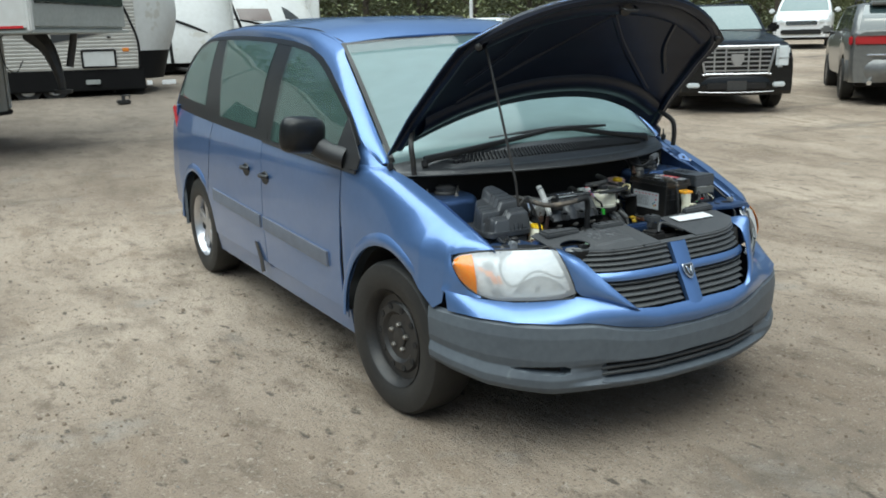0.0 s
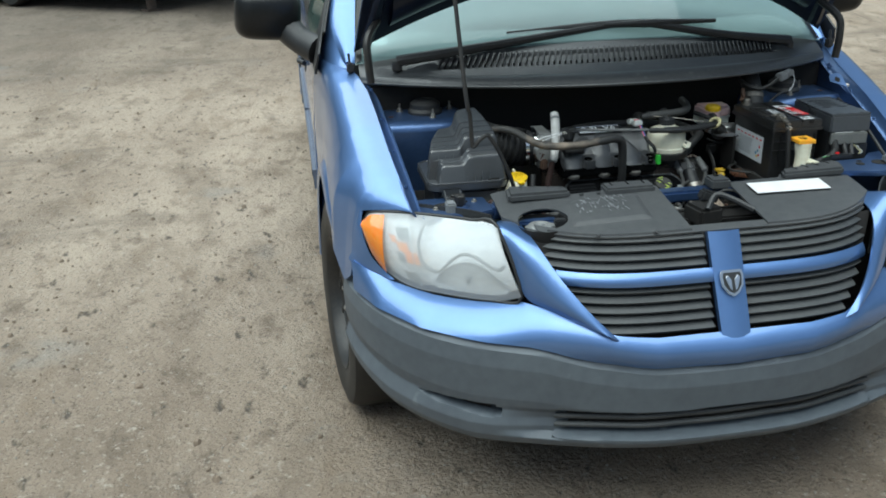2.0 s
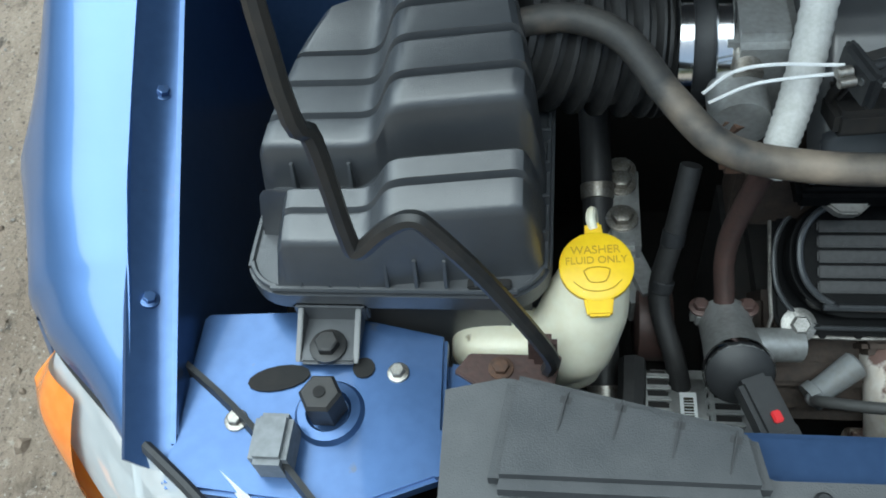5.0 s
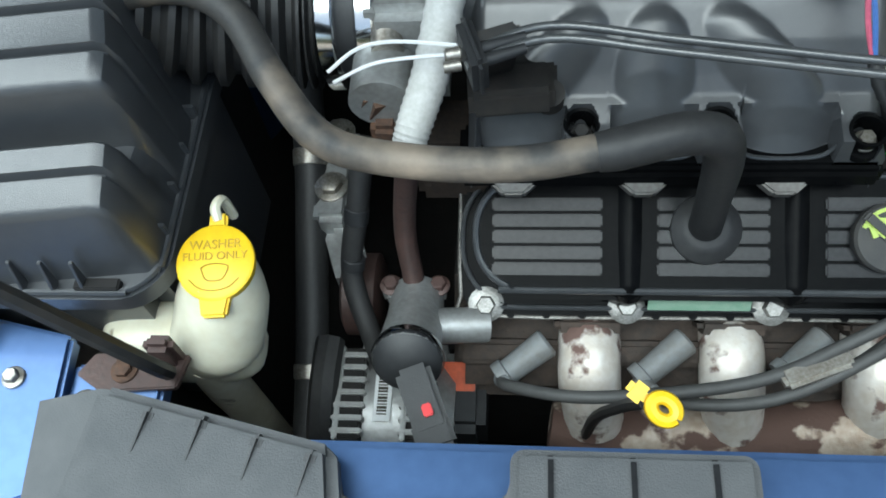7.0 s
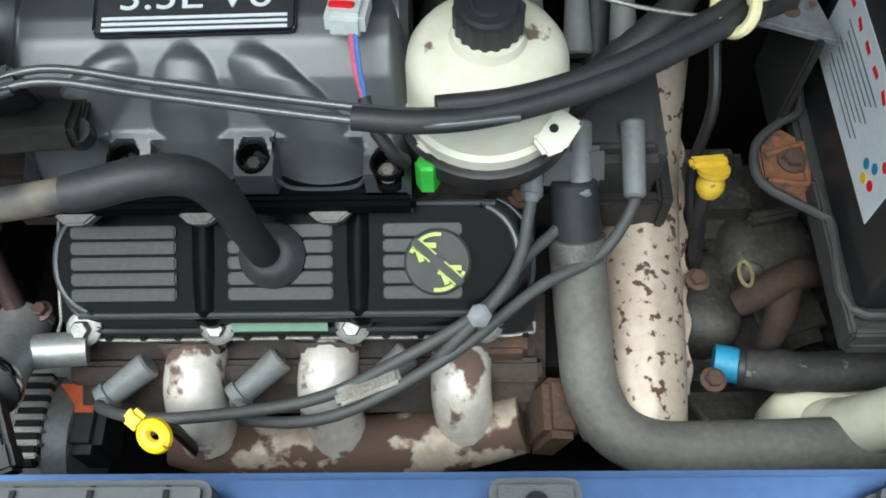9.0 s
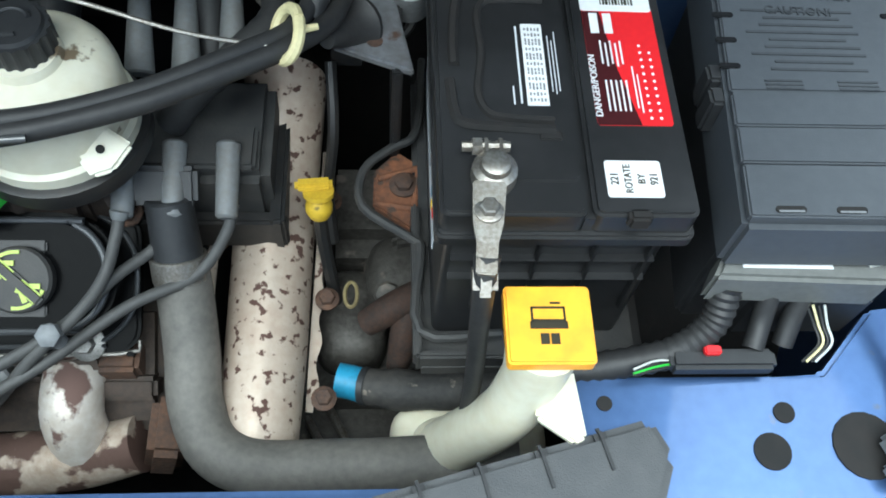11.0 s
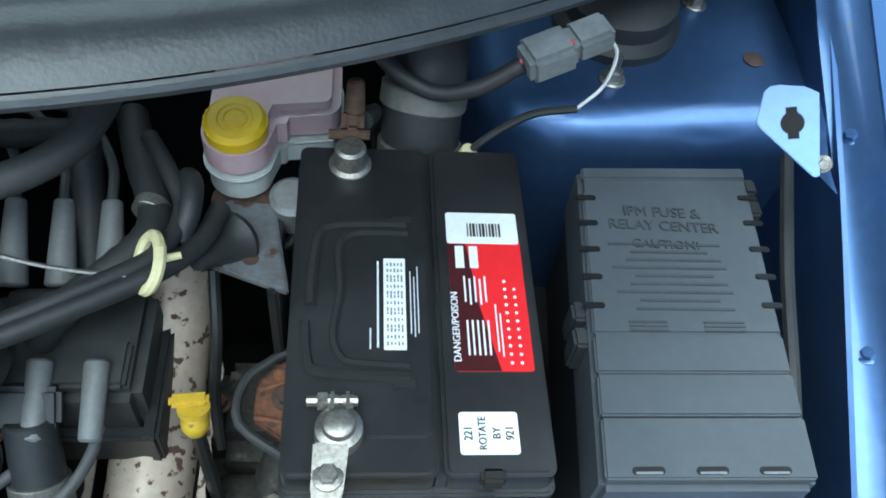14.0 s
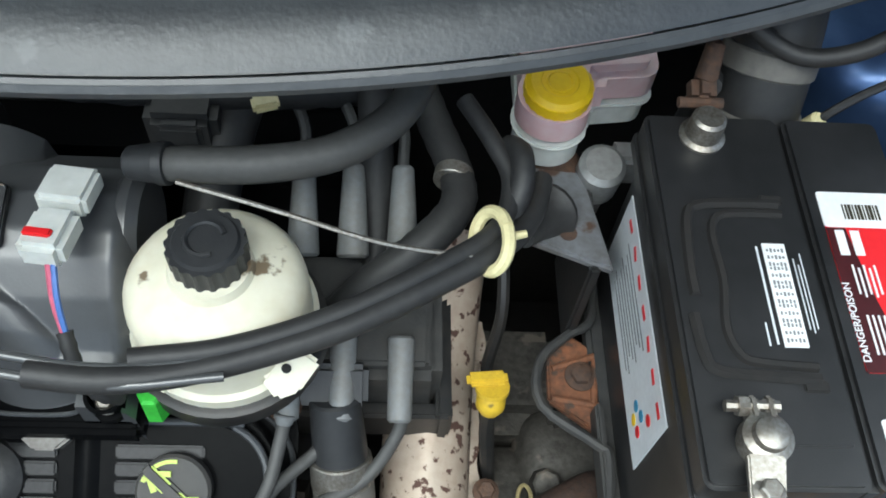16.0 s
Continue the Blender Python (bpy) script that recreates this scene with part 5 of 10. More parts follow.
part("notice_label", move(box(0, 0, 0, 0.215, 0.058, 0.0012, 0.0004), pose(0.275, 0.393, shield_z(0.275, 0.393) + 0.006, 9, 1.5, 3)), WHITE_PAPER, right_shield, "blank white notice label")
part("front_strip", sheet(lambda u, v: Vector(((2 * u - 1) * 0.43, shield_front((2 * u - 1) * 0.43) + 0.03 * v, shield_z((2 * u - 1) * 0.43, shield_front((2 * u - 1) * 0.43) + 0.03 * v) - 0.005)), 40, 6, 0.004), SHIELD_PLASTIC, right_shield)
latch = thing("bonnet_latch", (0.03, 0.36, 0.745), "black bonnet latch mechanism in the gap between the shields", "bonnet latch")
part("latch_plate", box(0.03, 0.37, 0.775, 0.07, 0.08, 0.05, 0.008, (0, 0, 10)), STEEL_BLACK, latch)
part("latch_hook", join(tube([(0.02, 0.33, 0.80), (0.05, 0.35, 0.83), (0.09, 0.33, 0.82), (0.13, 0.30, 0.80)], 0.008, 8, 5), box(0.055, 0.40, 0.81, 0.05, 0.03, 0.03, 0.006, (0, 20, 0))), BLACK, latch)
part("latch_cable", tube([(0.06, 0.40, 0.80), (0.11, 0.42, 0.815), (0.15, 0.40, 0.81), (0.17, 0.36, 0.80)], 0.004, 8, 5), RUBBER, latch)
part("latch_spring", rod((0.0, 0.39, 0.76), (0.01, 0.40, 0.80), 0.006), STEEL, latch)

cap = thing("coolant_filler", (-0.42, 0.38, 0.77), "silver pressure cap sunk in the radiator shield", "coolant filler")
part("filler_neck", lathe([(0.022, 0), (0.022, 0.022), (0.028, 0.024), (0.028, 0.030)], (-0.408, 0.352, 0.75), (-0.408, 0.352, 2), 24), VOID, cap)
part("cap_top", join(lathe([(0.030, 0), (0.031, 0.006), (0.029, 0.009), (0.018, 0.0105), (0.0165, 0.008), (0.011, 0.008), (0.0095, 0.0125), (0.003, 0.0135)], (-0.408, 0.352, 0.779), (-0.408, 0.352, 2), 32), prism(rrect(-0.040, -0.014, 0.040, 0.014, 0.012), 0, 0.007, 0.002, pose(-0.408, 0.352, 0.779, 0, 0, 4))), ALU, cap, "silver pressure cap with two grip ears")
part("well", lathe([(0.066, 0.02), (0.064, 0.0), (0.05, -0.03), (0.03, -0.035)], (-0.404, 0.345, 0.775), (-0.404, 0.345, 2), 28, False), VOID, cap)
part("side_block", box(-0.358, 0.35, 0.79, 0.03, 0.02, 0.02, 0.003), BLACK, cap)
part("blue_panel", box(-0.405, 0.392, 0.782, 0.11, 0.022, 0.012, 0.005, (14, 0, 0)), PAINT_BAY_SHADE, cap)


# ---- cowl and wipers ----
def cowl_at(u, v, up=0.0):
    s = 2 * u - 1
    x = s * 0.775
    a = abs(s)
    yl, zl = 0.765 + 0.32 * a ** 2.1, 1.043 - 0.018 * a ** 2
    base = line_at(spline(WS_BASE, 6), u)
    y = yl + (base.y + 0.012 - yl) * v
    z = zl + (base.z + 0.006 - zl) * v ** 0.9
    if v < 0.20:
        z += 0.006 * math.sin(3.14 * v / 0.2)
    if 0.42 < v < 0.78 and a < 0.72:
        z -= 0.010 * min(1, (v - 0.42) / 0.05, (0.78 - v) / 0.05, (0.72 - a) / 0.03)
    return Vector((x, y, z + up))


cowl = part("cowl_panel", sheet(cowl_at, 110, 44, 0.004), COWLMAT, van, "weathered black cowl panel with a louvred vent")
part("cowl_lip", join(sheet(lambda u, v: cowl_at(u, 0) + Vector((0, 0.006 * v - 0.002, -0.008 * v)), 60, 4, 0.003), tube([cowl_at(u, 0, -0.006) - Vector((0, 0.002, 0)) for u in np.linspace(0, 1, 15)], 0.005, 8, 4)), COWLMAT, cowl)
for k in range(66):
    u = 0.155 + 0.69 * k / 65
    a, b = cowl_at(u - 0.008, 0.45, 0.009), cowl_at(u + 0.008, 0.75, 0.009)
    part("vent_louvre", box(*((a + b) / 2), 0.0045, (b - a).length, 0.010, 0, (math.degrees(math.atan2((b - a).z, (b - a).y)), 0, -math.degrees(math.atan2((b - a).x, (b - a).y)))), BLACK, cowl)


def wiper(pivot, tip, blade0, blade1, mid):
    w = join(rod((pivot[0], pivot[1], pivot[2] - 0.03), pivot, 0.016, n=14, bev=0.004), tube([pivot, mid, tip], [0.017, 0.013, 0.010], 8, 6), tube([blade0, tip, blade1], [0.006, 0.013, 0.006], 8, 6), box(*tip, 0.06, 0.02, 0.022, 0.006))
    return part("wiper", w, BLACK, van, "black wiper arm and blade")


wiper((-0.665, 1.045, 1.085), (0.03, 1.045, 1.165), (-0.32, 1.062, 1.15), (0.36, 1.055, 1.16), (-0.35, 1.02, 1.125))
wiper((0.625, 1.055, 1.085), (0.12, 1.03, 1.165), (-0.02, 1.035, 1.165), (0.28, 1.035, 1.165), (0.38, 1.02, 1.12))
part("prop_rod", tube([(-0.434, 0.535, 0.80), (-0.433, 0.527, 0.837), (-0.464, 0.526, 0.915), (-0.493, 0.528, 0.966), (-0.504, 0.529, 0.976), (-0.520, 0.529, 0.966), (-0.538, 0.528, 0.948), (-0.5425, 0.530, 0.962), (-0.546, 0.536, 1.03), (-0.556, 0.546, 1.10), tuple(hood_point(0.10, 0.80, 0.02)), tuple(hood_point(0.09, 0.80, 0.008))], 0.0055, 8, 6), STEEL_BLACK, van, "thin bent bonnet prop rod")


# ---- air filter box and intake duct ----
LID_Y = (0.578, 0.5795, 0.584, 0.5865, 0.589, 0.6045, 0.606, 0.608, 0.610, 0.6225, 0.6245, 0.6265, 0.6285, 0.6445, 0.6455, 0.6485, 0.651, 0.654, 0.80)
LID_Z = (0.838, 0.843, 0.898, 0.9045, 0.9065, 0.9125, 0.9085, 0.9085, 0.9145, 0.9195, 0.918, 0.913, 0.888, 0.886, 0.893, 0.935, 0.9405, 0.9425, 0.99)


def lid_bm():
    """The stepped lid: rows follow its edges and grooves, columns round its two ends."""
    rows = list(zip(LID_Y[:-1], LID_Z[:-1]))
    for g in (0.671, 0.697, 0.722):
        z = float(np.interp(g, LID_Y, LID_Z))
        rows += [(g - 0.0035, z - 0.0008), (g - 0.0022, z - 0.0012), (g - 0.0010, z - 0.0050), (g + 0.0010, z - 0.0050), (g + 0.0024, z + 0.0016), (g + 0.0040, z + 0.0016)]
    rows += [(0.76, float(np.interp(0.76, LID_Y, LID_Z))), (0.80, 0.985), (0.806, 0.98), (0.812, 0.965), (0.822, 0.89), (0.825, 0.838)]
    rows.sort()
    ends = ((-0.018, 0.0), (-0.013, 0.55), (-0.009, 0.86), (-0.005, 0.97), (0.0, 1.0))
    bm = bmesh.new()
    grid = []
    for s, z in rows:
        xl = -0.626 + 0.25 * max(0, s - 0.66) + (0.020 if s < 0.626 else 0.0)
        xr = -0.455 - 0.20 * max(0, s - 0.68)
        cols = [(xl + d, k) for d, k in ends] + [(xl + (xr - xl) * q / 44, 1.0) for q in range(1, 44)] + [(xr - d, k) for d, k in ends[::-1]]
        line = []
        for x, k in cols:
            low = 0.5 - 0.5 * math.tanh((x + 0.545) / 0.0075)
            shift = 0.006 * low - 0.10 * max(0, x + 0.533)
            slant = min(1.0, max(0.0, (s - 0.722) / 0.08)) * 0.055 * min(1.0, max(0.0, (-0.50 - x) / 0.11))
            line.append(bm.verts.new((x, s - shift - slant, 0.838 + (z - 0.838) * k * (1 - 0.29 * low))))
        grid.append(line)
    for a, b in zip(grid, grid[1:]):
        for k in range(len(a) - 1):
            bm.faces.new((a[k], a[k + 1], b[k + 1], b[k]))
    return bm


airbox = thing("air_filter_box", (-0.54, 0.68, 0.62), "black plastic air filter box with a stepped, ribbed lid", "air box")
part("lid", lid_bm(), AIRBOX, airbox, angle=35)
part("flange", prism(rrect(-0.652, 0.569, -0.432, 0.80, 0.034, 8), 0.818, 0.839, 0.003), AIRBOX, airbox)
rim = rrect(-0.648, 0.5725, -0.436, 0.797, 0.031, 8)
part("flange_bead", tube([(x, y, 0.8395) for x, y in rim + rim[:1]], 0.0022, 6, 2), AIRBOX, airbox)
part("case", box(-0.54, 0.685, 0.72, 0.185, 0.205, 0.205, 0.015), AIRBOX, airbox)
for k in range(3):
    part("lid_rib", prism([(0, 0), (0.012, 0), (0.0145, 0.03), (0.012, 0.03)], -0.0012, 0.0012, 0.0004, Matrix(((0, 0, 1, -0.612 + 0.0205 * k), (1, 0, 0, 0.625), (0, 1, 0, 0.868), (0, 0, 0, 1)))), AIRBOX, airbox)
for k in range(7):
    part("flange_rib", prism([(0, 0), (0.009, 0), (0.0105, 0.026), (0.008, 0.026)], -0.0013, 0.0013, 0.0004, Matrix(((0, 0, 1, -0.606 + 0.0205 * k), (1, 0, 0, 0.5715), (0, 1, 0, 0.838), (0, 0, 0, 1)))), AIRBOX, airbox)
for k in range(4):
    part("flange_rib", box(-0.4405, 0.615 + 0.032 * k, 0.845, 0.012, 0.0026, 0.016, 0.001), AIRBOX, airbox)
part("flange_window", box(-0.474, 0.5765, 0.8405, 0.030, 0.008, 0.008, 0.001), VOID, airbox)
leg = part("mount_leg", join(prism([(-0.614, 0.572), (-0.566, 0.572), (-0.568, 0.532), (-0.608, 0.531)], 0.803, 0.808, 0.002), box(-0.589, 0.571, 0.816, 0.054, 0.008, 0.02, 0.002),
                             prism([(0, 0), (0.04, 0), (0.04, 0.017), (0.034, 0.017)], -0.002, 0.002, 0.0006, Matrix(((0, 0, 1, -0.610), (1, 0, 0, 0.532), (0, 1, 0, 0.806), (0, 0, 0, 1)))),
                             prism([(0, 0), (0.04, 0), (0.04, 0.017), (0.034, 0.017)], -0.002, 0.002, 0.0006, Matrix(((0, 0, 1, -0.568), (1, 0, 0, 0.532), (0, 1, 0, 0.806), (0, 0, 0, 1))))), AIRBOX, airbox)
part("mount_bolt", bolt((-0.589, 0.544, 0.808), 0.009, 0.010), STEEL_BLACK, leg)

duct = thing("intake_duct", (-0.40, 0.78, 0.80), "ribbed black intake duct clamped to the throttle body", "intake duct")
part("bellows", tube([(-0.47, 0.768, 0.90), (-0.435, 0.775, 0.885), (-0.40, 0.78, 0.875), (-0.365, 0.784, 0.868), (-0.35, 0.785, 0.866)], 0.056, 24, 8, 0.16, 2), RUBBER, duct, "corrugated rubber bellows")
for x in (-0.345, -0.318):
    part("hose_clamp", lathe([(0.053, 0), (0.056, 0.002), (0.056, 0.012), (0.053, 0.014)], (x, 0.786, 0.864), (x + 1, 0.786, 0.864), 32), CHROME, duct, "shiny steel hose clamp")
part("throttle_neck", rod((-0.35, 0.786, 0.864), (-0.27, 0.79, 0.862), 0.048, n=28), BLACK, duct)
part("throttle_body", join(box(-0.285, 0.79, 0.862, 0.05, 0.11, 0.10, 0.008), rod((-0.30, 0.735, 0.865), (-0.30, 0.70, 0.865), 0.022, n=18)), ALU, duct)
part("rusted_lever", join(box(-0.305, 0.715, 0.86, 0.03, 0.03, 0.03, 0.006, (20, 15, 30)), box(-0.30, 0.70, 0.835, 0.02, 0.02, 0.03, 0.004)), RUST, duct)
part("silver_braid", rod((-0.298, 0.758, 0.895), (-0.295, 0.728, 0.885), 0.011, n=14), STEEL, duct)

# ---- valve cover and front head ----
GRIME = material("grimy dark iron", (0.03, 0.024, 0.02), 0.75, 0.2, (0.06, 0.042, 0.032), 25.0, bump=0.6, bscale=150)
TILT = Matrix(((1, 0, 0, -0.065), (0, 0.867, -0.5, 0.637), (0, 0.5, 0.867, 0.688), (0, 0, 0, 1)))
engine = thing("engine", (-0.06, 0.72, 0.40), "grimy V6 engine with black covers and rust-mottled exhaust", "engine")
BOLT_DULL = material("dull greasy bolt steel", (0.34, 0.335, 0.32), 0.42, 0.6, (0.17, 0.165, 0.155), 90.0, bump=0.2, bscale=400)
RIM_WORN = material("worn cover rim", (0.045, 0.048, 0.052), 0.3, 0.2, (0.06, 0.063, 0.067), 30.0)
FLANGE_WORN = material("bare flange edge", (0.26, 0.25, 0.23), 0.5, 0.5, (0.08, 0.075, 0.07), 60.0)
cover = part("valve_cover", join(prism(rrect(-0.19, -0.004, 0.188, 0.108, 0.02), 0, 0.012, 0.003, TILT), prism(rrect(-0.183, 0.010, 0.178, 0.106, 0.045, 8), 0.008, 0.046, 0.008, TILT, 3)), VALVE, engine, "satin black ribbed valve cover")
out = rrect(-0.177, 0.017, 0.172, 0.100, 0.038, 6)
part("rim_bead", tube([TILT @ Vector((x, y, 0.0455)) for x, y in out + out[:1]], 0.0028, 8, 2), RIM_WORN, cover)
wide = rrect(-0.189, 0.002, 0.186, 0.1075, 0.046, 6)
part("outer_bead", tube([TILT @ Vector((x, y, 0.013)) for x, y in wide + wide[:1]], 0.0022, 8, 2), RIM_WORN, cover)
part("flange_edge", tube([TILT @ Vector(q) for q in ((-0.1915, 0.09, 0.009), (-0.191, 0.01, 0.009), (-0.18, -0.0048, 0.009), (0.0, -0.0052, 0.009), (0.17, -0.0048, 0.009), (0.187, 0.006, 0.009))], 0.0016, 6, 3), FLANGE_WORN, cover, "bare worn flange edge")
for c in (-0.065, 0.052):
    def saddle(u, v):
        """A smooth band over the cover with a groove along each side."""
        y, z = line_at([(0.004, 0.010, 0), (0.0095, 0.036, 0), (0.016, 0.0455, 0), (0.05, 0.0465, 0), (0.098, 0.0465, 0), (0.104, 0.036, 0), (0.108, 0.010, 0)], v).xy
        x = 0.017 * (2 * u - 1)
        return TILT @ Vector((c + x, y - 0.002 * math.cos(2.2 * math.pi * u - 1.1 * math.pi) * (1 if v < 0.3 else 0), z + 0.0032 * math.cos(2.2 * math.pi * (u - 0.5))))
    part("cross_rib", sheet(saddle, 16, 36), VALVE, cover, angle=70)
for x0, x1 in ((-0.165, -0.085), (-0.046, 0.033), (0.071, 0.130)):
    for k in range(5):
        part("top_ridge", move(box((x0 + x1) / 2, 0.033 + 0.0118 * k, 0.0465, (x1 - x0), 0.0093, 0.0055, 0.0014), TILT), RIDGE, cover)
part("cover_label", move(box(-0.012, 0.006, 0.0265, 0.075, 0.011, 0.001, 0.0003, (42, 0, 0)), TILT), GREEN_LABEL, cover, "faded green spec label")
for x in (-0.171, -0.064, 0.043, 0.148):
    p = TILT @ Vector((x, 0.004, 0.010))
    part("cover_bolt", join(lathe([(0.014, 0), (0.014, 0.004), (0.009, 0.006)], p, p + Vector((0, -0.5, 0.867)), 20), bolt(p, 0.0075, 0.014, (0, -0.5, 0.867), 1.3)), BOLT_DULL, cover, "worn steel flange bolt")
for x in (-0.19, 0.178):
    p = TILT @ Vector((x, 0.108, 0.012))
    part("cover_bolt", bolt(p, 0.009, 0.014, (0, -0.5, 0.867), 1.4), RUST, cover, "rusted flange bolt")
part("wire_stud", join(rod((0.078, 0.618, 0.735), (0.077, 0.616, 0.768), 0.006, n=10, bev=0.001), lathe([(0.009, 0), (0.009, 0.008), (0.006, 0.01)], (0.077, 0.616, 0.76), (0.077, 0.6, 0.79), 6)), GREY_PLASTIC, cover)
for k in range(14):
    part("flange_tooth", move(box(-0.18 + 0.0277 * k, -0.0045, 0.006, 0.006, 0.004, 0.012, 0.001), TILT), VALVE, cover)
pc = TILT @ Vector((-0.012, 0.062, 0.044))
part("hose_grommet", lathe([(0.026, 0), (0.025, 0.008), (0.018, 0.014), (0.013, 0.016)], pc, pc + Vector((0, -0.5, 0.867)), 24), RUBBER, cover)
oc = TILT @ Vector((0.112, 0.056, 0.046))
ax = Vector((0, -0.5, 0.867))
oil = part("oil_cap", join(lathe([(0.0245, 0), (0.025, 0.010), (0.023, 0.0125), (0.001, 0.013)], oc, oc + ax, 30), move(box(0.112, 0.056, 0.0595, 0.048, 0.010, 0.006, 0.002, (0, 0, -42)), TILT)), BLACK_DUSTY, cover, "black oil cap with pale green symbols")
prnt = []
for s in (1, -1):
    a = radians(48 + s * 90)
    cx, cy = 0.112 + 0.0125 * math.cos(a), 0.056 + 0.0125 * math.sin(a)
    for dx, dy, w, h, r in ((0, 0, 0.010, 0.0042, -42), (0.0035, 0.004, 0.006, 0.0018, 0), (-0.004, -0.003, 0.0024, 0.005, 20), (0.005, -0.003, 0.004, 0.0014, -60), (-0.006, 0.004, 0.0014, 0.005, -30)):
        prnt.append(box(cx + dx, cy + dy, 0.0602, w * 1.6, h * 2.1, 0.0012, 0, (0, 0, r)))
    for k in range(7):
        a2 = radians(48 + s * 90 - 50 + 11 * k)
        prnt.append(box(0.112 + 0.0205 * math.cos(a2), 0.056 + 0.0205 * math.sin(a2), 0.0600, 0.0026, 0.0042, 0.0010, 0, (0, 0, math.degrees(a2))))
part("cap_symbol", move(join(*prnt), TILT), LIME, oil)

part("head", join(box(-0.065, 0.665, 0.60, 0.40, 0.11, 0.13, 0.01, (30, 0, 0)), box(-0.065, 0.62, 0.645, 0.39, 0.02, 0.035, 0.004, (30, 0, 0))), GRIME, engine, "dark grimy cylinder head")
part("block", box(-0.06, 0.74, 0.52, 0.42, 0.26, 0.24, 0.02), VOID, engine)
part("rear_cover", box(-0.03, 0.93, 0.74, 0.40, 0.12, 0.10, 0.02, (-25, 0, 0)), VALVE, engine)

# ---- intake manifold ----
IM = ((0.86, 0.86), (0.83, 0.888), (0.80, 0.9015), (0.775, 0.900), (0.759, 0.8925), (0.74, 0.876), (0.727, 0.859), (0.718, 0.849), (0.70, 0.841), (0.68, 0.838))
RUN_TOP = ((0.760, 0.8920), (0.747, 0.8900), (0.735, 0.8830), (0.722, 0.8680), (0.709, 0.8470), (0.700, 0.8280), (0.693, 0.8155))
RUNNERS = ((-0.209, 0.044, 0.031), (-0.121, 0.0, 0.030), (-0.033, -0.044, 0.033))
WELLS = ((-0.168, 0.701), (-0.0785, 0.701), (0.0145, 0.694))


def intake_at(u, v):
    """The plenum slopes down to the bolt pads; each runner leaves it level and turns down at the front."""
    x = -0.245 + 0.275 * u
    fore = max((1 - abs(x - c) / 0.036 for c, lean, w in RUNNERS))
    ye = 0.693 if fore > 0.15 else 0.686
    y = 0.86 - 0.115 * v / 0.42 if v < 0.42 else 0.745 - (0.745 - ye) * math.sin(1.25 * min(1, (v - 0.42) / 0.50)) / math.sin(1.25)
    z = float(np.interp(-y, [-p[0] for p in IM], [p[1] for p in IM]))
    for c, lean, w in RUNNERS:
        k = max(0.0, min(1.0, (y - 0.705) / 0.055))
        d = abs(x - c - lean * k * k * (3 - 2 * k)) / w
        top = float(np.interp(-y, [-p[0] for p in RUN_TOP], [p[1] for p in RUN_TOP]))
        run = top - 0.019 * d * d - 0.25 * max(0, d - 0.93)
        if d < 1.1:
            z = max(z if y > 0.712 else min(z, 0.8155 + 0.6 * max(0, d - 0.9)), run)
    for bx, by in WELLS:
        if math.hypot(x - bx, (y - by) * 0.8) < 0.0105 and y < by + 0.012:
            z = min(z, 0.822)
    end = min(1, u / 0.05, (1 - u) / 0.05)
    if v > 0.925:
        z -= (z - 0.805) * (v - 0.925) / 0.075
    return Vector((x, y, z - 0.02 * (1 - end) ** 2))


FOOT_ALU = material("dull oily aluminium", (0.19, 0.185, 0.175), 0.6, 0.2, (0.12, 0.11, 0.10), 40.0, bump=0.1, bscale=250)
intake = part("intake_manifold", sheet(intake_at, 190, 96), INTAKE, engine, "black composite intake manifold with curved runners", 50)
part("plenum_end", rod((0.012, 0.80, 0.86), (0.03, 0.80, 0.86), 0.042, n=26, bev=0.006), INTAKE, intake)
part("plenum_end", rod((-0.262, 0.80, 0.86), (-0.23, 0.80, 0.86), 0.045, n=26, bev=0.006), INTAKE, intake)
part("base_rail", join(box(-0.11, 0.703, 0.803, 0.285, 0.046, 0.018, 0.004), box(-0.11, 0.698, 0.812, 0.28, 0.030, 0.008, 0.003)), VALVE, intake)
for c, lean, w in RUNNERS[1:]:
    part("lip_bead", tube([(c - 0.036, 0.694, 0.838), (c - 0.030, 0.6915, 0.825), (c - 0.022, 0.690, 0.8175), (c, 0.6895, 0.8155), (c + 0.022, 0.690, 0.8175), (c + 0.030, 0.6915, 0.825), (c + 0.036, 0.694, 0.838)], 0.0016, 8, 4), RIM_WORN, intake)
for x, y in WELLS:
    p = Vector((x, y - 0.001, 0.829))
    part("bolt_well", join(lathe([(0.0125, 0), (0.0120, 0.0012), (0.0100, 0.0005), (0.0098, -0.018)], (x, y, 0.8405), (x, y - 0.05, 1.2), 24, caps=False), rod((x, y, 0.819), (x, y, 0.824), 0.011, n=18)), VALVE, intake)
    part("runner_bolt", bolt(p, 0.0055, 0.009, (0, -0.2, 1), 1.4), STEEL_BLACK if x < 0 else STEEL, intake)
for x in (-0.214, -0.124, -0.03):
    part("manifold_foot", prism([(-0.026, 0.010), (0.026, 0.010), (0.017, -0.002), (0.008, -0.011), (-0.008, -0.011), (-0.017, -0.002)], 0, 0.012, 0.002, pose(x, 0.685, 0.79, 20, 0, 0) @ Matrix.Diagonal((0.9, 0.8, 1, 1))), FOOT_ALU, engine, "cast aluminium manifold foot")
part("lower_manifold", box(-0.10, 0.735, 0.765, 0.38, 0.05, 0.07, 0.006), GRIME, engine)
PL = pose(-0.112, 0.778, 0.9035, 13, 0, 1)
plate = part("engine_plate", join(prism(rrect(-0.068, -0.019, 0.068, 0.022, 0.004), -0.004, 0.0, 0.001, PL)), BLACK, intake, "black nameplate with silver stripes and lettering")
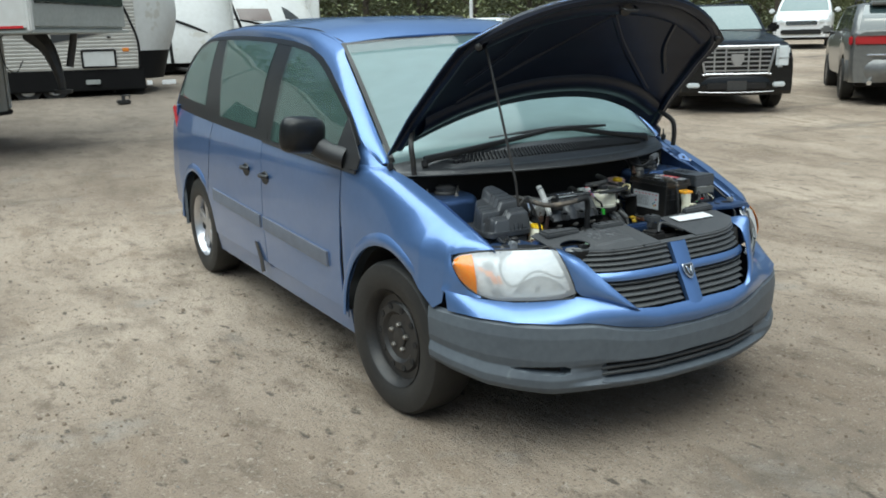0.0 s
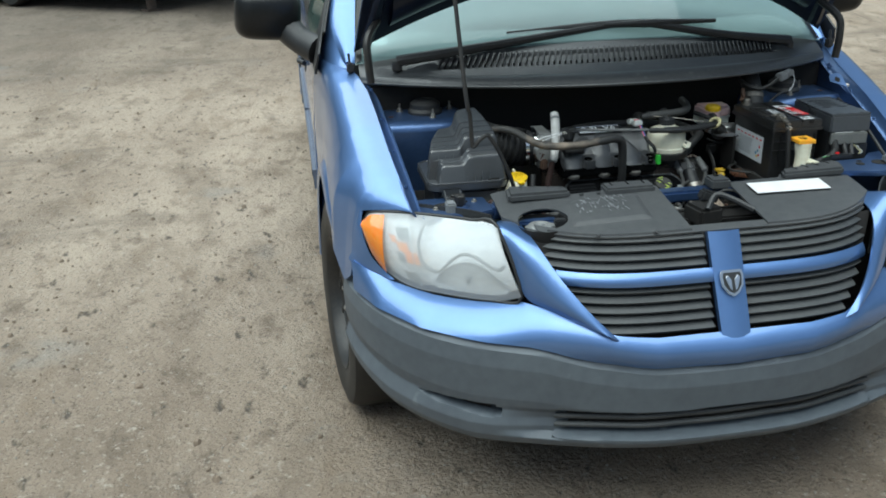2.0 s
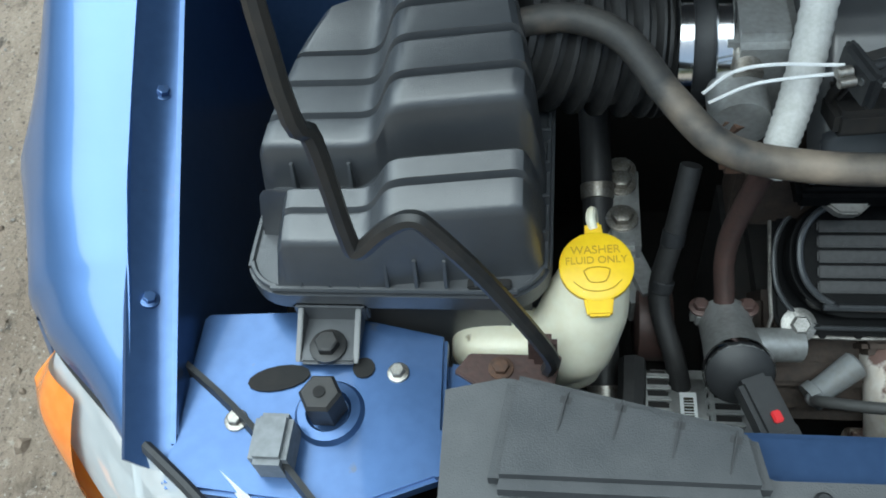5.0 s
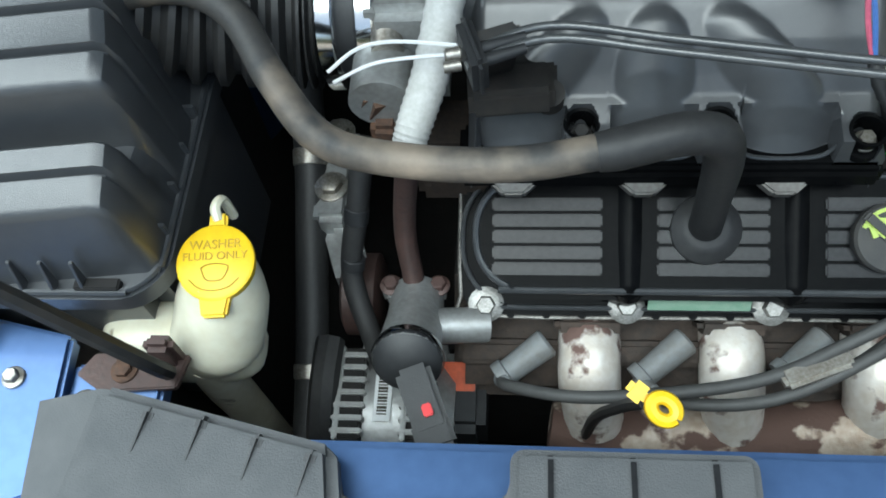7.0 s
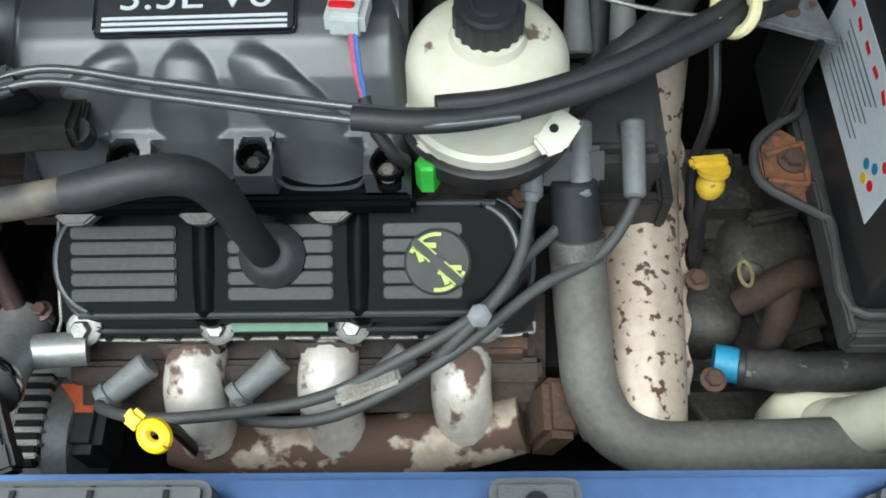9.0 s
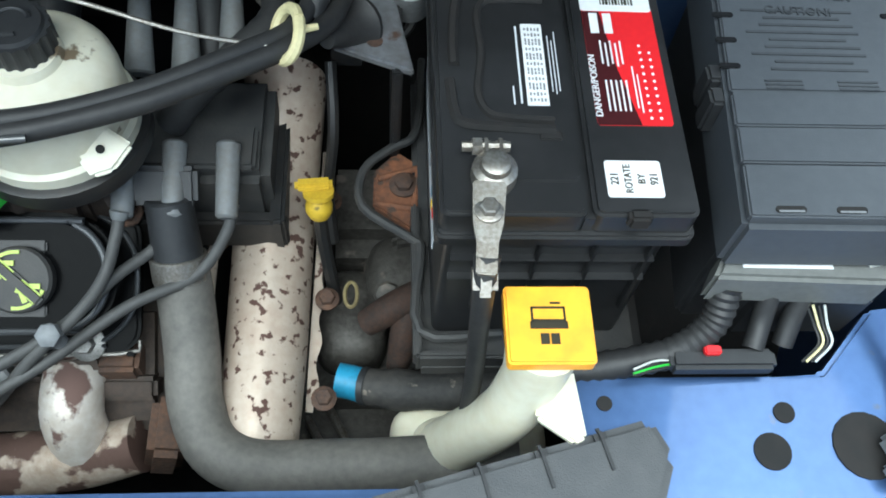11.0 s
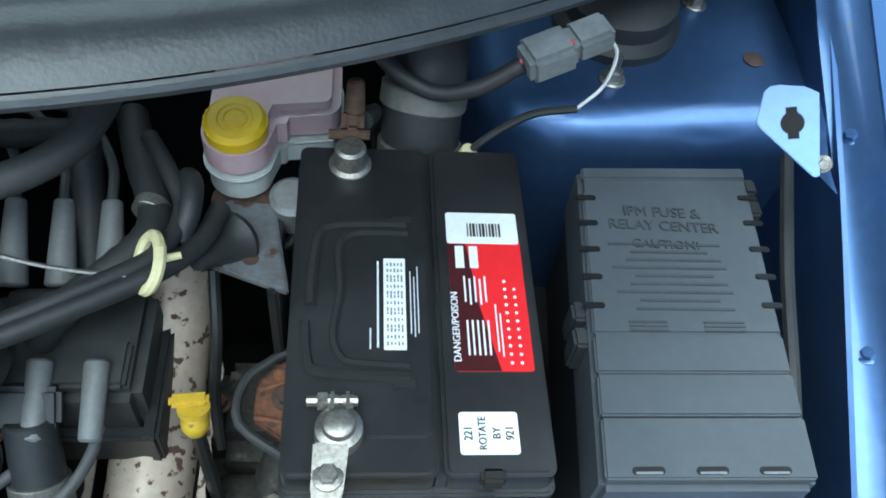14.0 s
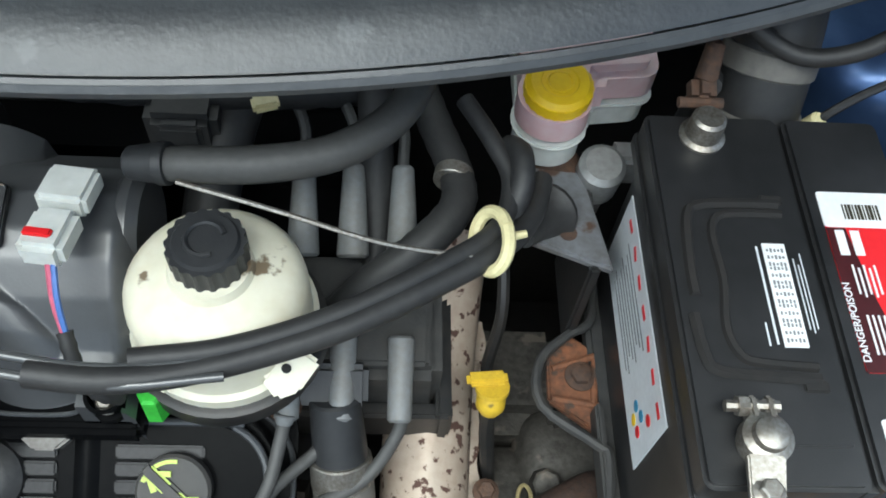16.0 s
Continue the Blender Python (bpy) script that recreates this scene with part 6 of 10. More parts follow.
part("plate_rim", tube([PL @ Vector((x, y, 0.0008)) for x, y in rrect(-0.067, -0.018, 0.067, 0.021, 0.004) + rrect(-0.067, -0.018, 0.067, 0.021, 0.004)[:1]], 0.0009, 6, 1), CHROME, plate)
part("plate_stripe", bars([(0, -0.015 + 0.0042 * k, 0.124, 0.0022) for k in range(3)], PL @ Matrix.Translation((0, 0, 0.0003))), SILVER_LABEL, plate)
part("plate_lettering", lettering("3.3L V6", 0.027, PL @ Matrix.Translation((0, 0.008, 0.0006)) @ Matrix.Diagonal((1.25, 1, 1, 1))), SILVER_LABEL, plate)
part("cam_sensor", join(box(-0.215, 0.705, 0.872, 0.055, 0.035, 0.02, 0.004, (-15, 0, 5)), rod((-0.19, 0.705, 0.86), (-0.19, 0.702, 0.872), 0.010, n=16)), STEEL_BLACK, engine)

pcv = thing("breather_hose", (-0.3, 0.64, 0.9), "black breather hose coated with tan dust", "engine hose")
part("hose_run", tube([(-0.485, 0.722, 0.928), (-0.45, 0.735, 0.935), (-0.415, 0.736, 0.935), (-0.383, 0.718, 0.93), (-0.355, 0.676, 0.918), (-0.323, 0.64, 0.908), (-0.277, 0.627, 0.905), (-0.213, 0.622, 0.907), (-0.152, 0.629, 0.912)], 0.0105, 14, 6), DUST_HOSE, pcv)
part("elbow", tube([(-0.165, 0.627, 0.911), (-0.152, 0.629, 0.912), (-0.118, 0.637, 0.914), (-0.096, 0.643, 0.903), (-0.087, 0.649, 0.872), (-0.083, 0.655, 0.82), (-0.080, 0.661, 0.775)], [0.0112, 0.0122, 0.0124, 0.0126, 0.0122, 0.0115, 0.0118], 16, 6), RUBBER, pcv, "smooth black rubber elbow")
part("duct_spigot", rod((-0.50, 0.716, 0.926), (-0.478, 0.725, 0.929), 0.0125, n=16, bev=0.002), AIRBOX, pcv)

# ---- ignition ----
LEAD = material("dusty grey ignition lead", (0.065, 0.065, 0.064), 0.6, 0.0, (0.05, 0.05, 0.049), 22.0, bump=0.15, bscale=250)
for a, b in (((-0.226, 0.588, 0.663), (-0.188, 0.614, 0.676)), ((-0.119, 0.588, 0.663), (-0.081, 0.618, 0.676)), ((-0.012, 0.592, 0.668), (0.022, 0.62, 0.68))):
    ob = single("spark_plug_boot", join(rod(a, b, 0.010, 0.012, 14, 0.002), lathe([(0.0125, 0), (0.0125, 0.008), (0.010, 0.009)], a, b, 18)), BOOT, "grey spark plug boot on the head", "plug boot", "spark plug boots")
WIRES = [[(-0.226, 0.588, 0.663), (-0.215, 0.573, 0.685), (-0.157, 0.555, 0.715), (-0.051, 0.566, 0.72), (0.013, 0.589, 0.735), (0.079, 0.622, 0.755), (0.112, 0.664, 0.755), (0.14, 0.692, 0.755), (0.155, 0.71, 0.775)],
         [(-0.119, 0.588, 0.663), (-0.10, 0.562, 0.69), (-0.029, 0.558, 0.712), (0.056, 0.596, 0.735), (0.122, 0.645, 0.745), (0.17, 0.672, 0.745), (0.194, 0.70, 0.765), (0.197, 0.715, 0.78)],
         [(-0.012, 0.592, 0.668), (0.02, 0.583, 0.70), (0.06, 0.603, 0.745), (0.092, 0.632, 0.76), (0.108, 0.66, 0.765), (0.115, 0.69, 0.775), (0.118, 0.705, 0.785)]]
for w in WIRES:
    lead = thing("ignition_lead", w[0], "grey-black ignition lead draped across the engine", "ignition lead", "ignition leads")
    part("lead_run", tube(w, 0.0047, 10, 6), LEAD, lead)
    a, b = Vector(w[0]), Vector(w[1])
    part("crimp_sleeve", rod(a.lerp(b, 0.1), a.lerp(b, 0.55), 0.0062, 0.0055, 12, 0.001), BOOT, lead)
    a, b = Vector(w[-1]), Vector(w[-2])
    part("crimp_sleeve", rod(a, a.lerp(b, 0.4), 0.0075, 0.0058, 12, 0.001), BOOT, lead)
single("lead_separator", join(box(-0.005, 0.575, 0.727, 0.05, 0.016, 0.010, 0.003, (0, -6, 20))), STEEL, "small clip holding two ignition leads", "lead clip")
coil = thing("coil_pack", (0.165, 0.79, 0.70), "dusty black ignition coil pack with six leads", "coil pack")
part("coil_body", join(box(0.165, 0.785, 0.745, 0.12, 0.10, 0.08, 0.008), box(0.165, 0.76, 0.788, 0.10, 0.04, 0.01, 0.003)), BLACK_DUSTY, coil)
part("coil_frame", join(box(0.228, 0.785, 0.72, 0.012, 0.13, 0.05, 0.003), box(0.165, 0.728, 0.72, 0.14, 0.012, 0.04, 0.003)), STEEL_BLACK, coil)
for x in (0.118, 0.155, 0.195):
    part("lead_boot", rod((x, 0.758, 0.80), (x, 0.703, 0.778), 0.0095, 0.0085, 14, 0.002), BOOT, coil, "grey rubber lead boot")
for x in (0.122, 0.158, 0.194):
    bt = part("lead_boot", rod((x, 0.818, 0.805), (x - 0.001, 0.878, 0.838), 0.012, 0.008, 14, 0.002), BOOT, coil, "grey rubber lead boot")
    part("rear_lead", tube([(x - 0.001, 0.876, 0.838), (x - 0.003, 0.905, 0.855), (x - 0.03, 0.94, 0.87), (x - 0.08, 0.965, 0.86)], 0.0042, 8, 5), LEAD, coil)

# ---- exhaust ----
mani = part("exhaust_manifold", join(tube([(-0.185, 0.572, 0.598), (-0.14, 0.568, 0.595), (-0.02, 0.566, 0.60), (0.06, 0.57, 0.61), (0.115, 0.577, 0.625)], [0.02, 0.025, 0.027, 0.027, 0.024], 18, 5)), MANIFOLD_EX, engine, "scorched cast exhaust manifold")
for x in (-0.155, -0.045, 0.064):
    part("exhaust_runner", tube([(x, 0.645, 0.64), (x, 0.62, 0.66), (x, 0.592, 0.650), (x + 0.006, 0.572, 0.61)], [0.022, 0.025, 0.025, 0.024], 16, 5), RUNNER, mani)
    part("port_flange", box(x, 0.638, 0.662, 0.056, 0.014, 0.05, 0.005, (30, 0, 0)), GRIME, mani)
part("pipe_flange", join(box(0.137, 0.58, 0.635, 0.03, 0.05, 0.06, 0.006, (0, 15, 0)), box(0.10, 0.635, 0.665, 0.035, 0.03, 0.03, 0.004)), RUST, mani)
part("dip_tube", tube([(-0.132, 0.522, 0.80), (-0.14, 0.54, 0.74), (-0.155, 0.555, 0.66), (-0.16, 0.56, 0.52)], 0.0045, 8, 4), STEEL_BLACK, engine)
shield_o = thing("exhaust_heat_shield", (0.215, 0.70, 0.55), "cream exhaust heat shield mottled with rust spots", "heat shield")


def hs_at(u, v):
    p = line_at(spline([(0.228, 0.865, 0.745), (0.222, 0.80, 0.70), (0.218, 0.73, 0.675), (0.216, 0.65, 0.66), (0.213, 0.59, 0.65), (0.211, 0.562, 0.642), (0.210, 0.550, 0.632)], 6), u)
    a = math.pi * (v * 1.3 - 0.15)
    r = 0.036 * (1 - 0.08 * u) * math.sqrt(1 - 0.85 * max(0.0, (u - 0.80) / 0.20) ** 2)
    w = r * math.cos(a) * 1.0
    crease = 0.0022 * math.exp(-((v - 0.5) / 0.04) ** 2)
    return p + Vector((-w, 0, r * 0.95 * math.sin(a) + crease))


part("shell", sheet(hs_at, 60, 22, 0.002), EXHAUST, shield_o)
for s, x in ((-1, 0.174), (1, 0.258)):
    part("side_flange", sheet(lambda u, v: Vector((x + s * ((0.006 + 0.004 * math.sin(19 * u) ** 2) * v + 0.001) - 0.010 * u, 0.83 - 0.23 * u, 0.688 - 0.055 * u - 0.002 * v)), 40, 2, 0.002), EXHAUST, shield_o)
for y in (0.79, 0.69, 0.60):
    part("shield_bolt", bolt((0.266, y, 0.665), 0.007, 0.008), RUST, shield_o)
    part("shield_bolt", bolt((0.167, y - 0.04, 0.66), 0.007, 0.008), RUST, shield_o)

def hose_thing(name, label, category, run, mat, fittings):
    """A hose or lead with the clamps or tape bands on it."""
    ob = thing(name, run[0], label, category)
    part("run", run[1], mat, ob)
    for nm, p0, p1, r, m in fittings:
        part(nm, rod(p0, p1, r, n=18, bev=0.0008), m, ob)
    return ob


# ---- coolant hose, thermostat, alternator ----
hose = thing("radiator_hose", (0.2, 0.56, 0.6), "greyed rubber upper radiator hose with a clamp", "radiator hose")
part("hose_run", tube([(0.155, 0.688, 0.742), (0.158, 0.665, 0.715), (0.162, 0.63, 0.69), (0.166, 0.593, 0.675), (0.182, 0.56, 0.668), (0.215, 0.544, 0.667), (0.27, 0.543, 0.668), (0.34, 0.544, 0.67), (0.42, 0.548, 0.675)], 0.0222, 18, 6), RUBBER_GREY, hose)
part("hose_clamp", rod((0.1545, 0.690, 0.745), (0.156, 0.677, 0.729), 0.0222, n=24, bev=0.001), STEEL, hose)
part("water_neck", rod((0.150, 0.72, 0.78), (0.155, 0.688, 0.742), 0.018, 0.0195, 18, 0.002), BLACK, hose)
part("neck_flange", box(0.148, 0.728, 0.785, 0.05, 0.03, 0.014, 0.004, (40, 0, 0)), BLACK, hose)
tst = thing("thermostat_housing", (-0.29, 0.6, 0.66), "cast aluminium housing with a black plugged connector", "thermostat housing")
part("casting", join(tube([(-0.292, 0.648, 0.688), (-0.291, 0.62, 0.70), (-0.291, 0.592, 0.715), (-0.291, 0.578, 0.722)], [0.021, 0.022, 0.024, 0.026], 18, 4), box(-0.294, 0.648, 0.692, 0.05, 0.014, 0.02, 0.004), rod((-0.28, 0.615, 0.70), (-0.235, 0.622, 0.69), 0.014, n=14)), ALU, tst)
part("dome", lathe([(0.026, 0), (0.0255, 0.005), (0.018, 0.011), (0.001, 0.013)], (-0.291, 0.580, 0.721), (-0.291, 0.50, 0.775), 24), BLACK, tst)
part("dome_ring", lathe([(0.0268, -0.004), (0.0275, 0.0), (0.0268, 0.003)], (-0.291, 0.580, 0.721), (-0.291, 0.50, 0.775), 28, caps=False), CHROME, tst)
part("plug", join(box(-0.277, 0.545, 0.727, 0.026, 0.05, 0.022, 0.004, (10, 0, 22)), box(-0.268, 0.522, 0.721, 0.028, 0.022, 0.024, 0.003, (10, 0, 22))), BLACK, tst)
part("red_lock", box(-0.272, 0.535, 0.738, 0.007, 0.009, 0.004, 0.001, (10, 0, 22)), RED, tst)
part("flange_bolt", bolt((-0.312, 0.65, 0.70), 0.006, 0.008), BROWN_PIPE, tst)
part("flange_bolt", bolt((-0.274, 0.65, 0.70), 0.006, 0.008), BROWN_PIPE, tst)
single("coolant_pipe", tube([(-0.281, 0.672, 0.86), (-0.287, 0.676, 0.82), (-0.2945, 0.676, 0.77), (-0.2965, 0.668, 0.74), (-0.294, 0.656, 0.715), (-0.293, 0.648, 0.695)], 0.0085, 12, 6), BROWN_PIPE, "brown coated steel coolant pipe", "coolant pipe")
hose_thing("wire_loom", "pale grey braided wire loom", "wire loom", ((-0.245, 0.79, 0.955), tube([(-0.245, 0.79, 0.955), (-0.249, 0.768, 0.94), (-0.262, 0.715, 0.895), (-0.277, 0.676, 0.868), (-0.283, 0.664, 0.852)], [0.012, 0.013, 0.013, 0.012, 0.010], 16, 17, 0.07, 1)), WHITE_LOOM, [("tape_band", (-0.2475, 0.776, 0.9465), (-0.2485, 0.770, 0.9415), 0.0138, GREY_PLASTIC)])
single("tie_wire", join(tube([(-0.33, 0.702, 0.895), (-0.31, 0.712, 0.905), (-0.285, 0.71, 0.913), (-0.245, 0.695, 0.925)], 0.0013, 6, 5), tube([(-0.326, 0.696, 0.892), (-0.30, 0.699, 0.905), (-0.272, 0.696, 0.914), (-0.243, 0.688, 0.925)], 0.0013, 6, 5)), WHITE_PAPER, "two thin white throttle wires", "wire")
alt = thing("alternator", (-0.31, 0.57, 0.5), "aluminium alternator with cooling slots and barcode label", "alternator")
part("casing", join(lathe([(0.05, 0), (0.062, 0.012), (0.062, 0.08), (0.05, 0.095)], (-0.358, 0.575, 0.585), (1, 0.575, 0.585), 32), box(-0.31, 0.61, 0.60, 0.09, 0.05, 0.05, 0.008)), ALU, alt)
for x, w in ((-0.347, 0.022), (-0.291, 0.026)):
    part("vent_cavity", box(x, 0.578, 0.6445, w, 0.078, 0.012, 0.002), VOID, alt)
    for k in range(7):
        part("cooling_fin", box(x, 0.546 + 0.0107 * k, 0.6475, w + 0.004, 0.0045, 0.012, 0.0012), ALU, alt)
    part("fin_bar", box(x - 0.4 * w, 0.578, 0.648, 0.004, 0.08, 0.012, 0.0012), ALU, alt)
lab = part("barcode_label", box(-0.320, 0.576, 0.6485, 0.014, 0.042, 0.001, 0.0003), WHITE_PAPER, alt)
part("barcode", bars([(0, -0.015 + 0.0027 * k, 0.008, 0.0010 + 0.0006 * (k % 3)) for k in range(12)], pose(-0.320, 0.576, 0.6495)), PRINT, lab)
part("rear_cap", join(box(-0.256, 0.585, 0.60, 0.036, 0.06, 0.06, 0.008)), BLACK, alt)
part("warning_label", box(-0.262, 0.600, 0.6315, 0.03, 0.026, 0.001, 0.0003, (10, 0, 0)), material("orange red sticker", (0.6, 0.1, 0.03), 0.5), alt, "orange warning sticker")
br = thing("engine_bracket", (-0.373, 0.75, 0.6), "grey cast bracket with two hex bolts", "engine bracket")
part("bracket_plate", join(box(-0.372, 0.765, 0.67, 0.032, 0.10, 0.05, 0.006), box(-0.36, 0.70, 0.655, 0.03, 0.07, 0.05, 0.01, (0, 0, 20))), ALU, br)
for y, z in ((0.789, 0.695), (0.747, 0.695), (0.805, 0.695)):
    part("bracket_bolt", bolt((-0.373, y, z), 0.010, 0.010), STEEL, br)
single("drive_belt", tube([(-0.366, 0.62, 0.66), (-0.368, 0.58, 0.655), (-0.372, 0.54, 0.62), (-0.374, 0.52, 0.55)], 0.012, 8, 4), RUBBER, "black ribbed drive belt beside the alternator", "drive belt")
single("idler_pulley", lathe([(0.03, 0), (0.036, 0.003), (0.036, 0.03), (0.03, 0.033)], (-0.362, 0.672, 0.64), (1, 0.672, 0.64), 26), BROWN_PIPE, "brown idler pulley by the drive belt", "pulley")
hose_thing("heater_hose", "black rubber hose running down the engine side", "engine hose", ((-0.40, 0.86, 0.76), tube([(-0.40, 0.86, 0.76), (-0.395, 0.78, 0.70), (-0.392, 0.70, 0.66), (-0.388, 0.60, 0.62), (-0.385, 0.52, 0.60), (-0.38, 0.46, 0.58)], 0.0145, 14, 5)), RUBBER, [("hose_clamp", (-0.3952, 0.783, 0.702), (-0.3945, 0.770, 0.695), 0.0155, STEEL), ("hose_clamp", (-0.3885, 0.612, 0.626), (-0.388, 0.600, 0.621), 0.0155, STEEL)])
hose_thing("sensor_lead", "taped black sensor lead beside the engine", "sensor lead", ((-0.325, 0.72, 0.80), tube([(-0.325, 0.72, 0.80), (-0.335, 0.69, 0.75), (-0.345, 0.66, 0.70), (-0.33, 0.62, 0.66), (-0.32, 0.60, 0.62)], 0.009, 10, 5)), RUBBER, [("tape_band", (-0.335, 0.691, 0.752), (-0.337, 0.684, 0.741), 0.0098, BLACK), ("tape_band", (-0.342, 0.668, 0.714), (-0.344, 0.663, 0.705), 0.0098, BLACK)])

# ---- washer tank ----
wash = thing("washer_bottle", (-0.43, 0.58, 0.6), "white washer bottle with a yellow filler cap", "washer bottle")
part("tank", join(pillow(-0.452, 0.582, 0.742, 0.058, 0.026, 0.036, 0.62), tube([(-0.435, 0.572, 0.735), (-0.42, 0.578, 0.765), (-0.408, 0.59, 0.80), (-0.402, 0.597, 0.829)], [0.018, 0.033, 0.031, 0.0235], 20, 5), tube([(-0.47, 0.61, 0.32), (-0.46, 0.595, 0.55), (-0.445, 0.578, 0.68), (-0.435, 0.572, 0.74)], 0.018, 14, 4)), IVORY, wash)
WN = Matrix.Translation((-0.402, 0.597, 0.831)) @ pose(0, 0, 0, 12, 0, 4) @ Matrix.Diagonal((0.81, 0.81, 0.9, 1))
cp = part("filler_cap", join(move(lathe([(0.0305, 0), (0.0315, 0.003), (0.0315, 0.008), (0.029, 0.0095), (0.001, 0.0095)], (0, 0, 0), (0, 0, 1), 32), WN), prism([(-0.013, -0.026), (0.013, -0.026), (0.010, -0.044), (-0.010, -0.044)], 0.0, 0.008, 0.002, WN), prism([(-0.008, 0.027), (0.008, 0.027), (0.007, 0.042), (-0.007, 0.042)], 0.001, 0.007, 0.002, WN)), YELLOW, wash, "yellow washer filler cap")
part("cap_lettering", join(lettering("WASHER", 0.0105, WN @ Matrix.Translation((0, 0.014, 0.0098))), lettering("FLUID ONLY", 0.0093, WN @ Matrix.Translation((0, 0.0045, 0.0098)))), OCHRE, cp)
part("cap_symbol", move(join(tube([(-0.011, -0.005, 0), (-0.0075, -0.0025, 0), (0, -0.0015, 0), (0.0075, -0.0025, 0), (0.011, -0.005, 0), (0.007, -0.014, 0), (0, -0.0155, 0), (-0.007, -0.014, 0), (-0.011, -0.005, 0)], 0.0006, 6, 3), tube([(-0.02, -0.014, 0), (-0.012, -0.021, 0), (0, -0.0235, 0), (0.012, -0.021, 0), (0.02, -0.014, 0)], 0.0005, 6, 3)), WN @ Matrix.Translation((0, 0, 0.0098))), OCHRE, cp)
part("cap_tether", tube([WN @ Vector((0, 0.036, 0.005)), WN @ Vector((-0.002, 0.046, 0.008)), WN @ Vector((0.001, 0.055, 0.002)), WN @ Vector((0.003, 0.05, -0.02))], 0.0035, 8, 4), IVORY, cp)

# ---- dipsticks ----
d1 = thing("oil_dipstick", (-0.13, 0.52, 0.80), "yellow engine oil dipstick handle", "dipstick")
part("handle", join(move(box(0, 0, 0, 0.014, 0.012, 0.009, 0.003), pose(-0.138, 0.523, 0.815, 20, 10, -38)), move(tube([(0.0078 * math.cos(radians(a)), 0.0062 * math.sin(radians(a)), 0) for a in range(0, 361, 30)], 0.0043, 8, 3), pose(-0.124, 0.512, 0.817, 20, 10, -38))), YELLOW, d1)
d2 = thing("transmission_dipstick", (0.258, 0.738, 0.74), "grimy yellow cap on a thin dipstick tube", "dipstick")
part("handle", join(move(lathe([(0.008, 0), (0.011, 0.006), (0.011, 0.012), (0.008, 0.018), (0.0125, 0.022), (0.0125, 0.026)], (0, 0, 0), (0, 0, 1), 18), pose(0.262, 0.728, 0.742, -20, 0, 0)), move(box(0, 0, 0, 0.03, 0.012, 0.008, 0.003), pose(0.258, 0.742, 0.767, -10, 0, 5))), YELLOW_DIRTY, d2)
part("tube", tube([(0.262, 0.73, 0.745), (0.264, 0.725, 0.70), (0.275, 0.70, 0.60), (0.285, 0.68, 0.48)], 0.006, 8, 4), STEEL_BLACK, d2)

# ---- power steering reservoir ----
PS_TANK = material("ivory reservoir plastic with oily stains", (0.70, 0.68, 0.56), 0.4, 0.0, (0.63, 0.60, 0.47), 14.0, bump=0.08, spots=(0.17, 0.13, 0.085), spot_scale=34, spot_size=0.645, spot_soft=0.03, sss=0.1)
ps = thing("power_steering_reservoir", (0.083, 0.742, 0.80), "yellowed white power steering reservoir with black cap", "fluid reservoir")
part("tank", join(lathe([(0.052, 0), (0.0585, 0.004), (0.059, 0.014), (0.0555, 0.017), (0.0548, 0.046), (0.0535, 0.054), (0.049, 0.0615), (0.043, 0.066), (0.034, 0.069), (0.0255, 0.071), (0.0235, 0.077)], (0.083, 0.744, 0.838), (0.083, 0.75, 2), 40), prism([(-0.012, 0.016), (0.012, 0.018), (0.013, -0.004), (0.005, -0.016), (-0.010, -0.012)], -0.004, 0.004, 0.0025, pose(0.126, 0.701, 0.862, 20, 24, -30)), prism([(-0.010, 0.012), (0.012, 0.012), (0.004, -0.010), (-0.004, -0.010)], -0.004, 0.004, 0.002, pose(0.048, 0.704, 0.842, 20, -20, 30))), PS_TANK, ps)
part("ear_hole", rod((0.1255, 0.7030, 0.8655), (0.1265, 0.7010, 0.8685), 0.003, n=10), VOID, ps)
pr = [0.0215 + (0.0014 if k % 4 < 2 else 0) for k in range(72)]
capb = prism([(pr[k] * math.cos(6.28318 * k / 72), pr[k] * math.sin(6.28318 * k / 72)) for k in range(72)], 0, 0.019, 0, pose(0.083, 0.748, 0.913))
part("cap", join(capb, lathe([(0.0195, 0.019), (0.018, 0.0215), (0.001, 0.022)], (0.083, 0.748, 0.913), (0.083, 0.748, 2), 32), tube([(0.083 + 0.011 * math.cos(radians(a)), 0.748 + 0.011 * math.sin(radians(a)), 0.9355) for a in range(20, 300, 25)], 0.0016, 6, 3)), BLACK, ps, "black scalloped screw cap")
part("bracket", join(lathe([(0.062, 0), (0.064, 0.004), (0.064, 0.018), (0.06, 0.02)], (0.083, 0.744, 0.822), (0.083, 0.744, 2), 36), box(0.083, 0.76, 0.79, 0.08, 0.05, 0.07, 0.008)), STEEL_BLACK, ps)
single("green_clip", rod((0.0415, 0.694, 0.812), (0.0415, 0.696, 0.840), 0.0085, n=6, bev=0.002), GREEN, "bright green plastic fuel line clip", "pipe clip")
single("fuel_fitting", join(rod((0.043, 0.713, 0.775), (0.043, 0.716, 0.793), 0.008, n=12, bev=0.002), box(0.10, 0.735, 0.765, 0.05, 0.03, 0.04, 0.006), rod((0.112, 0.72, 0.775), (0.112, 0.715, 0.785), 0.007, n=6)), GRIME, "small metal fuel fitting behind the valve cover", "pipe fitting")
cn = thing("sensor_connector", (-0.005, 0.76, 0.9), "off-white connector with red lock and taped wires", "wire connector")
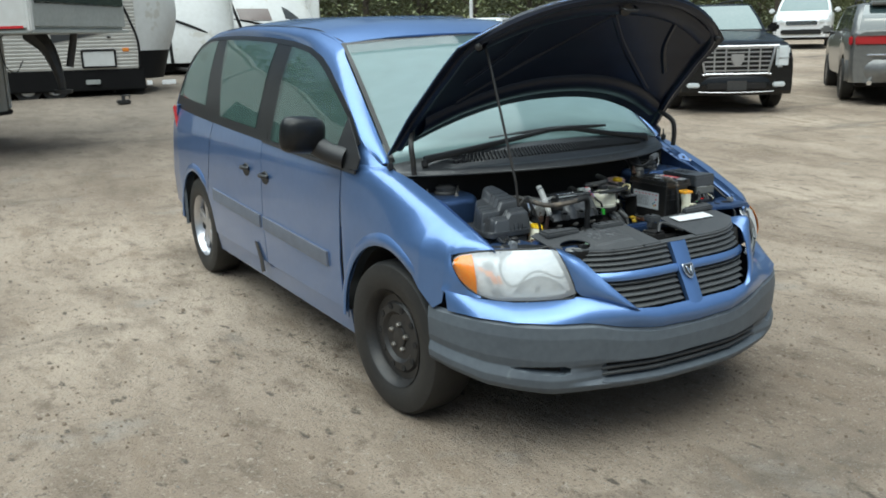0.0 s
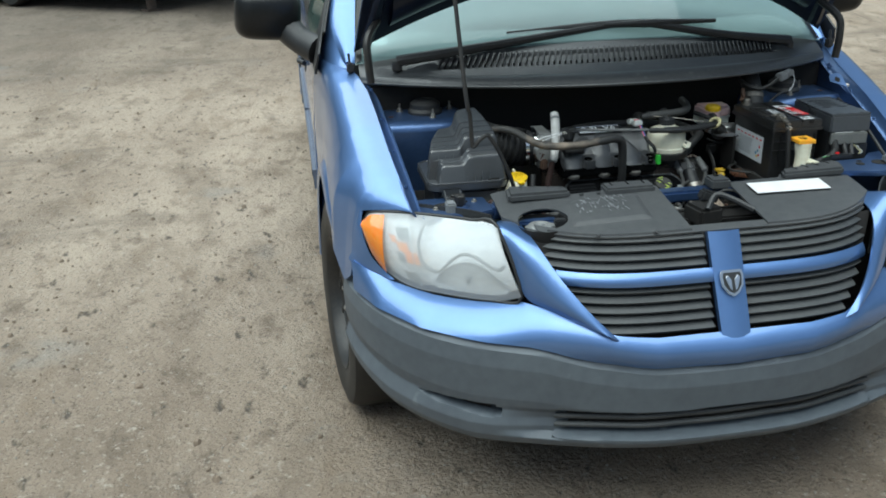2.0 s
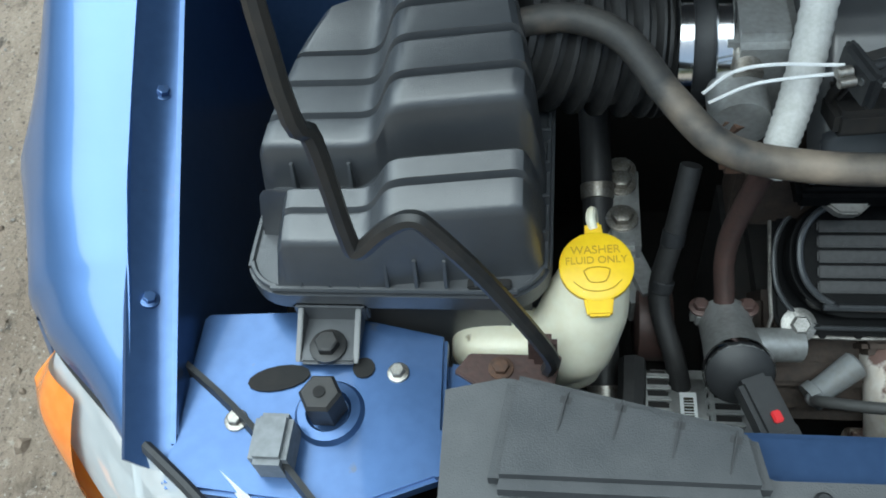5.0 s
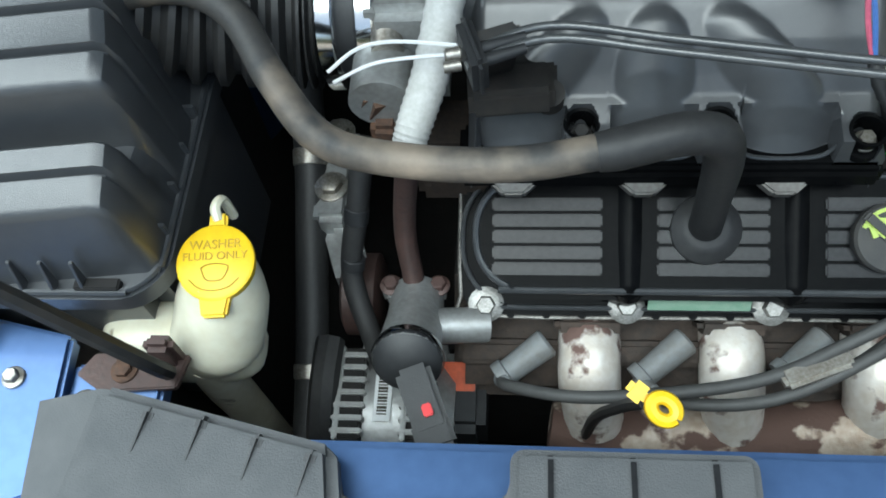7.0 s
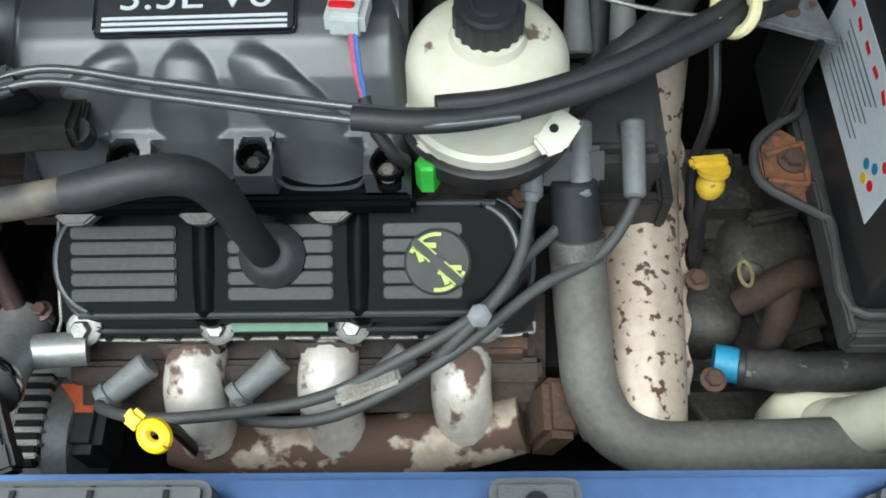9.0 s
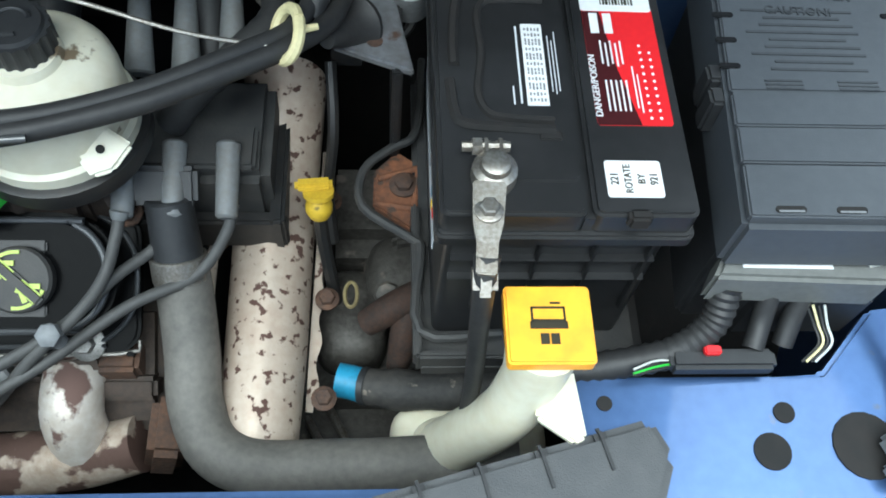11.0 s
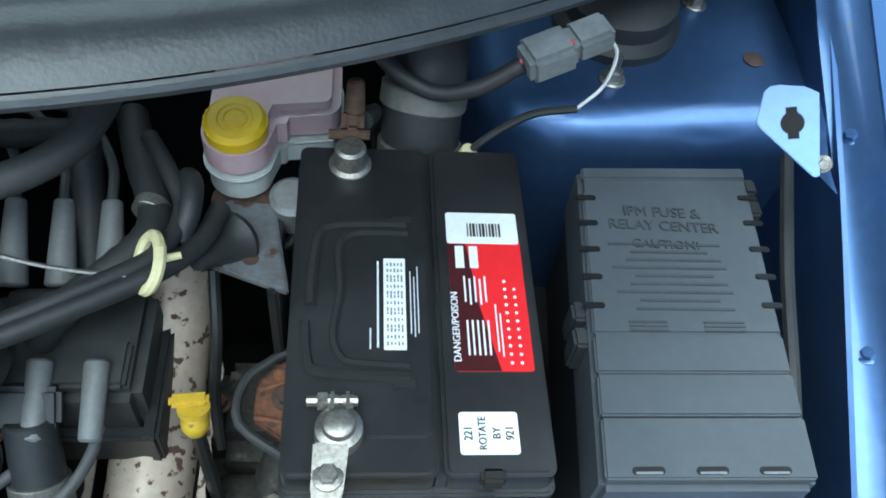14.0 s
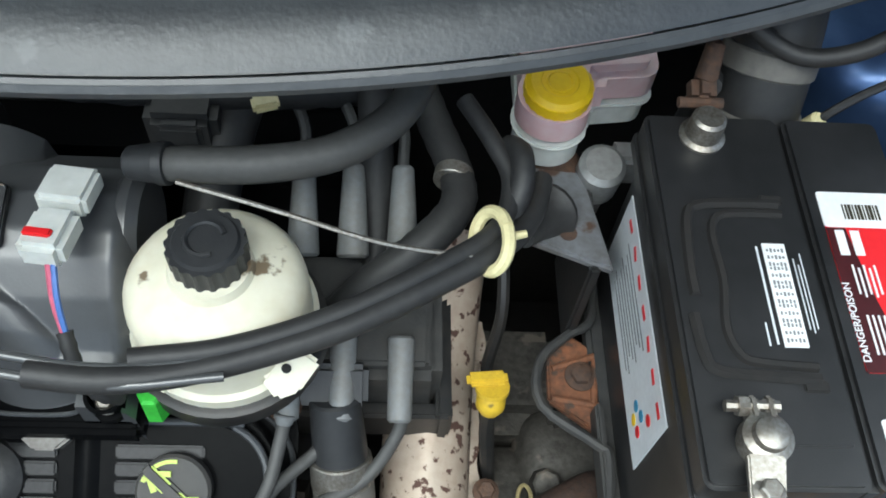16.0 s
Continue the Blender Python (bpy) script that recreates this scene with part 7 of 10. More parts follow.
part("plug", join(box(-0.006, 0.755, 0.922, 0.026, 0.034, 0.018, 0.004, (-10, 0, -6)), box(-0.004, 0.79, 0.918, 0.03, 0.03, 0.016, 0.003, (-10, 0, -6))), TANK_CLEAR, cn)
part("red_lock", box(-0.009, 0.751, 0.9325, 0.016, 0.006, 0.003, 0.001, (-10, 0, -6)), RED, cn)
part("pink_lead", tube([(-0.004, 0.738, 0.92), (-0.002, 0.722, 0.905), (0.003, 0.708, 0.89)], 0.0018, 6, 4), PINK_WIRE, cn)
part("blue_lead", tube([(-0.001, 0.738, 0.92), (0.001, 0.722, 0.908), (0.004, 0.708, 0.89)], 0.0018, 6, 4), BLUE_WIRE, cn)
part("taped_lead", tube([(0.003, 0.71, 0.892), (0.009, 0.695, 0.88), (0.02, 0.684, 0.868), (0.028, 0.688, 0.85)], 0.005, 10, 5, 0.15, 1), RUBBER, cn)

# ---- throttle cables ----
CABLE = material("grey coated cable", (0.06, 0.063, 0.066), 0.25, 0.0, (0.075, 0.078, 0.08), 30.0, spec=1.0)
cab = thing("throttle_cables", (-0.1, 0.7, 0.9), "pair of black throttle cables crossing the intake", "control cables")
for d in (0.0, 0.010):
    part("cable", tube([(-0.239, 0.688 - d, 0.926), (-0.191, 0.708 - d, 0.926), (-0.12, 0.698 - d, 0.924), (-0.018, 0.682 - d, 0.922), (0.04, 0.676 - d, 0.92), (0.10, 0.685 - d, 0.915)], 0.0028, 10, 6), CABLE, cab)
part("sheath", tube([(0.0, 0.672, 0.92), (0.04, 0.670, 0.918), (0.087, 0.680, 0.912), (0.155, 0.706, 0.908), (0.208, 0.738, 0.903), (0.252, 0.770, 0.897), (0.275, 0.80, 0.89), (0.285, 0.835, 0.885)], 0.0075, 12, 6), RUBBER, cab)
part("sheath", tube([(0.05, 0.682, 0.918), (0.10, 0.692, 0.914), (0.155, 0.715, 0.91), (0.208, 0.748, 0.906), (0.25, 0.782, 0.90), (0.262, 0.82, 0.90), (0.25, 0.85, 0.905), (0.232, 0.88, 0.91)], 0.0065, 12, 6), RUBBER, cab)
part("cable_stop", join(rod((-0.252, 0.686, 0.926), (-0.242, 0.688, 0.926), 0.0045, n=10, bev=0.001), rod((-0.252, 0.677, 0.926), (-0.242, 0.679, 0.926), 0.0035, n=10)), STEEL, cab)
part("cable_guide", join(box(-0.236, 0.690, 0.921, 0.010, 0.042, 0.03, 0.004, (0, 0, 18)), rod((-0.238, 0.688, 0.926), (-0.205, 0.70, 0.926), 0.0048, 0.0032, 10), rod((-0.238, 0.678, 0.926), (-0.205, 0.691, 0.926), 0.0048, 0.0032, 10)), BLACK, cab)
part("cable_bracket", join(box(-0.225, 0.71, 0.90, 0.03, 0.012, 0.06, 0.003, (20, 0, 20)), box(-0.21, 0.73, 0.87, 0.05, 0.05, 0.006, 0.002)), STEEL_BLACK, cab)
part("tie_clip", join(tube([(0.247 + 0.0085 * math.cos(radians(a)) - 0.004 * math.sin(radians(a)), 0.773 + 0.019 * math.sin(radians(a)) + 0.003 * math.cos(radians(a)), 0.903 + 0.012 * math.cos(radians(a))) for a in range(0, 361, 30)], 0.0042, 8, 3), rod((0.254, 0.772, 0.908), (0.268, 0.776, 0.908), 0.003, 0.0024, 8)), CREAM, cab, "cream nylon cable clip")
part("thin_wire", tube([(0.06, 0.79, 0.93), (0.12, 0.775, 0.925), (0.18, 0.762, 0.915), (0.235, 0.76, 0.905)], 0.0016, 6, 6), STEEL, cab)
vac = thing("vacuum_hose", (0.12, 0.81, 0.92), "grey rubber vacuum hose to the bulkhead", "vacuum hose")
part("end_sleeve", join(rod((0.028, 0.807, 0.924), (0.05, 0.804, 0.929), 0.0105, 0.0125, 16, 0.002), rod((0.048, 0.8042, 0.9285), (0.054, 0.8036, 0.9295), 0.0132, n=18)), BLACK, vac, "glossy black end sleeve")
part("hose_run", tube([(0.035, 0.806, 0.925), (0.06, 0.803, 0.93), (0.104, 0.803, 0.932), (0.15, 0.814, 0.932), (0.185, 0.842, 0.932), (0.203, 0.88, 0.935), (0.21, 0.93, 0.94)], [0.008, 0.011, 0.0115, 0.0115, 0.0115, 0.0115, 0.0115], 14, 6), LEAD, vac)
hose_thing("heater_hose", "black corrugated heater hose behind the coil", "engine hose", ((0.15, 0.775, 0.80), tube([(0.15, 0.775, 0.80), (0.175, 0.785, 0.83), (0.205, 0.80, 0.85), (0.23, 0.83, 0.855), (0.23, 0.86, 0.855), (0.215, 0.90, 0.86), (0.20, 0.95, 0.86)], 0.013, 14, 6, 0.05, 1)), RUBBER, [("hose_clamp", (0.2275, 0.852, 0.855), (0.2295, 0.862, 0.855), 0.0142, STEEL)])
single("bulkhead_hose", tube([(0.172, 0.74, 0.72), (0.175, 0.83, 0.78), (0.172, 0.90, 0.85), (0.168, 0.97, 0.90)], 0.013, 14, 5), RUBBER, "black hose rising to the bulkhead", "engine hose")
single("rear_hose", tube([(0.05, 0.83, 0.80), (0.06, 0.87, 0.84), (0.075, 0.92, 0.87), (0.09, 0.98, 0.88)], 0.02, 14, 5), RUBBER, "wide black hose behind the intake", "engine hose")
harn = thing("rear_harness", (0, 0.90, 0.86), "taped wiring harness behind the engine", "wiring harness")
part("loom", tube([(-0.20, 0.93, 0.86), (-0.10, 0.91, 0.88), (0.0, 0.90, 0.885), (0.10, 0.905, 0.88), (0.16, 0.93, 0.86)], 0.012, 10, 6, 0.12, 1), RUBBER, harn)
part("connector", join(box(0.04, 0.885, 0.87, 0.05, 0.03, 0.04, 0.006), box(0.04, 0.872, 0.876, 0.03, 0.012, 0.02, 0.003)), BLACK_DUSTY, harn)
part("connector", join(box(-0.12, 0.89, 0.86, 0.06, 0.03, 0.04, 0.006), box(-0.12, 0.876, 0.866, 0.034, 0.012, 0.02, 0.003)), BLACK_DUSTY, harn)
single("mount_strap", box(0.10, 0.875, 0.905, 0.018, 0.012, 0.008, 0.002, (0, 0, 20)), CREAM, "small cream clip on the harness", "harness clip")


# ---- battery ----
BX0, BX1, BY0, BY1, BZ = 0.343, 0.494, 0.612, 0.852, 0.936
batt = thing("car_battery", ((BX0 + BX1) / 2, 0.73, 0.75), "black car battery with red and white labels", "car battery")
case = part("case", join(prism(rrect(BX0 + 0.006, BY0 + 0.008, BX1 - 0.006, BY1 - 0.006, 0.006), 0.755, 0.915, 0.002), prism(rrect(BX0 - 0.002, BY0 - 0.004, BX1 + 0.002, BY1 + 0.002, 0.006), 0.906, 0.917, 0.002)), BATTERY_MAT, batt)
for k in range(4):
    part("case_rib", box(BX0 + 0.03 + 0.035 * k, BY0 + 0.006, 0.85, 0.002, 0.006, 0.09, 0.0005), BATTERY_MAT, case)
for z in (0.875, 0.85):
    part("case_rib", box((BX0 + BX1) / 2, BY0 + 0.006, z, 0.13, 0.006, 0.0015, 0.0005), BATTERY_MAT, case)
lid = part("lid", join(prism(rrect(BX0, BY0, BX0 + 0.0855, BY1, 0.006), 0.915, BZ, 0.0025), prism(rrect(BX0 + 0.0885, BY0, BX1, BY1, 0.006), 0.915, BZ, 0.0025), box(BX0 + 0.087, 0.732, 0.92, 0.006, 0.238, 0.02, 0)), BATTERY_MAT, batt, "black battery lid")


def groove(pts, r):
    return tube([(x, y, BZ + 0.0005) for x, y in pts], r, 6, 5)


# raised black lines paint the shade in the grooves round the handle
handle = part("handle_groove_shade", join(groove([(0.414, 0.783), (0.39, 0.783), (0.366, 0.781), (0.358, 0.772), (0.355, 0.74), (0.355, 0.72)], 0.0034), groove([(0.352, 0.708), (0.354, 0.685), (0.36, 0.675), (0.39, 0.672), (0.414, 0.671)], 0.0034),
              groove([(0.415, 0.776), (0.39, 0.776), (0.376, 0.773), (0.371, 0.76), (0.3725, 0.73), (0.369, 0.70), (0.374, 0.684), (0.385, 0.680), (0.414, 0.678)], 0.0028)), VOID, lid, "folded carry handle outlined by painted groove shade")
# handle slots and lid notch: black blocks for the shade of recesses
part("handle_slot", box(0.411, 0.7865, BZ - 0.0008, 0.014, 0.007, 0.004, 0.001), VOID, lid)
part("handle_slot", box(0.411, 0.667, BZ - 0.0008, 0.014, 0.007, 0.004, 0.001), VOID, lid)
part("vent_plate", prism(rrect(0.385, 0.634, 0.426, 0.656, 0.006), BZ - 0.001, BZ + 0.0015, 0.0008), BATTERY_MAT, lid)
part("lid_notch", box(0.458, 0.612, BZ - 0.004, 0.014, 0.008, 0.012, 0.002), VOID, lid)
T0 = BZ + 0.0006
lab1 = part("danger_label", prism(rrect(0.4405, 0.6755, 0.4875, 0.771, 0.002), BZ - 0.0004, T0), RED, lid, "red and white warning label")
part("label_head", prism(rrect(0.4400, 0.7685, 0.4870, 0.794, 0.002), BZ - 0.0004, T0 + 0.0001), WHITE_PAPER, lab1)
part("label_dark", prism([(0.4405, 0.6755), (0.4405, 0.768), (0.452, 0.768), (0.458, 0.72), (0.468, 0.6755)], T0, T0 + 0.0002), material("black red label ink", (0.05, 0.006, 0.008), 0.4), lab1)
part("barcode", bars([(0.454 + 0.0021 * k, 0.7795, 0.0007 + 0.0005 * (k * 7 % 3), 0.0105) for k in range(11)], pose(0, 0, T0 + 0.0003)), PRINT, lab1)
part("label_panel", bars([(0.4475, 0.7575, 0.0055, 0.017), (0.4565, 0.7575, 0.0055, 0.017)], pose(0, 0, T0 + 0.0004)), WHITE_PAPER, lab1)
part("label_heading", lettering("DANGER/POISON", 0.0062, pose(0.4425, 0.706, T0 + 0.0004, 0, 0, 90)), WHITE_PAPER, lab1)
rows = [(0.4495 + 0.0032 * k, 0.733 - 0.002 * (k % 2), 0.0011, 0.019) for k in range(5)] + [(0.4495 + 0.0032 * k, 0.698, 0.0011, 0.024) for k in range(5)] + [(0.4675, 0.705, 0.0008, 0.033), (0.470, 0.70, 0.0008, 0.03)]
part("label_print", bars(rows, pose(0, 0, T0 + 0.0004)), WHITE_PAPER, lab1)
dots = [rod((0.4745 + 0.006 * c, 0.681 + 0.0058 * r, T0), (0.4745 + 0.006 * c, 0.681 + 0.0058 * r, T0 + 0.0004), 0.0010, n=8) for c in (0, 1) for r in range(11 - c)]
part("label_dots", join(*dots), WHITE_PAPER, lab1)
lab2 = part("rotate_label", prism(rrect(0.4405, 0.624, 0.474, 0.6495, 0.002), BZ - 0.0004, T0), WHITE_PAPER, lid, "white date sticker")
part("sticker_lettering", join(lettering("221", 0.0068, pose(0.4455, 0.6365, T0 + 0.0003, 0, 0, 90) @ Matrix.Diagonal((0.85, 1, 1, 1))), lettering("ROTATE", 0.0062, pose(0.4535, 0.6365, T0 + 0.0003, 0, 0, 90) @ Matrix.Diagonal((0.85, 1, 1, 1))), lettering("BY", 0.0062, pose(0.4615, 0.6365, T0 + 0.0003, 0, 0, 90)), lettering("921", 0.0068, pose(0.4690, 0.6365, T0 + 0.0003, 0, 0, 90) @ Matrix.Diagonal((0.85, 1, 1, 1)))), PRINT, lab2)
PRINT_FADED = material("faded grey print", (0.22, 0.23, 0.24), 0.6)
lab3 = part("caution_label", prism(rrect(0.399, 0.6895, 0.4125, 0.7555, 0.0006), BZ - 0.0004, T0), WHITE_PAPER, lid, "small white printed caution panel")
part("caution_print", bars([(0.4014 + 0.0022 * c, 0.6935 + 0.0040 * r + 0.0006 * ((c * 3 + r) % 3), 0.0011, 0.0026 - 0.0006 * ((c + r) % 3)) for c in range(5) for r in range(15)], pose(0, 0, T0 + 0.0002)), PRINT_FADED, lab3)
part("moulded_print", bars([(0.3955, 0.722, 0.0012, 0.062), (0.4155, 0.723, 0.0006, 0.045), (0.4178, 0.72, 0.0006, 0.043), (0.42, 0.725, 0.0006, 0.048), (0.391, 0.697, 0.0009, 0.014)], pose(0, 0, T0)), SILVER_LABEL, lid)
side = part("side_label", box(BX0 + 0.0052, 0.748, 0.838, 0.001, 0.165, 0.078, 0.0004), SILVER_LABEL, batt, "silver white side label with coloured marks")
part("label_marks", join(*[box(BX0 + 0.0046, 0.68 + 0.022 * k, 0.866, 0.0006, 0.010, 0.004, 0, (8 * (k % 3), 0, 0)) for k in range(7)]), RED, side)
for k, (y, z, m) in enumerate(((0.682, 0.845, RED), (0.690, 0.832, BLUE_TAPE), (0.684, 0.82, RED), (0.70, 0.824, BLUE_TAPE), (0.694, 0.815, YELLOW))):
    part("hazard_mark", rod((BX0 + 0.0054, y, z), (BX0 + 0.0042, y, z), 0.0042, n=10), m, side)
part("side_print", join(*[box(BX0 + 0.0046, 0.765, 0.855 - 0.006 * k, 0.0005, 0.08 - 0.01 * (k % 3), 0.0016, 0) for k in range(8)]), GREY_PLASTIC, side)
part("positive_post", join(lathe([(0.014, 0), (0.0145, 0.004), (0.0115, 0.006), (0.0105, 0.019), (0.0085, 0.021)], (0.377, 0.834, BZ - 0.002), (0.377, 0.834, 2), 24)), STEEL, batt, "bare lead post")
neg = part("negative_clamp", join(lathe([(0.0125, 0.002), (0.0135, 0.006), (0.0130, 0.014), (0.0092, 0.016), (0.0085, 0.020), (0.0072, 0.021)], (0.374, 0.635, BZ - 0.002), (0.374, 0.635, 2), 24), box(0.370, 0.650, BZ + 0.007, 0.006, 0.014, 0.012, 0.002), box(0.3785, 0.650, BZ + 0.007, 0.006, 0.014, 0.012, 0.002), rod((0.356, 0.652, BZ + 0.009), (0.384, 0.652, BZ + 0.009), 0.0032, n=8), rod((0.362, 0.652, BZ + 0.009), (0.3675, 0.652, BZ + 0.009), 0.0055, n=6)), STEEL, batt, "corroded steel battery clamp")
part("strap", join(prism([(-0.0095, 0.004), (0.0095, 0.004), (0.0085, -0.02), (0.006, -0.032), (0.0058, -0.05), (-0.0058, -0.05), (-0.006, -0.032), (-0.0085, -0.02)], 0, 0.005, 0.001, pose(0.370, 0.622, BZ + 0.009, 12, 0, -4)), bolt((0.369, 0.608, BZ + 0.010), 0.0055, 0.007)), STEEL, neg)
part("negative_cable", tube([(0.368, 0.585, 0.937), (0.367, 0.575, 0.925), (0.369, 0.57, 0.88), (0.373, 0.565, 0.80), (0.375, 0.56, 0.70)], [0.008, 0.007, 0.0065, 0.0065, 0.0065], 10, 5), RUBBER, neg)
part("crimp", box(0.367, 0.576, 0.927, 0.014, 0.02, 0.016, 0.004, (35, 0, 0)), STEEL, neg)
posc = thing("positive_cable_end", (0.38, 0.86, 0.94), "rusted loose battery clamp beside the bare post", "cable clamp")
part("clamp", join(box(0.378, 0.862, 0.948, 0.016, 0.02, 0.02, 0.005, (25, 0, 0)), rod((0.362, 0.852, 0.947), (0.39, 0.852, 0.947), 0.0035, n=8), rod((0.379, 0.865, 0.955), (0.380, 0.874, 0.978), 0.0075, 0.006, 12, 0.002)), RUST, posc)
part("cable", tube([(0.386, 0.868, 0.945), (0.395, 0.89, 0.93), (0.40, 0.91, 0.88), (0.40, 0.92, 0.80)], 0.007, 10, 5), RUBBER, posc)
BRASS_DULL = material("tarnished brass", (0.30, 0.25, 0.12), 0.5, 0.4, (0.2, 0.16, 0.08), 60.0)
RUST_ORANGE = material("orange rust", (0.26, 0.105, 0.05), 0.85, 0.1, (0.13, 0.06, 0.035), 30.0, bump=0.6, bscale=180, spots=(0.07, 0.05, 0.04), spot_scale=40, spot_size=0.55)
tray = thing("battery_tray", (0.42, 0.72, 0.70), "black battery tray with a rusted side bracket", "battery tray")
part("tray", join(box(0.42, 0.728, 0.745, 0.165, 0.27, 0.02, 0.004), box(0.42, 0.597, 0.757, 0.165, 0.006, 0.022, 0.002), box(0.338, 0.66, 0.757, 0.006, 0.13, 0.022, 0.002)), BLACK_DUSTY, tray)
part("side_rim", tube([(0.347, 0.874, 0.765), (0.34, 0.797, 0.765), (0.32, 0.78, 0.765), (0.298, 0.758, 0.765), (0.297, 0.723, 0.765), (0.335, 0.694, 0.765), (0.342, 0.682, 0.765), (0.34, 0.616, 0.765), (0.4, 0.614, 0.765)], 0.0038, 8, 4), BLACK_DUSTY, tray, "dusty moulded rim of the tray")
part("bracket", prism([(0.325, 0.788), (0.306, 0.768), (0.305, 0.734), (0.342, 0.706), (0.364, 0.714), (0.365, 0.785), (0.341, 0.776)], 0.742, 0.750, 0.002), RUST_ORANGE, tray, "orange rusted bracket")
part("bracket_bolt", bolt((0.33, 0.752, 0.752), 0.008, 0.008), RUST, tray)
part("bracket_rib", join(rod((0.309, 0.758, 0.752), (0.358, 0.774, 0.752), 0.0028, n=8), rod((0.307, 0.734, 0.752), (0.358, 0.726, 0.752), 0.0028, n=8), rod((0.364, 0.781, 0.752), (0.361, 0.714, 0.752), 0.0028, n=8), rod((0.343, 0.770, 0.752), (0.338, 0.728, 0.752), 0.0028, n=8)), RUST_ORANGE, tray)
RUST_DARK = material("oily dark rust", (0.055, 0.028, 0.018), 0.8, 0.1, (0.025, 0.018, 0.015), 45.0, bump=1.0, bscale=90)
part("rusted_foot", join(tube([(0.300, 0.672, 0.655), (0.322, 0.678, 0.672), (0.350, 0.690, 0.675), (0.372, 0.695, 0.66)], [0.012, 0.014, 0.015, 0.010], 14, 5), tube([(0.340, 0.685, 0.672), (0.333, 0.660, 0.66), (0.327, 0.642, 0.63)], [0.014, 0.013, 0.010], 14, 5)), RUST_DARK, tray, "rusted iron bracket arm")
part("loop", tube([(0.288 + 0.005 * math.cos(radians(a)), 0.668 + 0.011 * math.sin(radians(a)), 0.72) for a in range(0, 361, 30)], 0.0016, 6, 3), BRASS_DULL, tray)

# ---- fuse box ----
FUSE_POLY = [(0.5135, 0.601), (0.6365, 0.600), (0.6545, 0.836), (0.5335, 0.832)]
fuse = thing("fuse_box", (0.585, 0.72, 0.80), "slate grey plastic fuse and relay box", "fuse box")
part("base", prism([(0.519, 0.612), (0.63, 0.611), (0.648, 0.832), (0.538, 0.83)], 0.80, 0.905, 0.004), BLACK, fuse)
part("cover", prism(FUSE_POLY, 0.895, 0.944, 0.004), FUSEBOX, fuse, "slate grey embossed cover")


def fx(u, v):
    a, b = Vector((*FUSE_POLY[0], 0)).lerp(Vector((*FUSE_POLY[3], 0)), v), Vector((*FUSE_POLY[1], 0)).lerp(Vector((*FUSE_POLY[2], 0)), v)
    return a.lerp(b, u)


for v0, v1, h in ((0.015, 0.17, 0.0052), (0.178, 0.29, 0.0040), (0.298, 0.405, 0.0028), (0.415, 0.90, 0.0018), (0.945, 0.99, 0.0022)):
    q = [fx(0.015, v0), fx(0.985, v0), fx(0.985, v1), fx(0.015, v1)]
    part("cover_step", prism([(p.x, p.y) for p in q], 0.942, 0.9435 + h, 0.0012), FUSEBOX, fuse)
for u in (0.21, 0.50, 0.79):
    c = fx(u, 0.035)
    # black patch paints the slot's dark, the grey strip a glint on its edge
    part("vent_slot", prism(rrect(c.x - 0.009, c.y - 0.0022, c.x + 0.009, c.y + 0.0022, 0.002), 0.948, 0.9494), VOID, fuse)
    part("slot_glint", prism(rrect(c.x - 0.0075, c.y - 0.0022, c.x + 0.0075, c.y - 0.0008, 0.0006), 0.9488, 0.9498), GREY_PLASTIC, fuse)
for k in range(5):
    for u in (0.03, 0.97):
        c = fx(u, 0.50 + 0.093 * k)
        part("side_notch", prism(rrect(c.x - 0.007, c.y - 0.0022, c.x + 0.007, c.y + 0.0022, 0.002), 0.9445, 0.9462, 0.0005), RIDGE, fuse)
for u, v in ((-0.03, 0.42), (-0.03, 0.50), (1.03, 0.86), (1.03, 0.94)):
    c = fx(u, v)
    part("latch_tab", box(c.x, c.y, 0.925, 0.010, 0.014, 0.03, 0.002), BLACK, fuse)
TX = lambda v: Matrix.Translation((*fx(0.45, v).xy, 0.9460)) @ pose(0, 0, 0, 0, 0, -2)
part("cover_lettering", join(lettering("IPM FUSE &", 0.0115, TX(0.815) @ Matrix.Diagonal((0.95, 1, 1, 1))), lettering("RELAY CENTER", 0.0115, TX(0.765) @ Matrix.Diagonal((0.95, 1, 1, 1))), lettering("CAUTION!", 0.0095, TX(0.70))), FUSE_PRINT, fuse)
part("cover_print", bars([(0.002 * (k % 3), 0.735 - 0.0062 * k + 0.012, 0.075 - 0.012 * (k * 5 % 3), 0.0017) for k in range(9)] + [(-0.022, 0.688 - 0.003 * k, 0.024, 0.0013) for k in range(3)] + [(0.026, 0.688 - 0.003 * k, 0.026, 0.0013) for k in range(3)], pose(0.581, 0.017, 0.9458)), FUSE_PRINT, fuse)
pcm = thing("engine_control_module", (0.57, 0.605, 0.86), "grey engine control module with a barcode label", "control module")
part("case", prism([(0.512, 0.594), (0.625, 0.590), (0.640, 0.622), (0.53, 0.626)], 0.862, 0.895, 0.003), PCM, pcm)
part("module_label", bars([(0, 0, 0.057, 0.0095)], pose(0.5595, 0.6045, 0.8956, 0, 0, -1)), WHITE_PAPER, pcm)
part("module_print", bars([(-0.016 + 0.003 * k, 0, 0.0018, 0.003) for k in range(11)], pose(0.562, 0.6045, 0.8960, 0, 0, -1)), PRINT, pcm)
part("corner_sticker", bars([(0, 0, 0.013, 0.011)], pose(0.617, 0.607, 0.8956, 0, 0, 10)), TANK_CLEAR, pcm)
part("relay_side", box(0.592, 0.62, 0.835, 0.09, 0.05, 0.06, 0.006), BLACK, pcm)
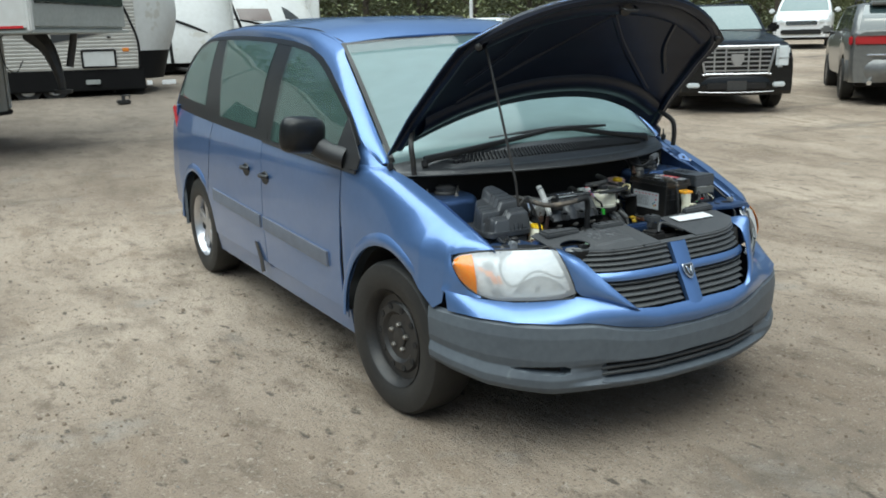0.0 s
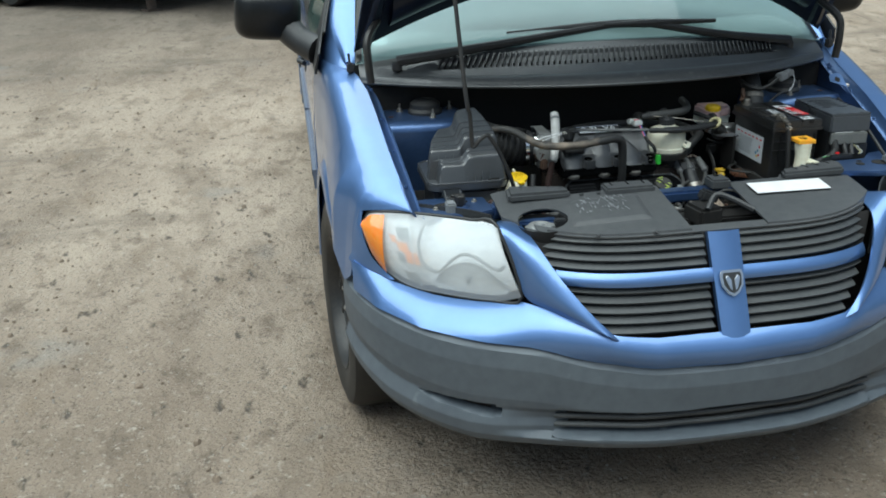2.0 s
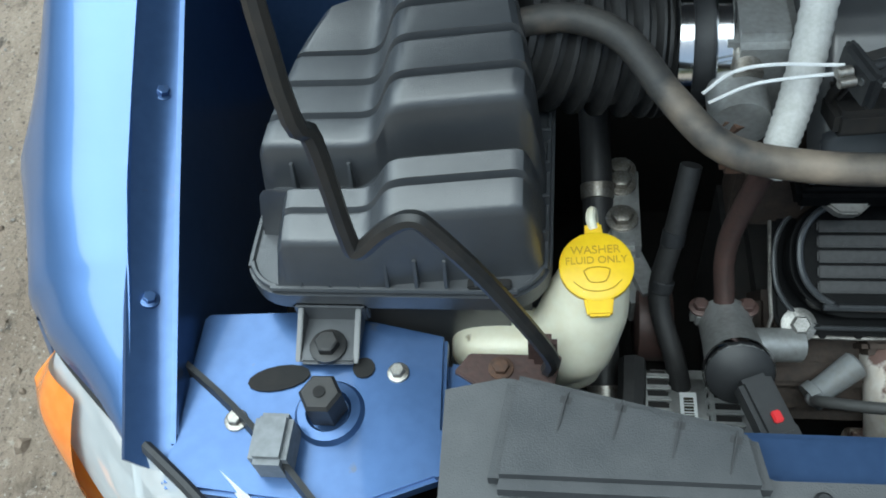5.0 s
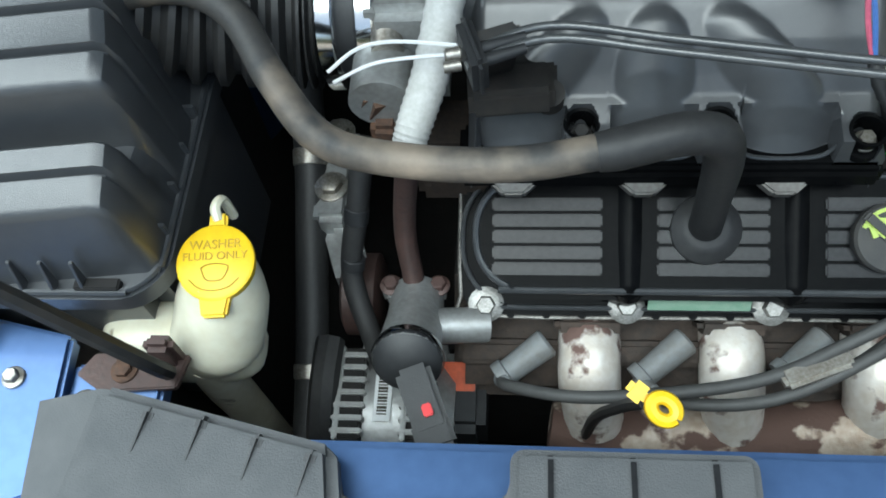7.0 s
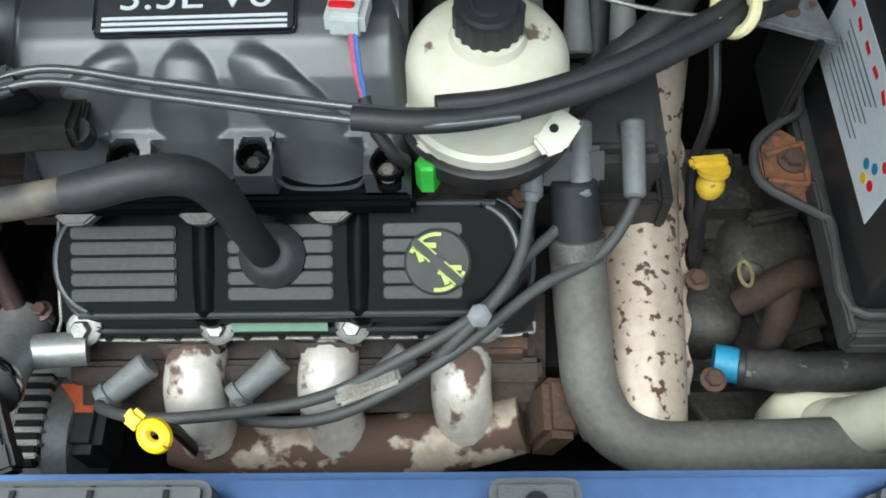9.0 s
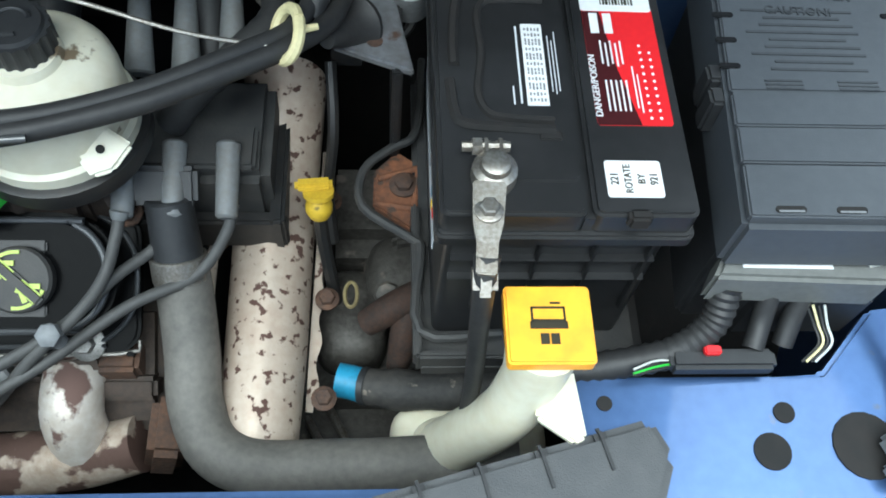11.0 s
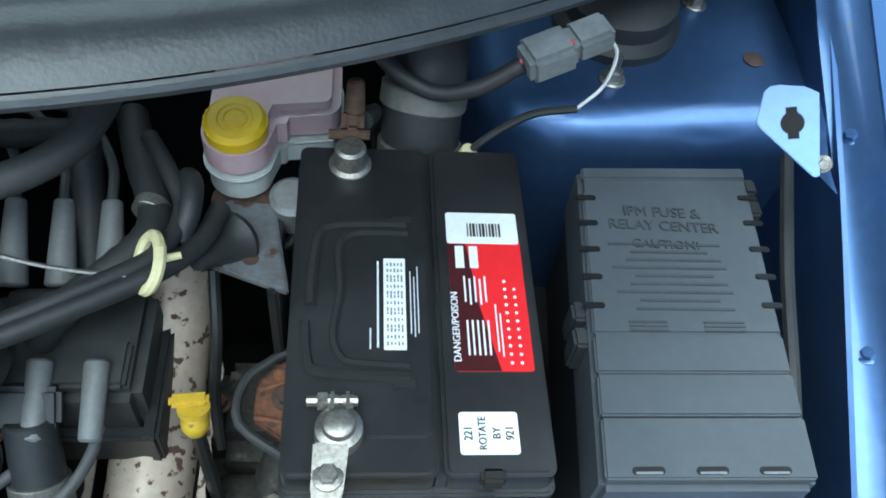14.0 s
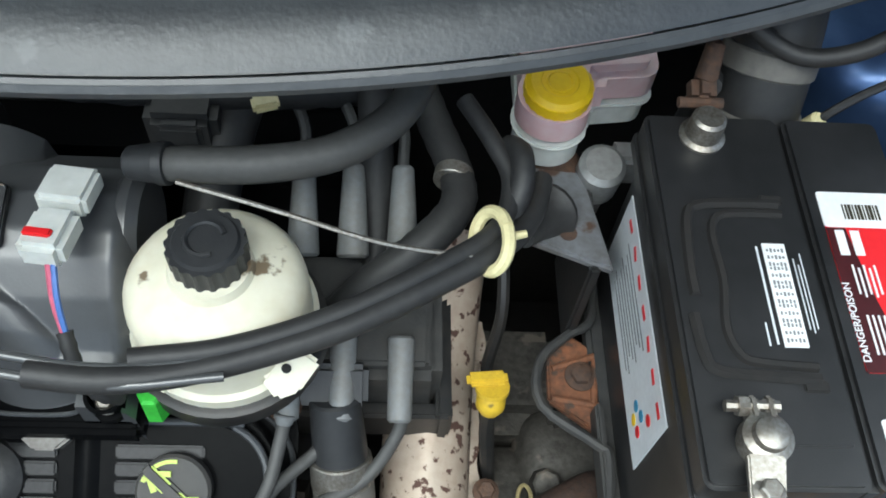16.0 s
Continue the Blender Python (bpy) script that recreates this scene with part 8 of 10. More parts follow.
har = thing("front_harness", (0.55, 0.57, 0.80), "corrugated black wiring harness with bare wire ends", "wiring harness")
part("conduit", tube([(0.53, 0.60, 0.872), (0.524, 0.583, 0.85), (0.50, 0.570, 0.835), (0.46, 0.565, 0.825), (0.42, 0.562, 0.82)], 0.0105, 14, 10, 0.12, 1), RUBBER, har, "corrugated conduit")
part("branch", tube([(0.56, 0.602, 0.872), (0.558, 0.587, 0.85), (0.552, 0.57, 0.84)], 0.007, 10, 5), RUBBER, har)
part("branch", tube([(0.585, 0.605, 0.875), (0.58, 0.59, 0.85), (0.575, 0.575, 0.835)], 0.007, 10, 5), RUBBER, har)
part("connector", box(0.53, 0.562, 0.838, 0.07, 0.014, 0.014, 0.003), BLACK, har)
part("red_lock", box(0.522, 0.566, 0.847, 0.011, 0.006, 0.005, 0.001), RED, har)
for k, m in enumerate((RUBBER, CREAM, RUBBER, TANK_CLEAR)):
    part("loose_wire", tube([(0.585 + 0.004 * k, 0.592, 0.86), (0.592 + 0.003 * k, 0.582, 0.85), (0.594 + 0.003 * k, 0.571, 0.846), (0.582 + 0.003 * k, 0.560, 0.842)], 0.0009, 6, 5), m, har)
for k, m in enumerate((RUBBER, GREEN, RUBBER, TANK_CLEAR)):
    part("loose_wire", tube([(0.50, 0.56 + 0.001 * k, 0.838), (0.485, 0.555 + 0.002 * k, 0.842), (0.47, 0.552 + 0.001 * k, 0.84 + 0.001 * k)], 0.0008, 6, 5), m, har)
single("washer_lead", tube([(0.70, 0.86, 0.93), (0.675, 0.76, 0.92), (0.662, 0.68, 0.905), (0.656, 0.60, 0.87), (0.652, 0.55, 0.845), (0.64, 0.51, 0.84)], 0.005, 8, 6), RUBBER, "thin black lead along the wing", "wire")
single("lamp_connector", join(box(0.638, 0.505, 0.842, 0.028, 0.022, 0.018, 0.003, (0, 0, 20)), box(0.632, 0.49, 0.84, 0.022, 0.014, 0.014, 0.002, (0, 0, 20))), GREY_PLASTIC, "grey lamp wiring connector on the support", "wire connector")

# ---- coolant bottle and its tag ----
HOSE_CRUST = material("grime crusted rubber", (0.022, 0.022, 0.022), 0.7, 0.0, (0.045, 0.042, 0.038), 25.0, bump=0.6, bscale=160, spots=(0.24, 0.21, 0.17), spot_scale=48, spot_size=0.63)
cool = thing("coolant_bottle", (0.385, 0.57, 0.55), "yellowed coolant bottle with an orange capped neck", "coolant bottle")
part("tank", join(pillow(0.388, 0.578, 0.60, 0.068, 0.034, 0.045, 0.55), pillow(0.372, 0.565, 0.632, 0.035, 0.028, 0.03, 0.8)), IVORY, cool)
for x in (0.413, 0.428):
    part("tank_clip", box(x, 0.598, 0.646, 0.005, 0.022, 0.008, 0.002, (0, 0, 8)), BRASS_DULL, cool)
part("neck", tube([(0.365, 0.56, 0.66), (0.378, 0.552, 0.72), (0.395, 0.545, 0.79), (0.404, 0.550, 0.845), (0.406, 0.556, 0.885)], [0.024, 0.022, 0.02, 0.0195, 0.023], 18, 6), IVORY, cool)
part("neck_bracket", prism([(0.41, 0.545), (0.432, 0.556), (0.436, 0.512), (0.428, 0.508), (0.405, 0.525)], 0.835, 0.842, 0.002), IVORY, cool)
tg = part("cap_tag", prism(rrect(0.3815, 0.537, 0.4325, 0.586, 0.003), 0.888, 0.899, 0.0015, Matrix.Identity(4)), ORANGE, cool, "orange and yellow square cap")
part("tag_symbol", bars([(0.4065, 0.5605, 0.022, 0.0045), (0.397, 0.567, 0.0012, 0.010), (0.416, 0.567, 0.0012, 0.010), (0.4065, 0.5715, 0.02, 0.0012), (0.411, 0.5745, 0.006, 0.0012), (0.4065, 0.5635, 0.018, 0.0012), (0.4035, 0.552, 0.005, 0.0066), (0.4095, 0.552, 0.005, 0.0066)], pose(0, 0, 0.8994)), PRINT, tg)
hose_thing("lower_hose", "dirty black lower coolant hose crusted with grime", "engine hose", ((0.305, 0.618, 0.645), tube([(0.300, 0.619, 0.642), (0.325, 0.614, 0.647), (0.36, 0.611, 0.652), (0.41, 0.611, 0.66), (0.46, 0.613, 0.672), (0.52, 0.60, 0.69)], [0.0155, 0.0185, 0.017, 0.0185, 0.017, 0.017], 16, 6, 0.05, 3)), HOSE_CRUST, [("hose_end", (0.296, 0.620, 0.641), (0.302, 0.6185, 0.6425), 0.0168, BLACK)])
single("tape_band", tube([(0.276, 0.626, 0.640), (0.288, 0.623, 0.641), (0.300, 0.619, 0.642)], 0.0150, 16, 4), BLUE_TAPE, "blue tape wrapped round a hose end", "tape")
for x, y in ((0.245, 0.62), (0.262, 0.635)):
    single("cooler_pipe", tube([(x, y, 0.555), (x + 0.016, y - 0.035, 0.575), (x + 0.03, y - 0.072, 0.58), (x + 0.034, y - 0.1, 0.58)], 0.004, 8, 5), STEEL, "thin bare metal transmission cooler pipe", "metal pipe", "cooler pipes")
gear = thing("transmission", (0.33, 0.75, 0.40), "greasy aluminium transmission case below the battery", "transmission")
GREASY = material("greasy cast aluminium", (0.075, 0.07, 0.062), 0.6, 0.3, (0.03, 0.027, 0.023), 26.0, bump=0.8, bscale=90, spots=(0.14, 0.12, 0.10), spot_scale=28, spot_size=0.6)
part("case", box(0.31, 0.74, 0.52, 0.24, 0.28, 0.12, 0.03), GREASY, gear)
part("end_cover", pillow(0.345, 0.735, 0.60, 0.05, 0.045, 0.05, 0.7), GREASY, gear)
part("side_cover", pillow(0.285, 0.70, 0.59, 0.035, 0.05, 0.04, 0.7), GREASY, gear)
part("boss", box(0.36, 0.68, 0.61, 0.05, 0.06, 0.05, 0.012, (10, 15, 20)), GREASY, gear)
part("upper_case", box(0.30, 0.80, 0.61, 0.10, 0.10, 0.08, 0.02), GREASY, gear)
part("plug_bolt", rod((0.318, 0.71, 0.63), (0.318, 0.70, 0.655), 0.012, n=8, bev=0.002), GREASY, gear)
part("web", box(0.347, 0.76, 0.645, 0.05, 0.012, 0.03, 0.004, (0, 0, 12)), GREASY, gear)
part("lever", join(tube([(0.27, 0.84, 0.80), (0.272, 0.80, 0.76), (0.266, 0.78, 0.70), (0.27, 0.75, 0.66)], 0.005, 8, 5), box(0.285, 0.855, 0.80, 0.03, 0.02, 0.03, 0.005)), STEEL_BLACK, gear)

# ---- brake reservoir and bulkhead corner ----
brake = thing("brake_fluid_reservoir", (0.32, 0.90, 0.80), "translucent brake reservoir holding pink fluid, yellow cap", "fluid reservoir")


def tank_poly(grow):
    """Outline of the reservoir: a square body with a round filler lobe at one corner."""
    c = (0.294, 0.888)
    lobe = [(c[0] + (0.026 + grow) * math.cos(radians(a)), c[1] + (0.026 + grow) * math.sin(radians(a))) for a in range(150, 331, 12)]
    body = rrect(0.27, 0.906, 0.369 + grow, 0.972, 0.014, 4)
    right = [q for q in body if q[0] > 0.33]
    low, high = sorted([q for q in right if q[1] < 0.94], key=lambda q: q[0]), sorted([q for q in right if q[1] >= 0.94], key=lambda q: -q[0])
    return lobe + [(0.324, 0.902 - grow)] + [(x, y - grow) for x, y in low] + high + [(0.272, 0.972)]


part("tank", prism(tank_poly(0), 0.884, 0.918, 0.007, None, 4), PINK_TANK, brake)
part("tank_seam", prism(tank_poly(0.0016), 0.882, 0.8855, 0.0012), TANK_CLEAR, brake)
part("tank_foot", join(prism(tank_poly(-0.0015), 0.858, 0.883, 0.004, None, 3), lathe([(0.014, 0), (0.019, 0.004), (0.021, 0.016)], (0.296, 0.892, 0.846), (0.296, 0.892, 2), 24)), TANK_CLEAR, brake)
CP = pose(0.294, 0.886, 0.913, 6, 0, 0)
part("cap", move(join(lathe([(0.0215, 0), (0.0225, 0.003), (0.0225, 0.011), (0.0195, 0.0145), (0.013, 0.0145), (0.012, 0.0135), (0.001, 0.0135)], (0, 0, 0), (0, 0, 1), 36), prism([(0.0228 * math.cos(6.283 * k / 48) * (1 + 0.03 * (k % 2)), 0.0228 * math.sin(6.283 * k / 48) * (1 + 0.03 * (k % 2))) for k in range(48)], 0.0015, 0.0105, 0), tube([(0.0085 * math.cos(radians(a)), 0.0085 * math.sin(radians(a)), 0.0138) for a in range(0, 361, 30)], 0.0009, 6, 2)), CP), YELLOW, brake, "yellow screw cap")
part("valve", join(lathe([(0.017, 0), (0.017, 0.03), (0.013, 0.034)], (0.333, 0.868, 0.838), (0.333, 0.855, 0.90), 20), box(0.355, 0.875, 0.855, 0.03, 0.02, 0.03, 0.004)), ALU, brake, "cast valve")
part("brake_pipe", tube([(0.34, 0.87, 0.84), (0.33, 0.85, 0.825), (0.30, 0.842, 0.82), (0.27, 0.86, 0.83)], 0.004, 8, 5), STEEL_BLACK, brake)
STEEL_GREY = material("bare grey steel", (0.23, 0.24, 0.26), 0.45, 0.4, (0.16, 0.16, 0.165), 25.0, bump=0.1, spots=(0.12, 0.075, 0.055), spot_scale=35, spot_size=0.62)
mount = thing("gearbox_mount", (0.295, 0.82, 0.78), "grey steel gearbox mount with a black boot", "engine mount")
part("plate", prism([(0.268, 0.855), (0.286, 0.867), (0.32, 0.863), (0.335, 0.782), (0.316, 0.789), (0.274, 0.806)], 0.850, 0.858, 0.002), STEEL_GREY, mount, "bare grey steel plate")
part("side_plate", box(0.323, 0.82, 0.80, 0.008, 0.075, 0.11, 0.002), STEEL_BLACK, mount)
part("rust_ring", lathe([(0.024, 0), (0.027, 0.004), (0.022, 0.009), (0.012, 0.011)], (0.297, 0.872, 0.846), (0.297, 0.872, 1.0), 24), RUST, mount)
part("boot", join(lathe([(0.0235, 0.0), (0.0235, 0.004), (0.018, 0.008), (0.0125, 0.018), (0.009, 0.034), (0.0065, 0.044)], (0.291, 0.826, 0.858), (0.255, 0.762, 0.895), 20), tube([(0.262, 0.85, 0.90), (0.268, 0.835, 0.91), (0.268, 0.815, 0.905), (0.262, 0.80, 0.892)], 0.008, 10, 4)), RUBBER, mount)
part("rust_stain", rod((0.306, 0.810, 0.8578), (0.306, 0.810, 0.8588), 0.006, n=12), RUST, mount)
ac = thing("ac_hose", (0.43, 0.90, 0.92), "thick black hose rising to the bulkhead", "engine hose")
part("hose_run", tube([(0.425, 0.862, 0.87), (0.427, 0.875, 0.91), (0.43, 0.905, 0.965), (0.435, 0.96, 1.02)], [0.026, 0.029, 0.029, 0.029], 22, 6), RUBBER, ac)
for p0, p1, r in (((0.426, 0.868, 0.893), (0.4265, 0.871, 0.900), 0.0305), ((0.427, 0.875, 0.908), (0.4275, 0.879, 0.917), 0.0312), ((0.428, 0.89, 0.94), (0.4295, 0.898, 0.955), 0.0315)):
    part("hose_band", rod(p0, p1, r, n=26, bev=0.0015), RUBBER_GREY, ac, "greyed band round the hose")
bw = thing("bulkhead_connector", (0.515, 0.875, 0.96), "grey wire connector with a red lock on black leads", "wire connector")
part("plug", join(box(0.505, 0.872, 1.008, 0.035, 0.028, 0.022, 0.004, (0, -12, 20)), box(0.533, 0.883, 1.015, 0.028, 0.024, 0.018, 0.003, (0, -12, 20))), GREY_PLASTIC, bw)
part("red_lock", box(0.515, 0.870, 1.0185, 0.010, 0.006, 0.003, 0.001, (0, -12, 20)), RED, bw)
part("lead", tube([(0.488, 0.866, 1.003), (0.46, 0.862, 0.985), (0.43, 0.868, 0.975), (0.40, 0.885, 0.985), (0.385, 0.91, 1.0)], 0.006, 10, 6), RUBBER, bw)
part("white_lead", tube([(0.545, 0.888, 1.015), (0.556, 0.885, 1.0), (0.552, 0.88, 0.975), (0.535, 0.872, 0.96)], 0.0013, 6, 5), WHITE_PAPER, bw)
part("red_lead", tube([(0.488, 0.868, 1.005), (0.478, 0.866, 0.998), (0.470, 0.865, 0.992)], 0.0022, 6, 4), PINK_WIRE, bw)
part("thin_lead", tube([(0.535, 0.872, 0.96), (0.50, 0.868, 0.955), (0.465, 0.86, 0.93), (0.452, 0.855, 0.90), (0.44, 0.85, 0.87)], 0.003, 8, 6), RUBBER, bw)
part("green_cap", rod((0.458, 0.862, 0.915), (0.462, 0.858, 0.93), 0.006, n=12, bev=0.002), CREAM, bw)
BR = Matrix(((0.8779, 0.3733, -0.30, 0.666), (-0.4789, 0.6845, -0.55, 0.826), (0, 0.6262, 0.78, 0.998), (0, 0, 0, 1)))
hb = part("hinge_bracket", prism([(-0.026, 0.012), (-0.0225, -0.0085), (-0.018, -0.0115), (0.0245, -0.028), (0.028, -0.026), (0.006, 0.024), (-0.004, 0.0245), (-0.0195, 0.0195), (-0.024, 0.0165)], -0.0015, 0.0015, 0.0005, BR), PAINT_BAY_SHADE, van, "blue wing bracket with a keyhole")
part("bracket_flange", between([BR @ Vector(q) for q in ((0.006, 0.023, 0), (0.017, -0.002, 0), (0.028, -0.026, 0))], [BR @ Vector(q) for q in ((0.022, 0.014, -0.03), (0.036, -0.01, -0.035), (0.05, -0.026, -0.04))], 8, 4), PAINT_BAY_SHADE, hb)
part("bracket_bolt", bolt(BR @ Vector((0.027, -0.017, -0.004)), 0.004, 0.006, (-0.3, -0.6, 0.5)), STEEL, hb)
# keyhole is a black patch that paints the dark of the opening
part("keyhole", move(join(rod((-0.0015, -0.0005, 0.0), (-0.0015, -0.0005, 0.0021), 0.0075, n=18), box(-0.0015, -0.0005, 0.001, 0.007, 0.021, 0.0021, 0, (0, 0, 28))), BR), VOID, hb)
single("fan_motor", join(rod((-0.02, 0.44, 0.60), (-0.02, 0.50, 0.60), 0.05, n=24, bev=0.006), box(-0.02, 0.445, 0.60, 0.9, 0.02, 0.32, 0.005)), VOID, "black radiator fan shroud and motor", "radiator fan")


# ---- the lot beyond: other vehicles ----
SUV_BLACK = material("black clearcoat paint", (0.005, 0.006, 0.007), 0.22, 0.0, (0.008, 0.0085, 0.009), 2.0, spec=0.4)
SUV_SILVER = material("warm silver paint", (0.21, 0.21, 0.2), 0.35, 0.5, (0.17, 0.17, 0.165), 2.0, coat=0.6)
SUV_WHITE = material("white vehicle paint", (0.78, 0.79, 0.79), 0.35, 0.0, (0.72, 0.73, 0.73), 2.0, coat=0.6)
DARK_GLASS = material("dark tinted glass", (0.03, 0.045, 0.048), 0.06, 0.0, (0.035, 0.05, 0.052), 3.0, coat=0.8)
# paler than the side glass: a sky reflection is put into the colour
PALE_GLASS = material("glass with sky reflection in its colour", (0.09, 0.14, 0.14), 0.08, 0.0, (0.11, 0.16, 0.16), 3.0, coat=0.3)
LAMP_WHITE = material("milky headlamp lens", (0.72, 0.75, 0.75), 0.25, 0.0, (0.6, 0.63, 0.64), 9.0, coat=0.5)
RV_WHITE = material("white trailer siding", (0.6, 0.61, 0.6), 0.45, 0.0, (0.54, 0.545, 0.53), 1.2, bump=0.05, spots=(0.48, 0.47, 0.43), spot_scale=2.5, spot_size=0.62)
RV_TAN = material("tan trailer siding", (0.47, 0.46, 0.43), 0.45, 0.0, (0.42, 0.41, 0.38), 1.2)
RV_GREY = material("weathered grey panel", (0.33, 0.325, 0.3), 0.5, 0.0, (0.28, 0.275, 0.25), 1.5, spots=(0.3, 0.28, 0.24), spot_scale=4, spot_size=0.62)
RV_SILVER = material("dull aluminium skirt", (0.42, 0.44, 0.43), 0.45, 0.4, (0.35, 0.37, 0.36), 2.5)
RV_BLACK = material("black trailer trim", (0.005, 0.005, 0.0055), 0.6, 0.0, (0.008, 0.008, 0.0085), 4.0, spec=0.15)
RV_SWOOSH = material("charcoal decal", (0.03, 0.033, 0.035), 0.35, 0.0, (0.05, 0.052, 0.055), 6.0)
BROWN_GLASS = material("brown tinted window", (0.2, 0.165, 0.15), 0.2, 0.0, (0.17, 0.14, 0.13), 3.0)
POST_WOOD = material("stained timber and rusty steel", (0.16, 0.12, 0.095), 0.8, 0.0, (0.09, 0.07, 0.06), 6.0, bump=0.4)
REFLEX = material("red reflector", (0.6, 0.03, 0.04), 0.3)


def lift(x, y):
    return slope(x, y)


def car(name, at, yaw, label, category, paint, glass_mat, w=0.96, length=4.8, hood=1.08, cowl=1.24, roof=1.78, nose=0.92, wheelbase=2.85, axle=0.92, wheel_r=0.36, screen=(1.35, 2.05), back=(4.0, 4.55), boxy=0.03, front=0.80):
    """A five-door vehicle whose nose points to -y before it is turned; y counts from its nose."""
    car_at = thing(name, (0, 0, 0), label, category)
    TURNED.add(car_at.name)
    mid = axle + wheelbase / 2

    def wide(y):
        return w * float(np.interp(y, (0, 0.12, 0.5, 1.2, length - 0.7, length - 0.1, length), (front, front * 0.5 + 0.5, 0.98, 1, 1, 0.95, 0.9)))

    def top(y):
        return float(np.interp(y, (0, 0.06, 0.25, screen[0], screen[0] + 0.2, back[1], length), (nose - 0.12, nose, hood, cowl, cowl + 0.02, cowl + 0.05, cowl + 0.02)))

    sill = 0.42
    R = wheel_r + 0.09

    def low(y):
        z = sill if 0.35 < y < length - 0.3 else sill - 0.08
        for a in (axle, axle + wheelbase):
            if abs(y - a) < R:
                z = max(z, wheel_r + math.sqrt(R * R - (y - a) ** 2) - 0.02)
        return z

    ys = sorted(set([0, 0.06, 0.12, 0.25, 0.35, length, length - 0.05, length - 0.15] + [round(v, 3) for v in np.linspace(0.4, length - 0.3, 44)]))

    def body_at(u, v):
        k = u * (len(ys) - 1)
        y = ys[int(round(k))]
        s = abs(2 * v - 1)
        sg = -1 if v < 0.5 else 1
        ww, t, b = wide(y), top(y), low(y)
        if s < 0.45:
            return Vector((sg * ww * 0.86 * s / 0.45, y, t + 0.02 * (1 - s / 0.45)))
        q = (s - 0.45) / 0.55
        x = ww * float(np.interp(q, (0, 0.12, 0.4, 0.75, 1), (0.86, 0.95, 1.0, 0.995, 0.96)))
        return Vector((sg * x, y, t + (b - t) * float(np.interp(q, (0, 0.12, 1), (0, 0.06, 1)))))
    body = sheet(body_at, len(ys) - 1, 28)
    for end, yy in ((0, 0), (1, length)):
        loop = [body_at(end, k / 28) for k in range(29)]
        body.faces.new([body.verts.new(p) for p in loop])
    m = Matrix.Translation((0, -mid, 0))
    part("body", move(body, m), paint, car_at)

    z0 = cowl - 0.02
    ROWS = ((screen[0], back[1], w * 0.93, z0), (screen[0] + 0.32, back[1] - 0.1, w * 0.885, z0 + (roof - z0) * 0.45), (screen[1] - 0.04, back[0] + 0.08, w * 0.80, roof - 0.06), (screen[1] + 0.12, back[0] - 0.06, w * 0.70, roof - boxy))

    def cab(h):
        """Front y, rear y, half width and height of the cabin at h from 0 (belt) to 1 (roof)."""
        return [float(np.interp(h, (0, 0.45, 0.88, 1), [r[j] for r in ROWS])) for j in range(4)]

    def ring(h, grow=0.0):
        a, b, ww, z = cab(h)
        return [Vector((x, y, z)) for x, y in rrect(-ww - grow, a - grow, ww + grow, b + grow, 0.16, 4)]
    gh = bmesh.new()
    rings = [[gh.verts.new(p) for p in ring(h)] for h in (0, 0.2, 0.45, 0.7, 0.88, 0.96, 1)]
    for a, b in zip(rings, rings[1:]):
        for k in range(len(a)):
            gh.faces.new((a[k], a[(k + 1) % len(a)], b[(k + 1) % len(a)], b[k]))
    gh.faces.new(rings[-1])
    part("cabin", move(gh, m), paint, car_at)

    def side_glass(s, f0, f1, r0, r1):
        def at(u, v):
            h = 0.1 + 0.74 * v
            a, b, ww, z = cab(h)
            y = (f0 + (f1 - f0) * u) if v < 0 else a + (b - a) * ((f0 + (r0 - f0) * v) * (1 - u) + (f1 + (r1 - f1) * v) * u)
            return Vector((s * (ww + 0.006), y, z))
        return move(sheet(at, 6, 6, 0.004), m)
    for s in (-1, 1):
        for f0, f1, r0, r1 in ((0.12, 0.40, 0.13, 0.36), (0.43, 0.68, 0.39, 0.68), (0.71, 0.93, 0.71, 0.90)):
            part("side_window", side_glass(s, f0, f1, r0, r1), DARK_GLASS, car_at)

    def end_glass(front):
        def at(u, v):
            h = 0.1 + 0.76 * v
            a, b, ww, z = cab(h)
            x = (2 * u - 1) * (ww - 0.09)
            return Vector((x, (a - 0.006) if front else (b + 0.006), z + 0.004))
        return move(sheet(at, 8, 6, 0.004), m)
    part("windscreen", end_glass(True), glass_mat, car_at)
    part("rear_window", end_glass(False), DARK_GLASS, car_at)
    for s in (-1, 1):
        part("roof_rail", move(tube([(s * w * 0.66, screen[1] + 0.25, roof - 0.03), (s * w * 0.67, screen[1] + 0.4, roof + 0.04), (s * w * 0.67, back[0] - 0.5, roof + 0.04), (s * w * 0.66, back[0] - 0.3, roof - 0.03)], 0.018, 8, 4), m), STEEL_BLACK, car_at)
        mir = part("door_mirror", move(box(s * (w + 0.11), screen[0] + 0.35, cowl + 0.06, 0.2, 0.1, 0.16, 0.04), m), paint, car_at)
        part("mirror_arm", move(rod((s * (w - 0.06), screen[0] + 0.38, cowl + 0.0), (s * (w + 0.08), screen[0] + 0.36, cowl + 0.02), 0.03, n=10), m), BLACK, mir)
    for a in (axle, axle + wheelbase):
        for s in (-1, 1):
            wp = bpy.data.objects.new("wheel", None)
            scene.collection.objects.link(wp)
            wp.parent = car_at
            c = (s * (w - 0.12), a - mid, wheel_r)
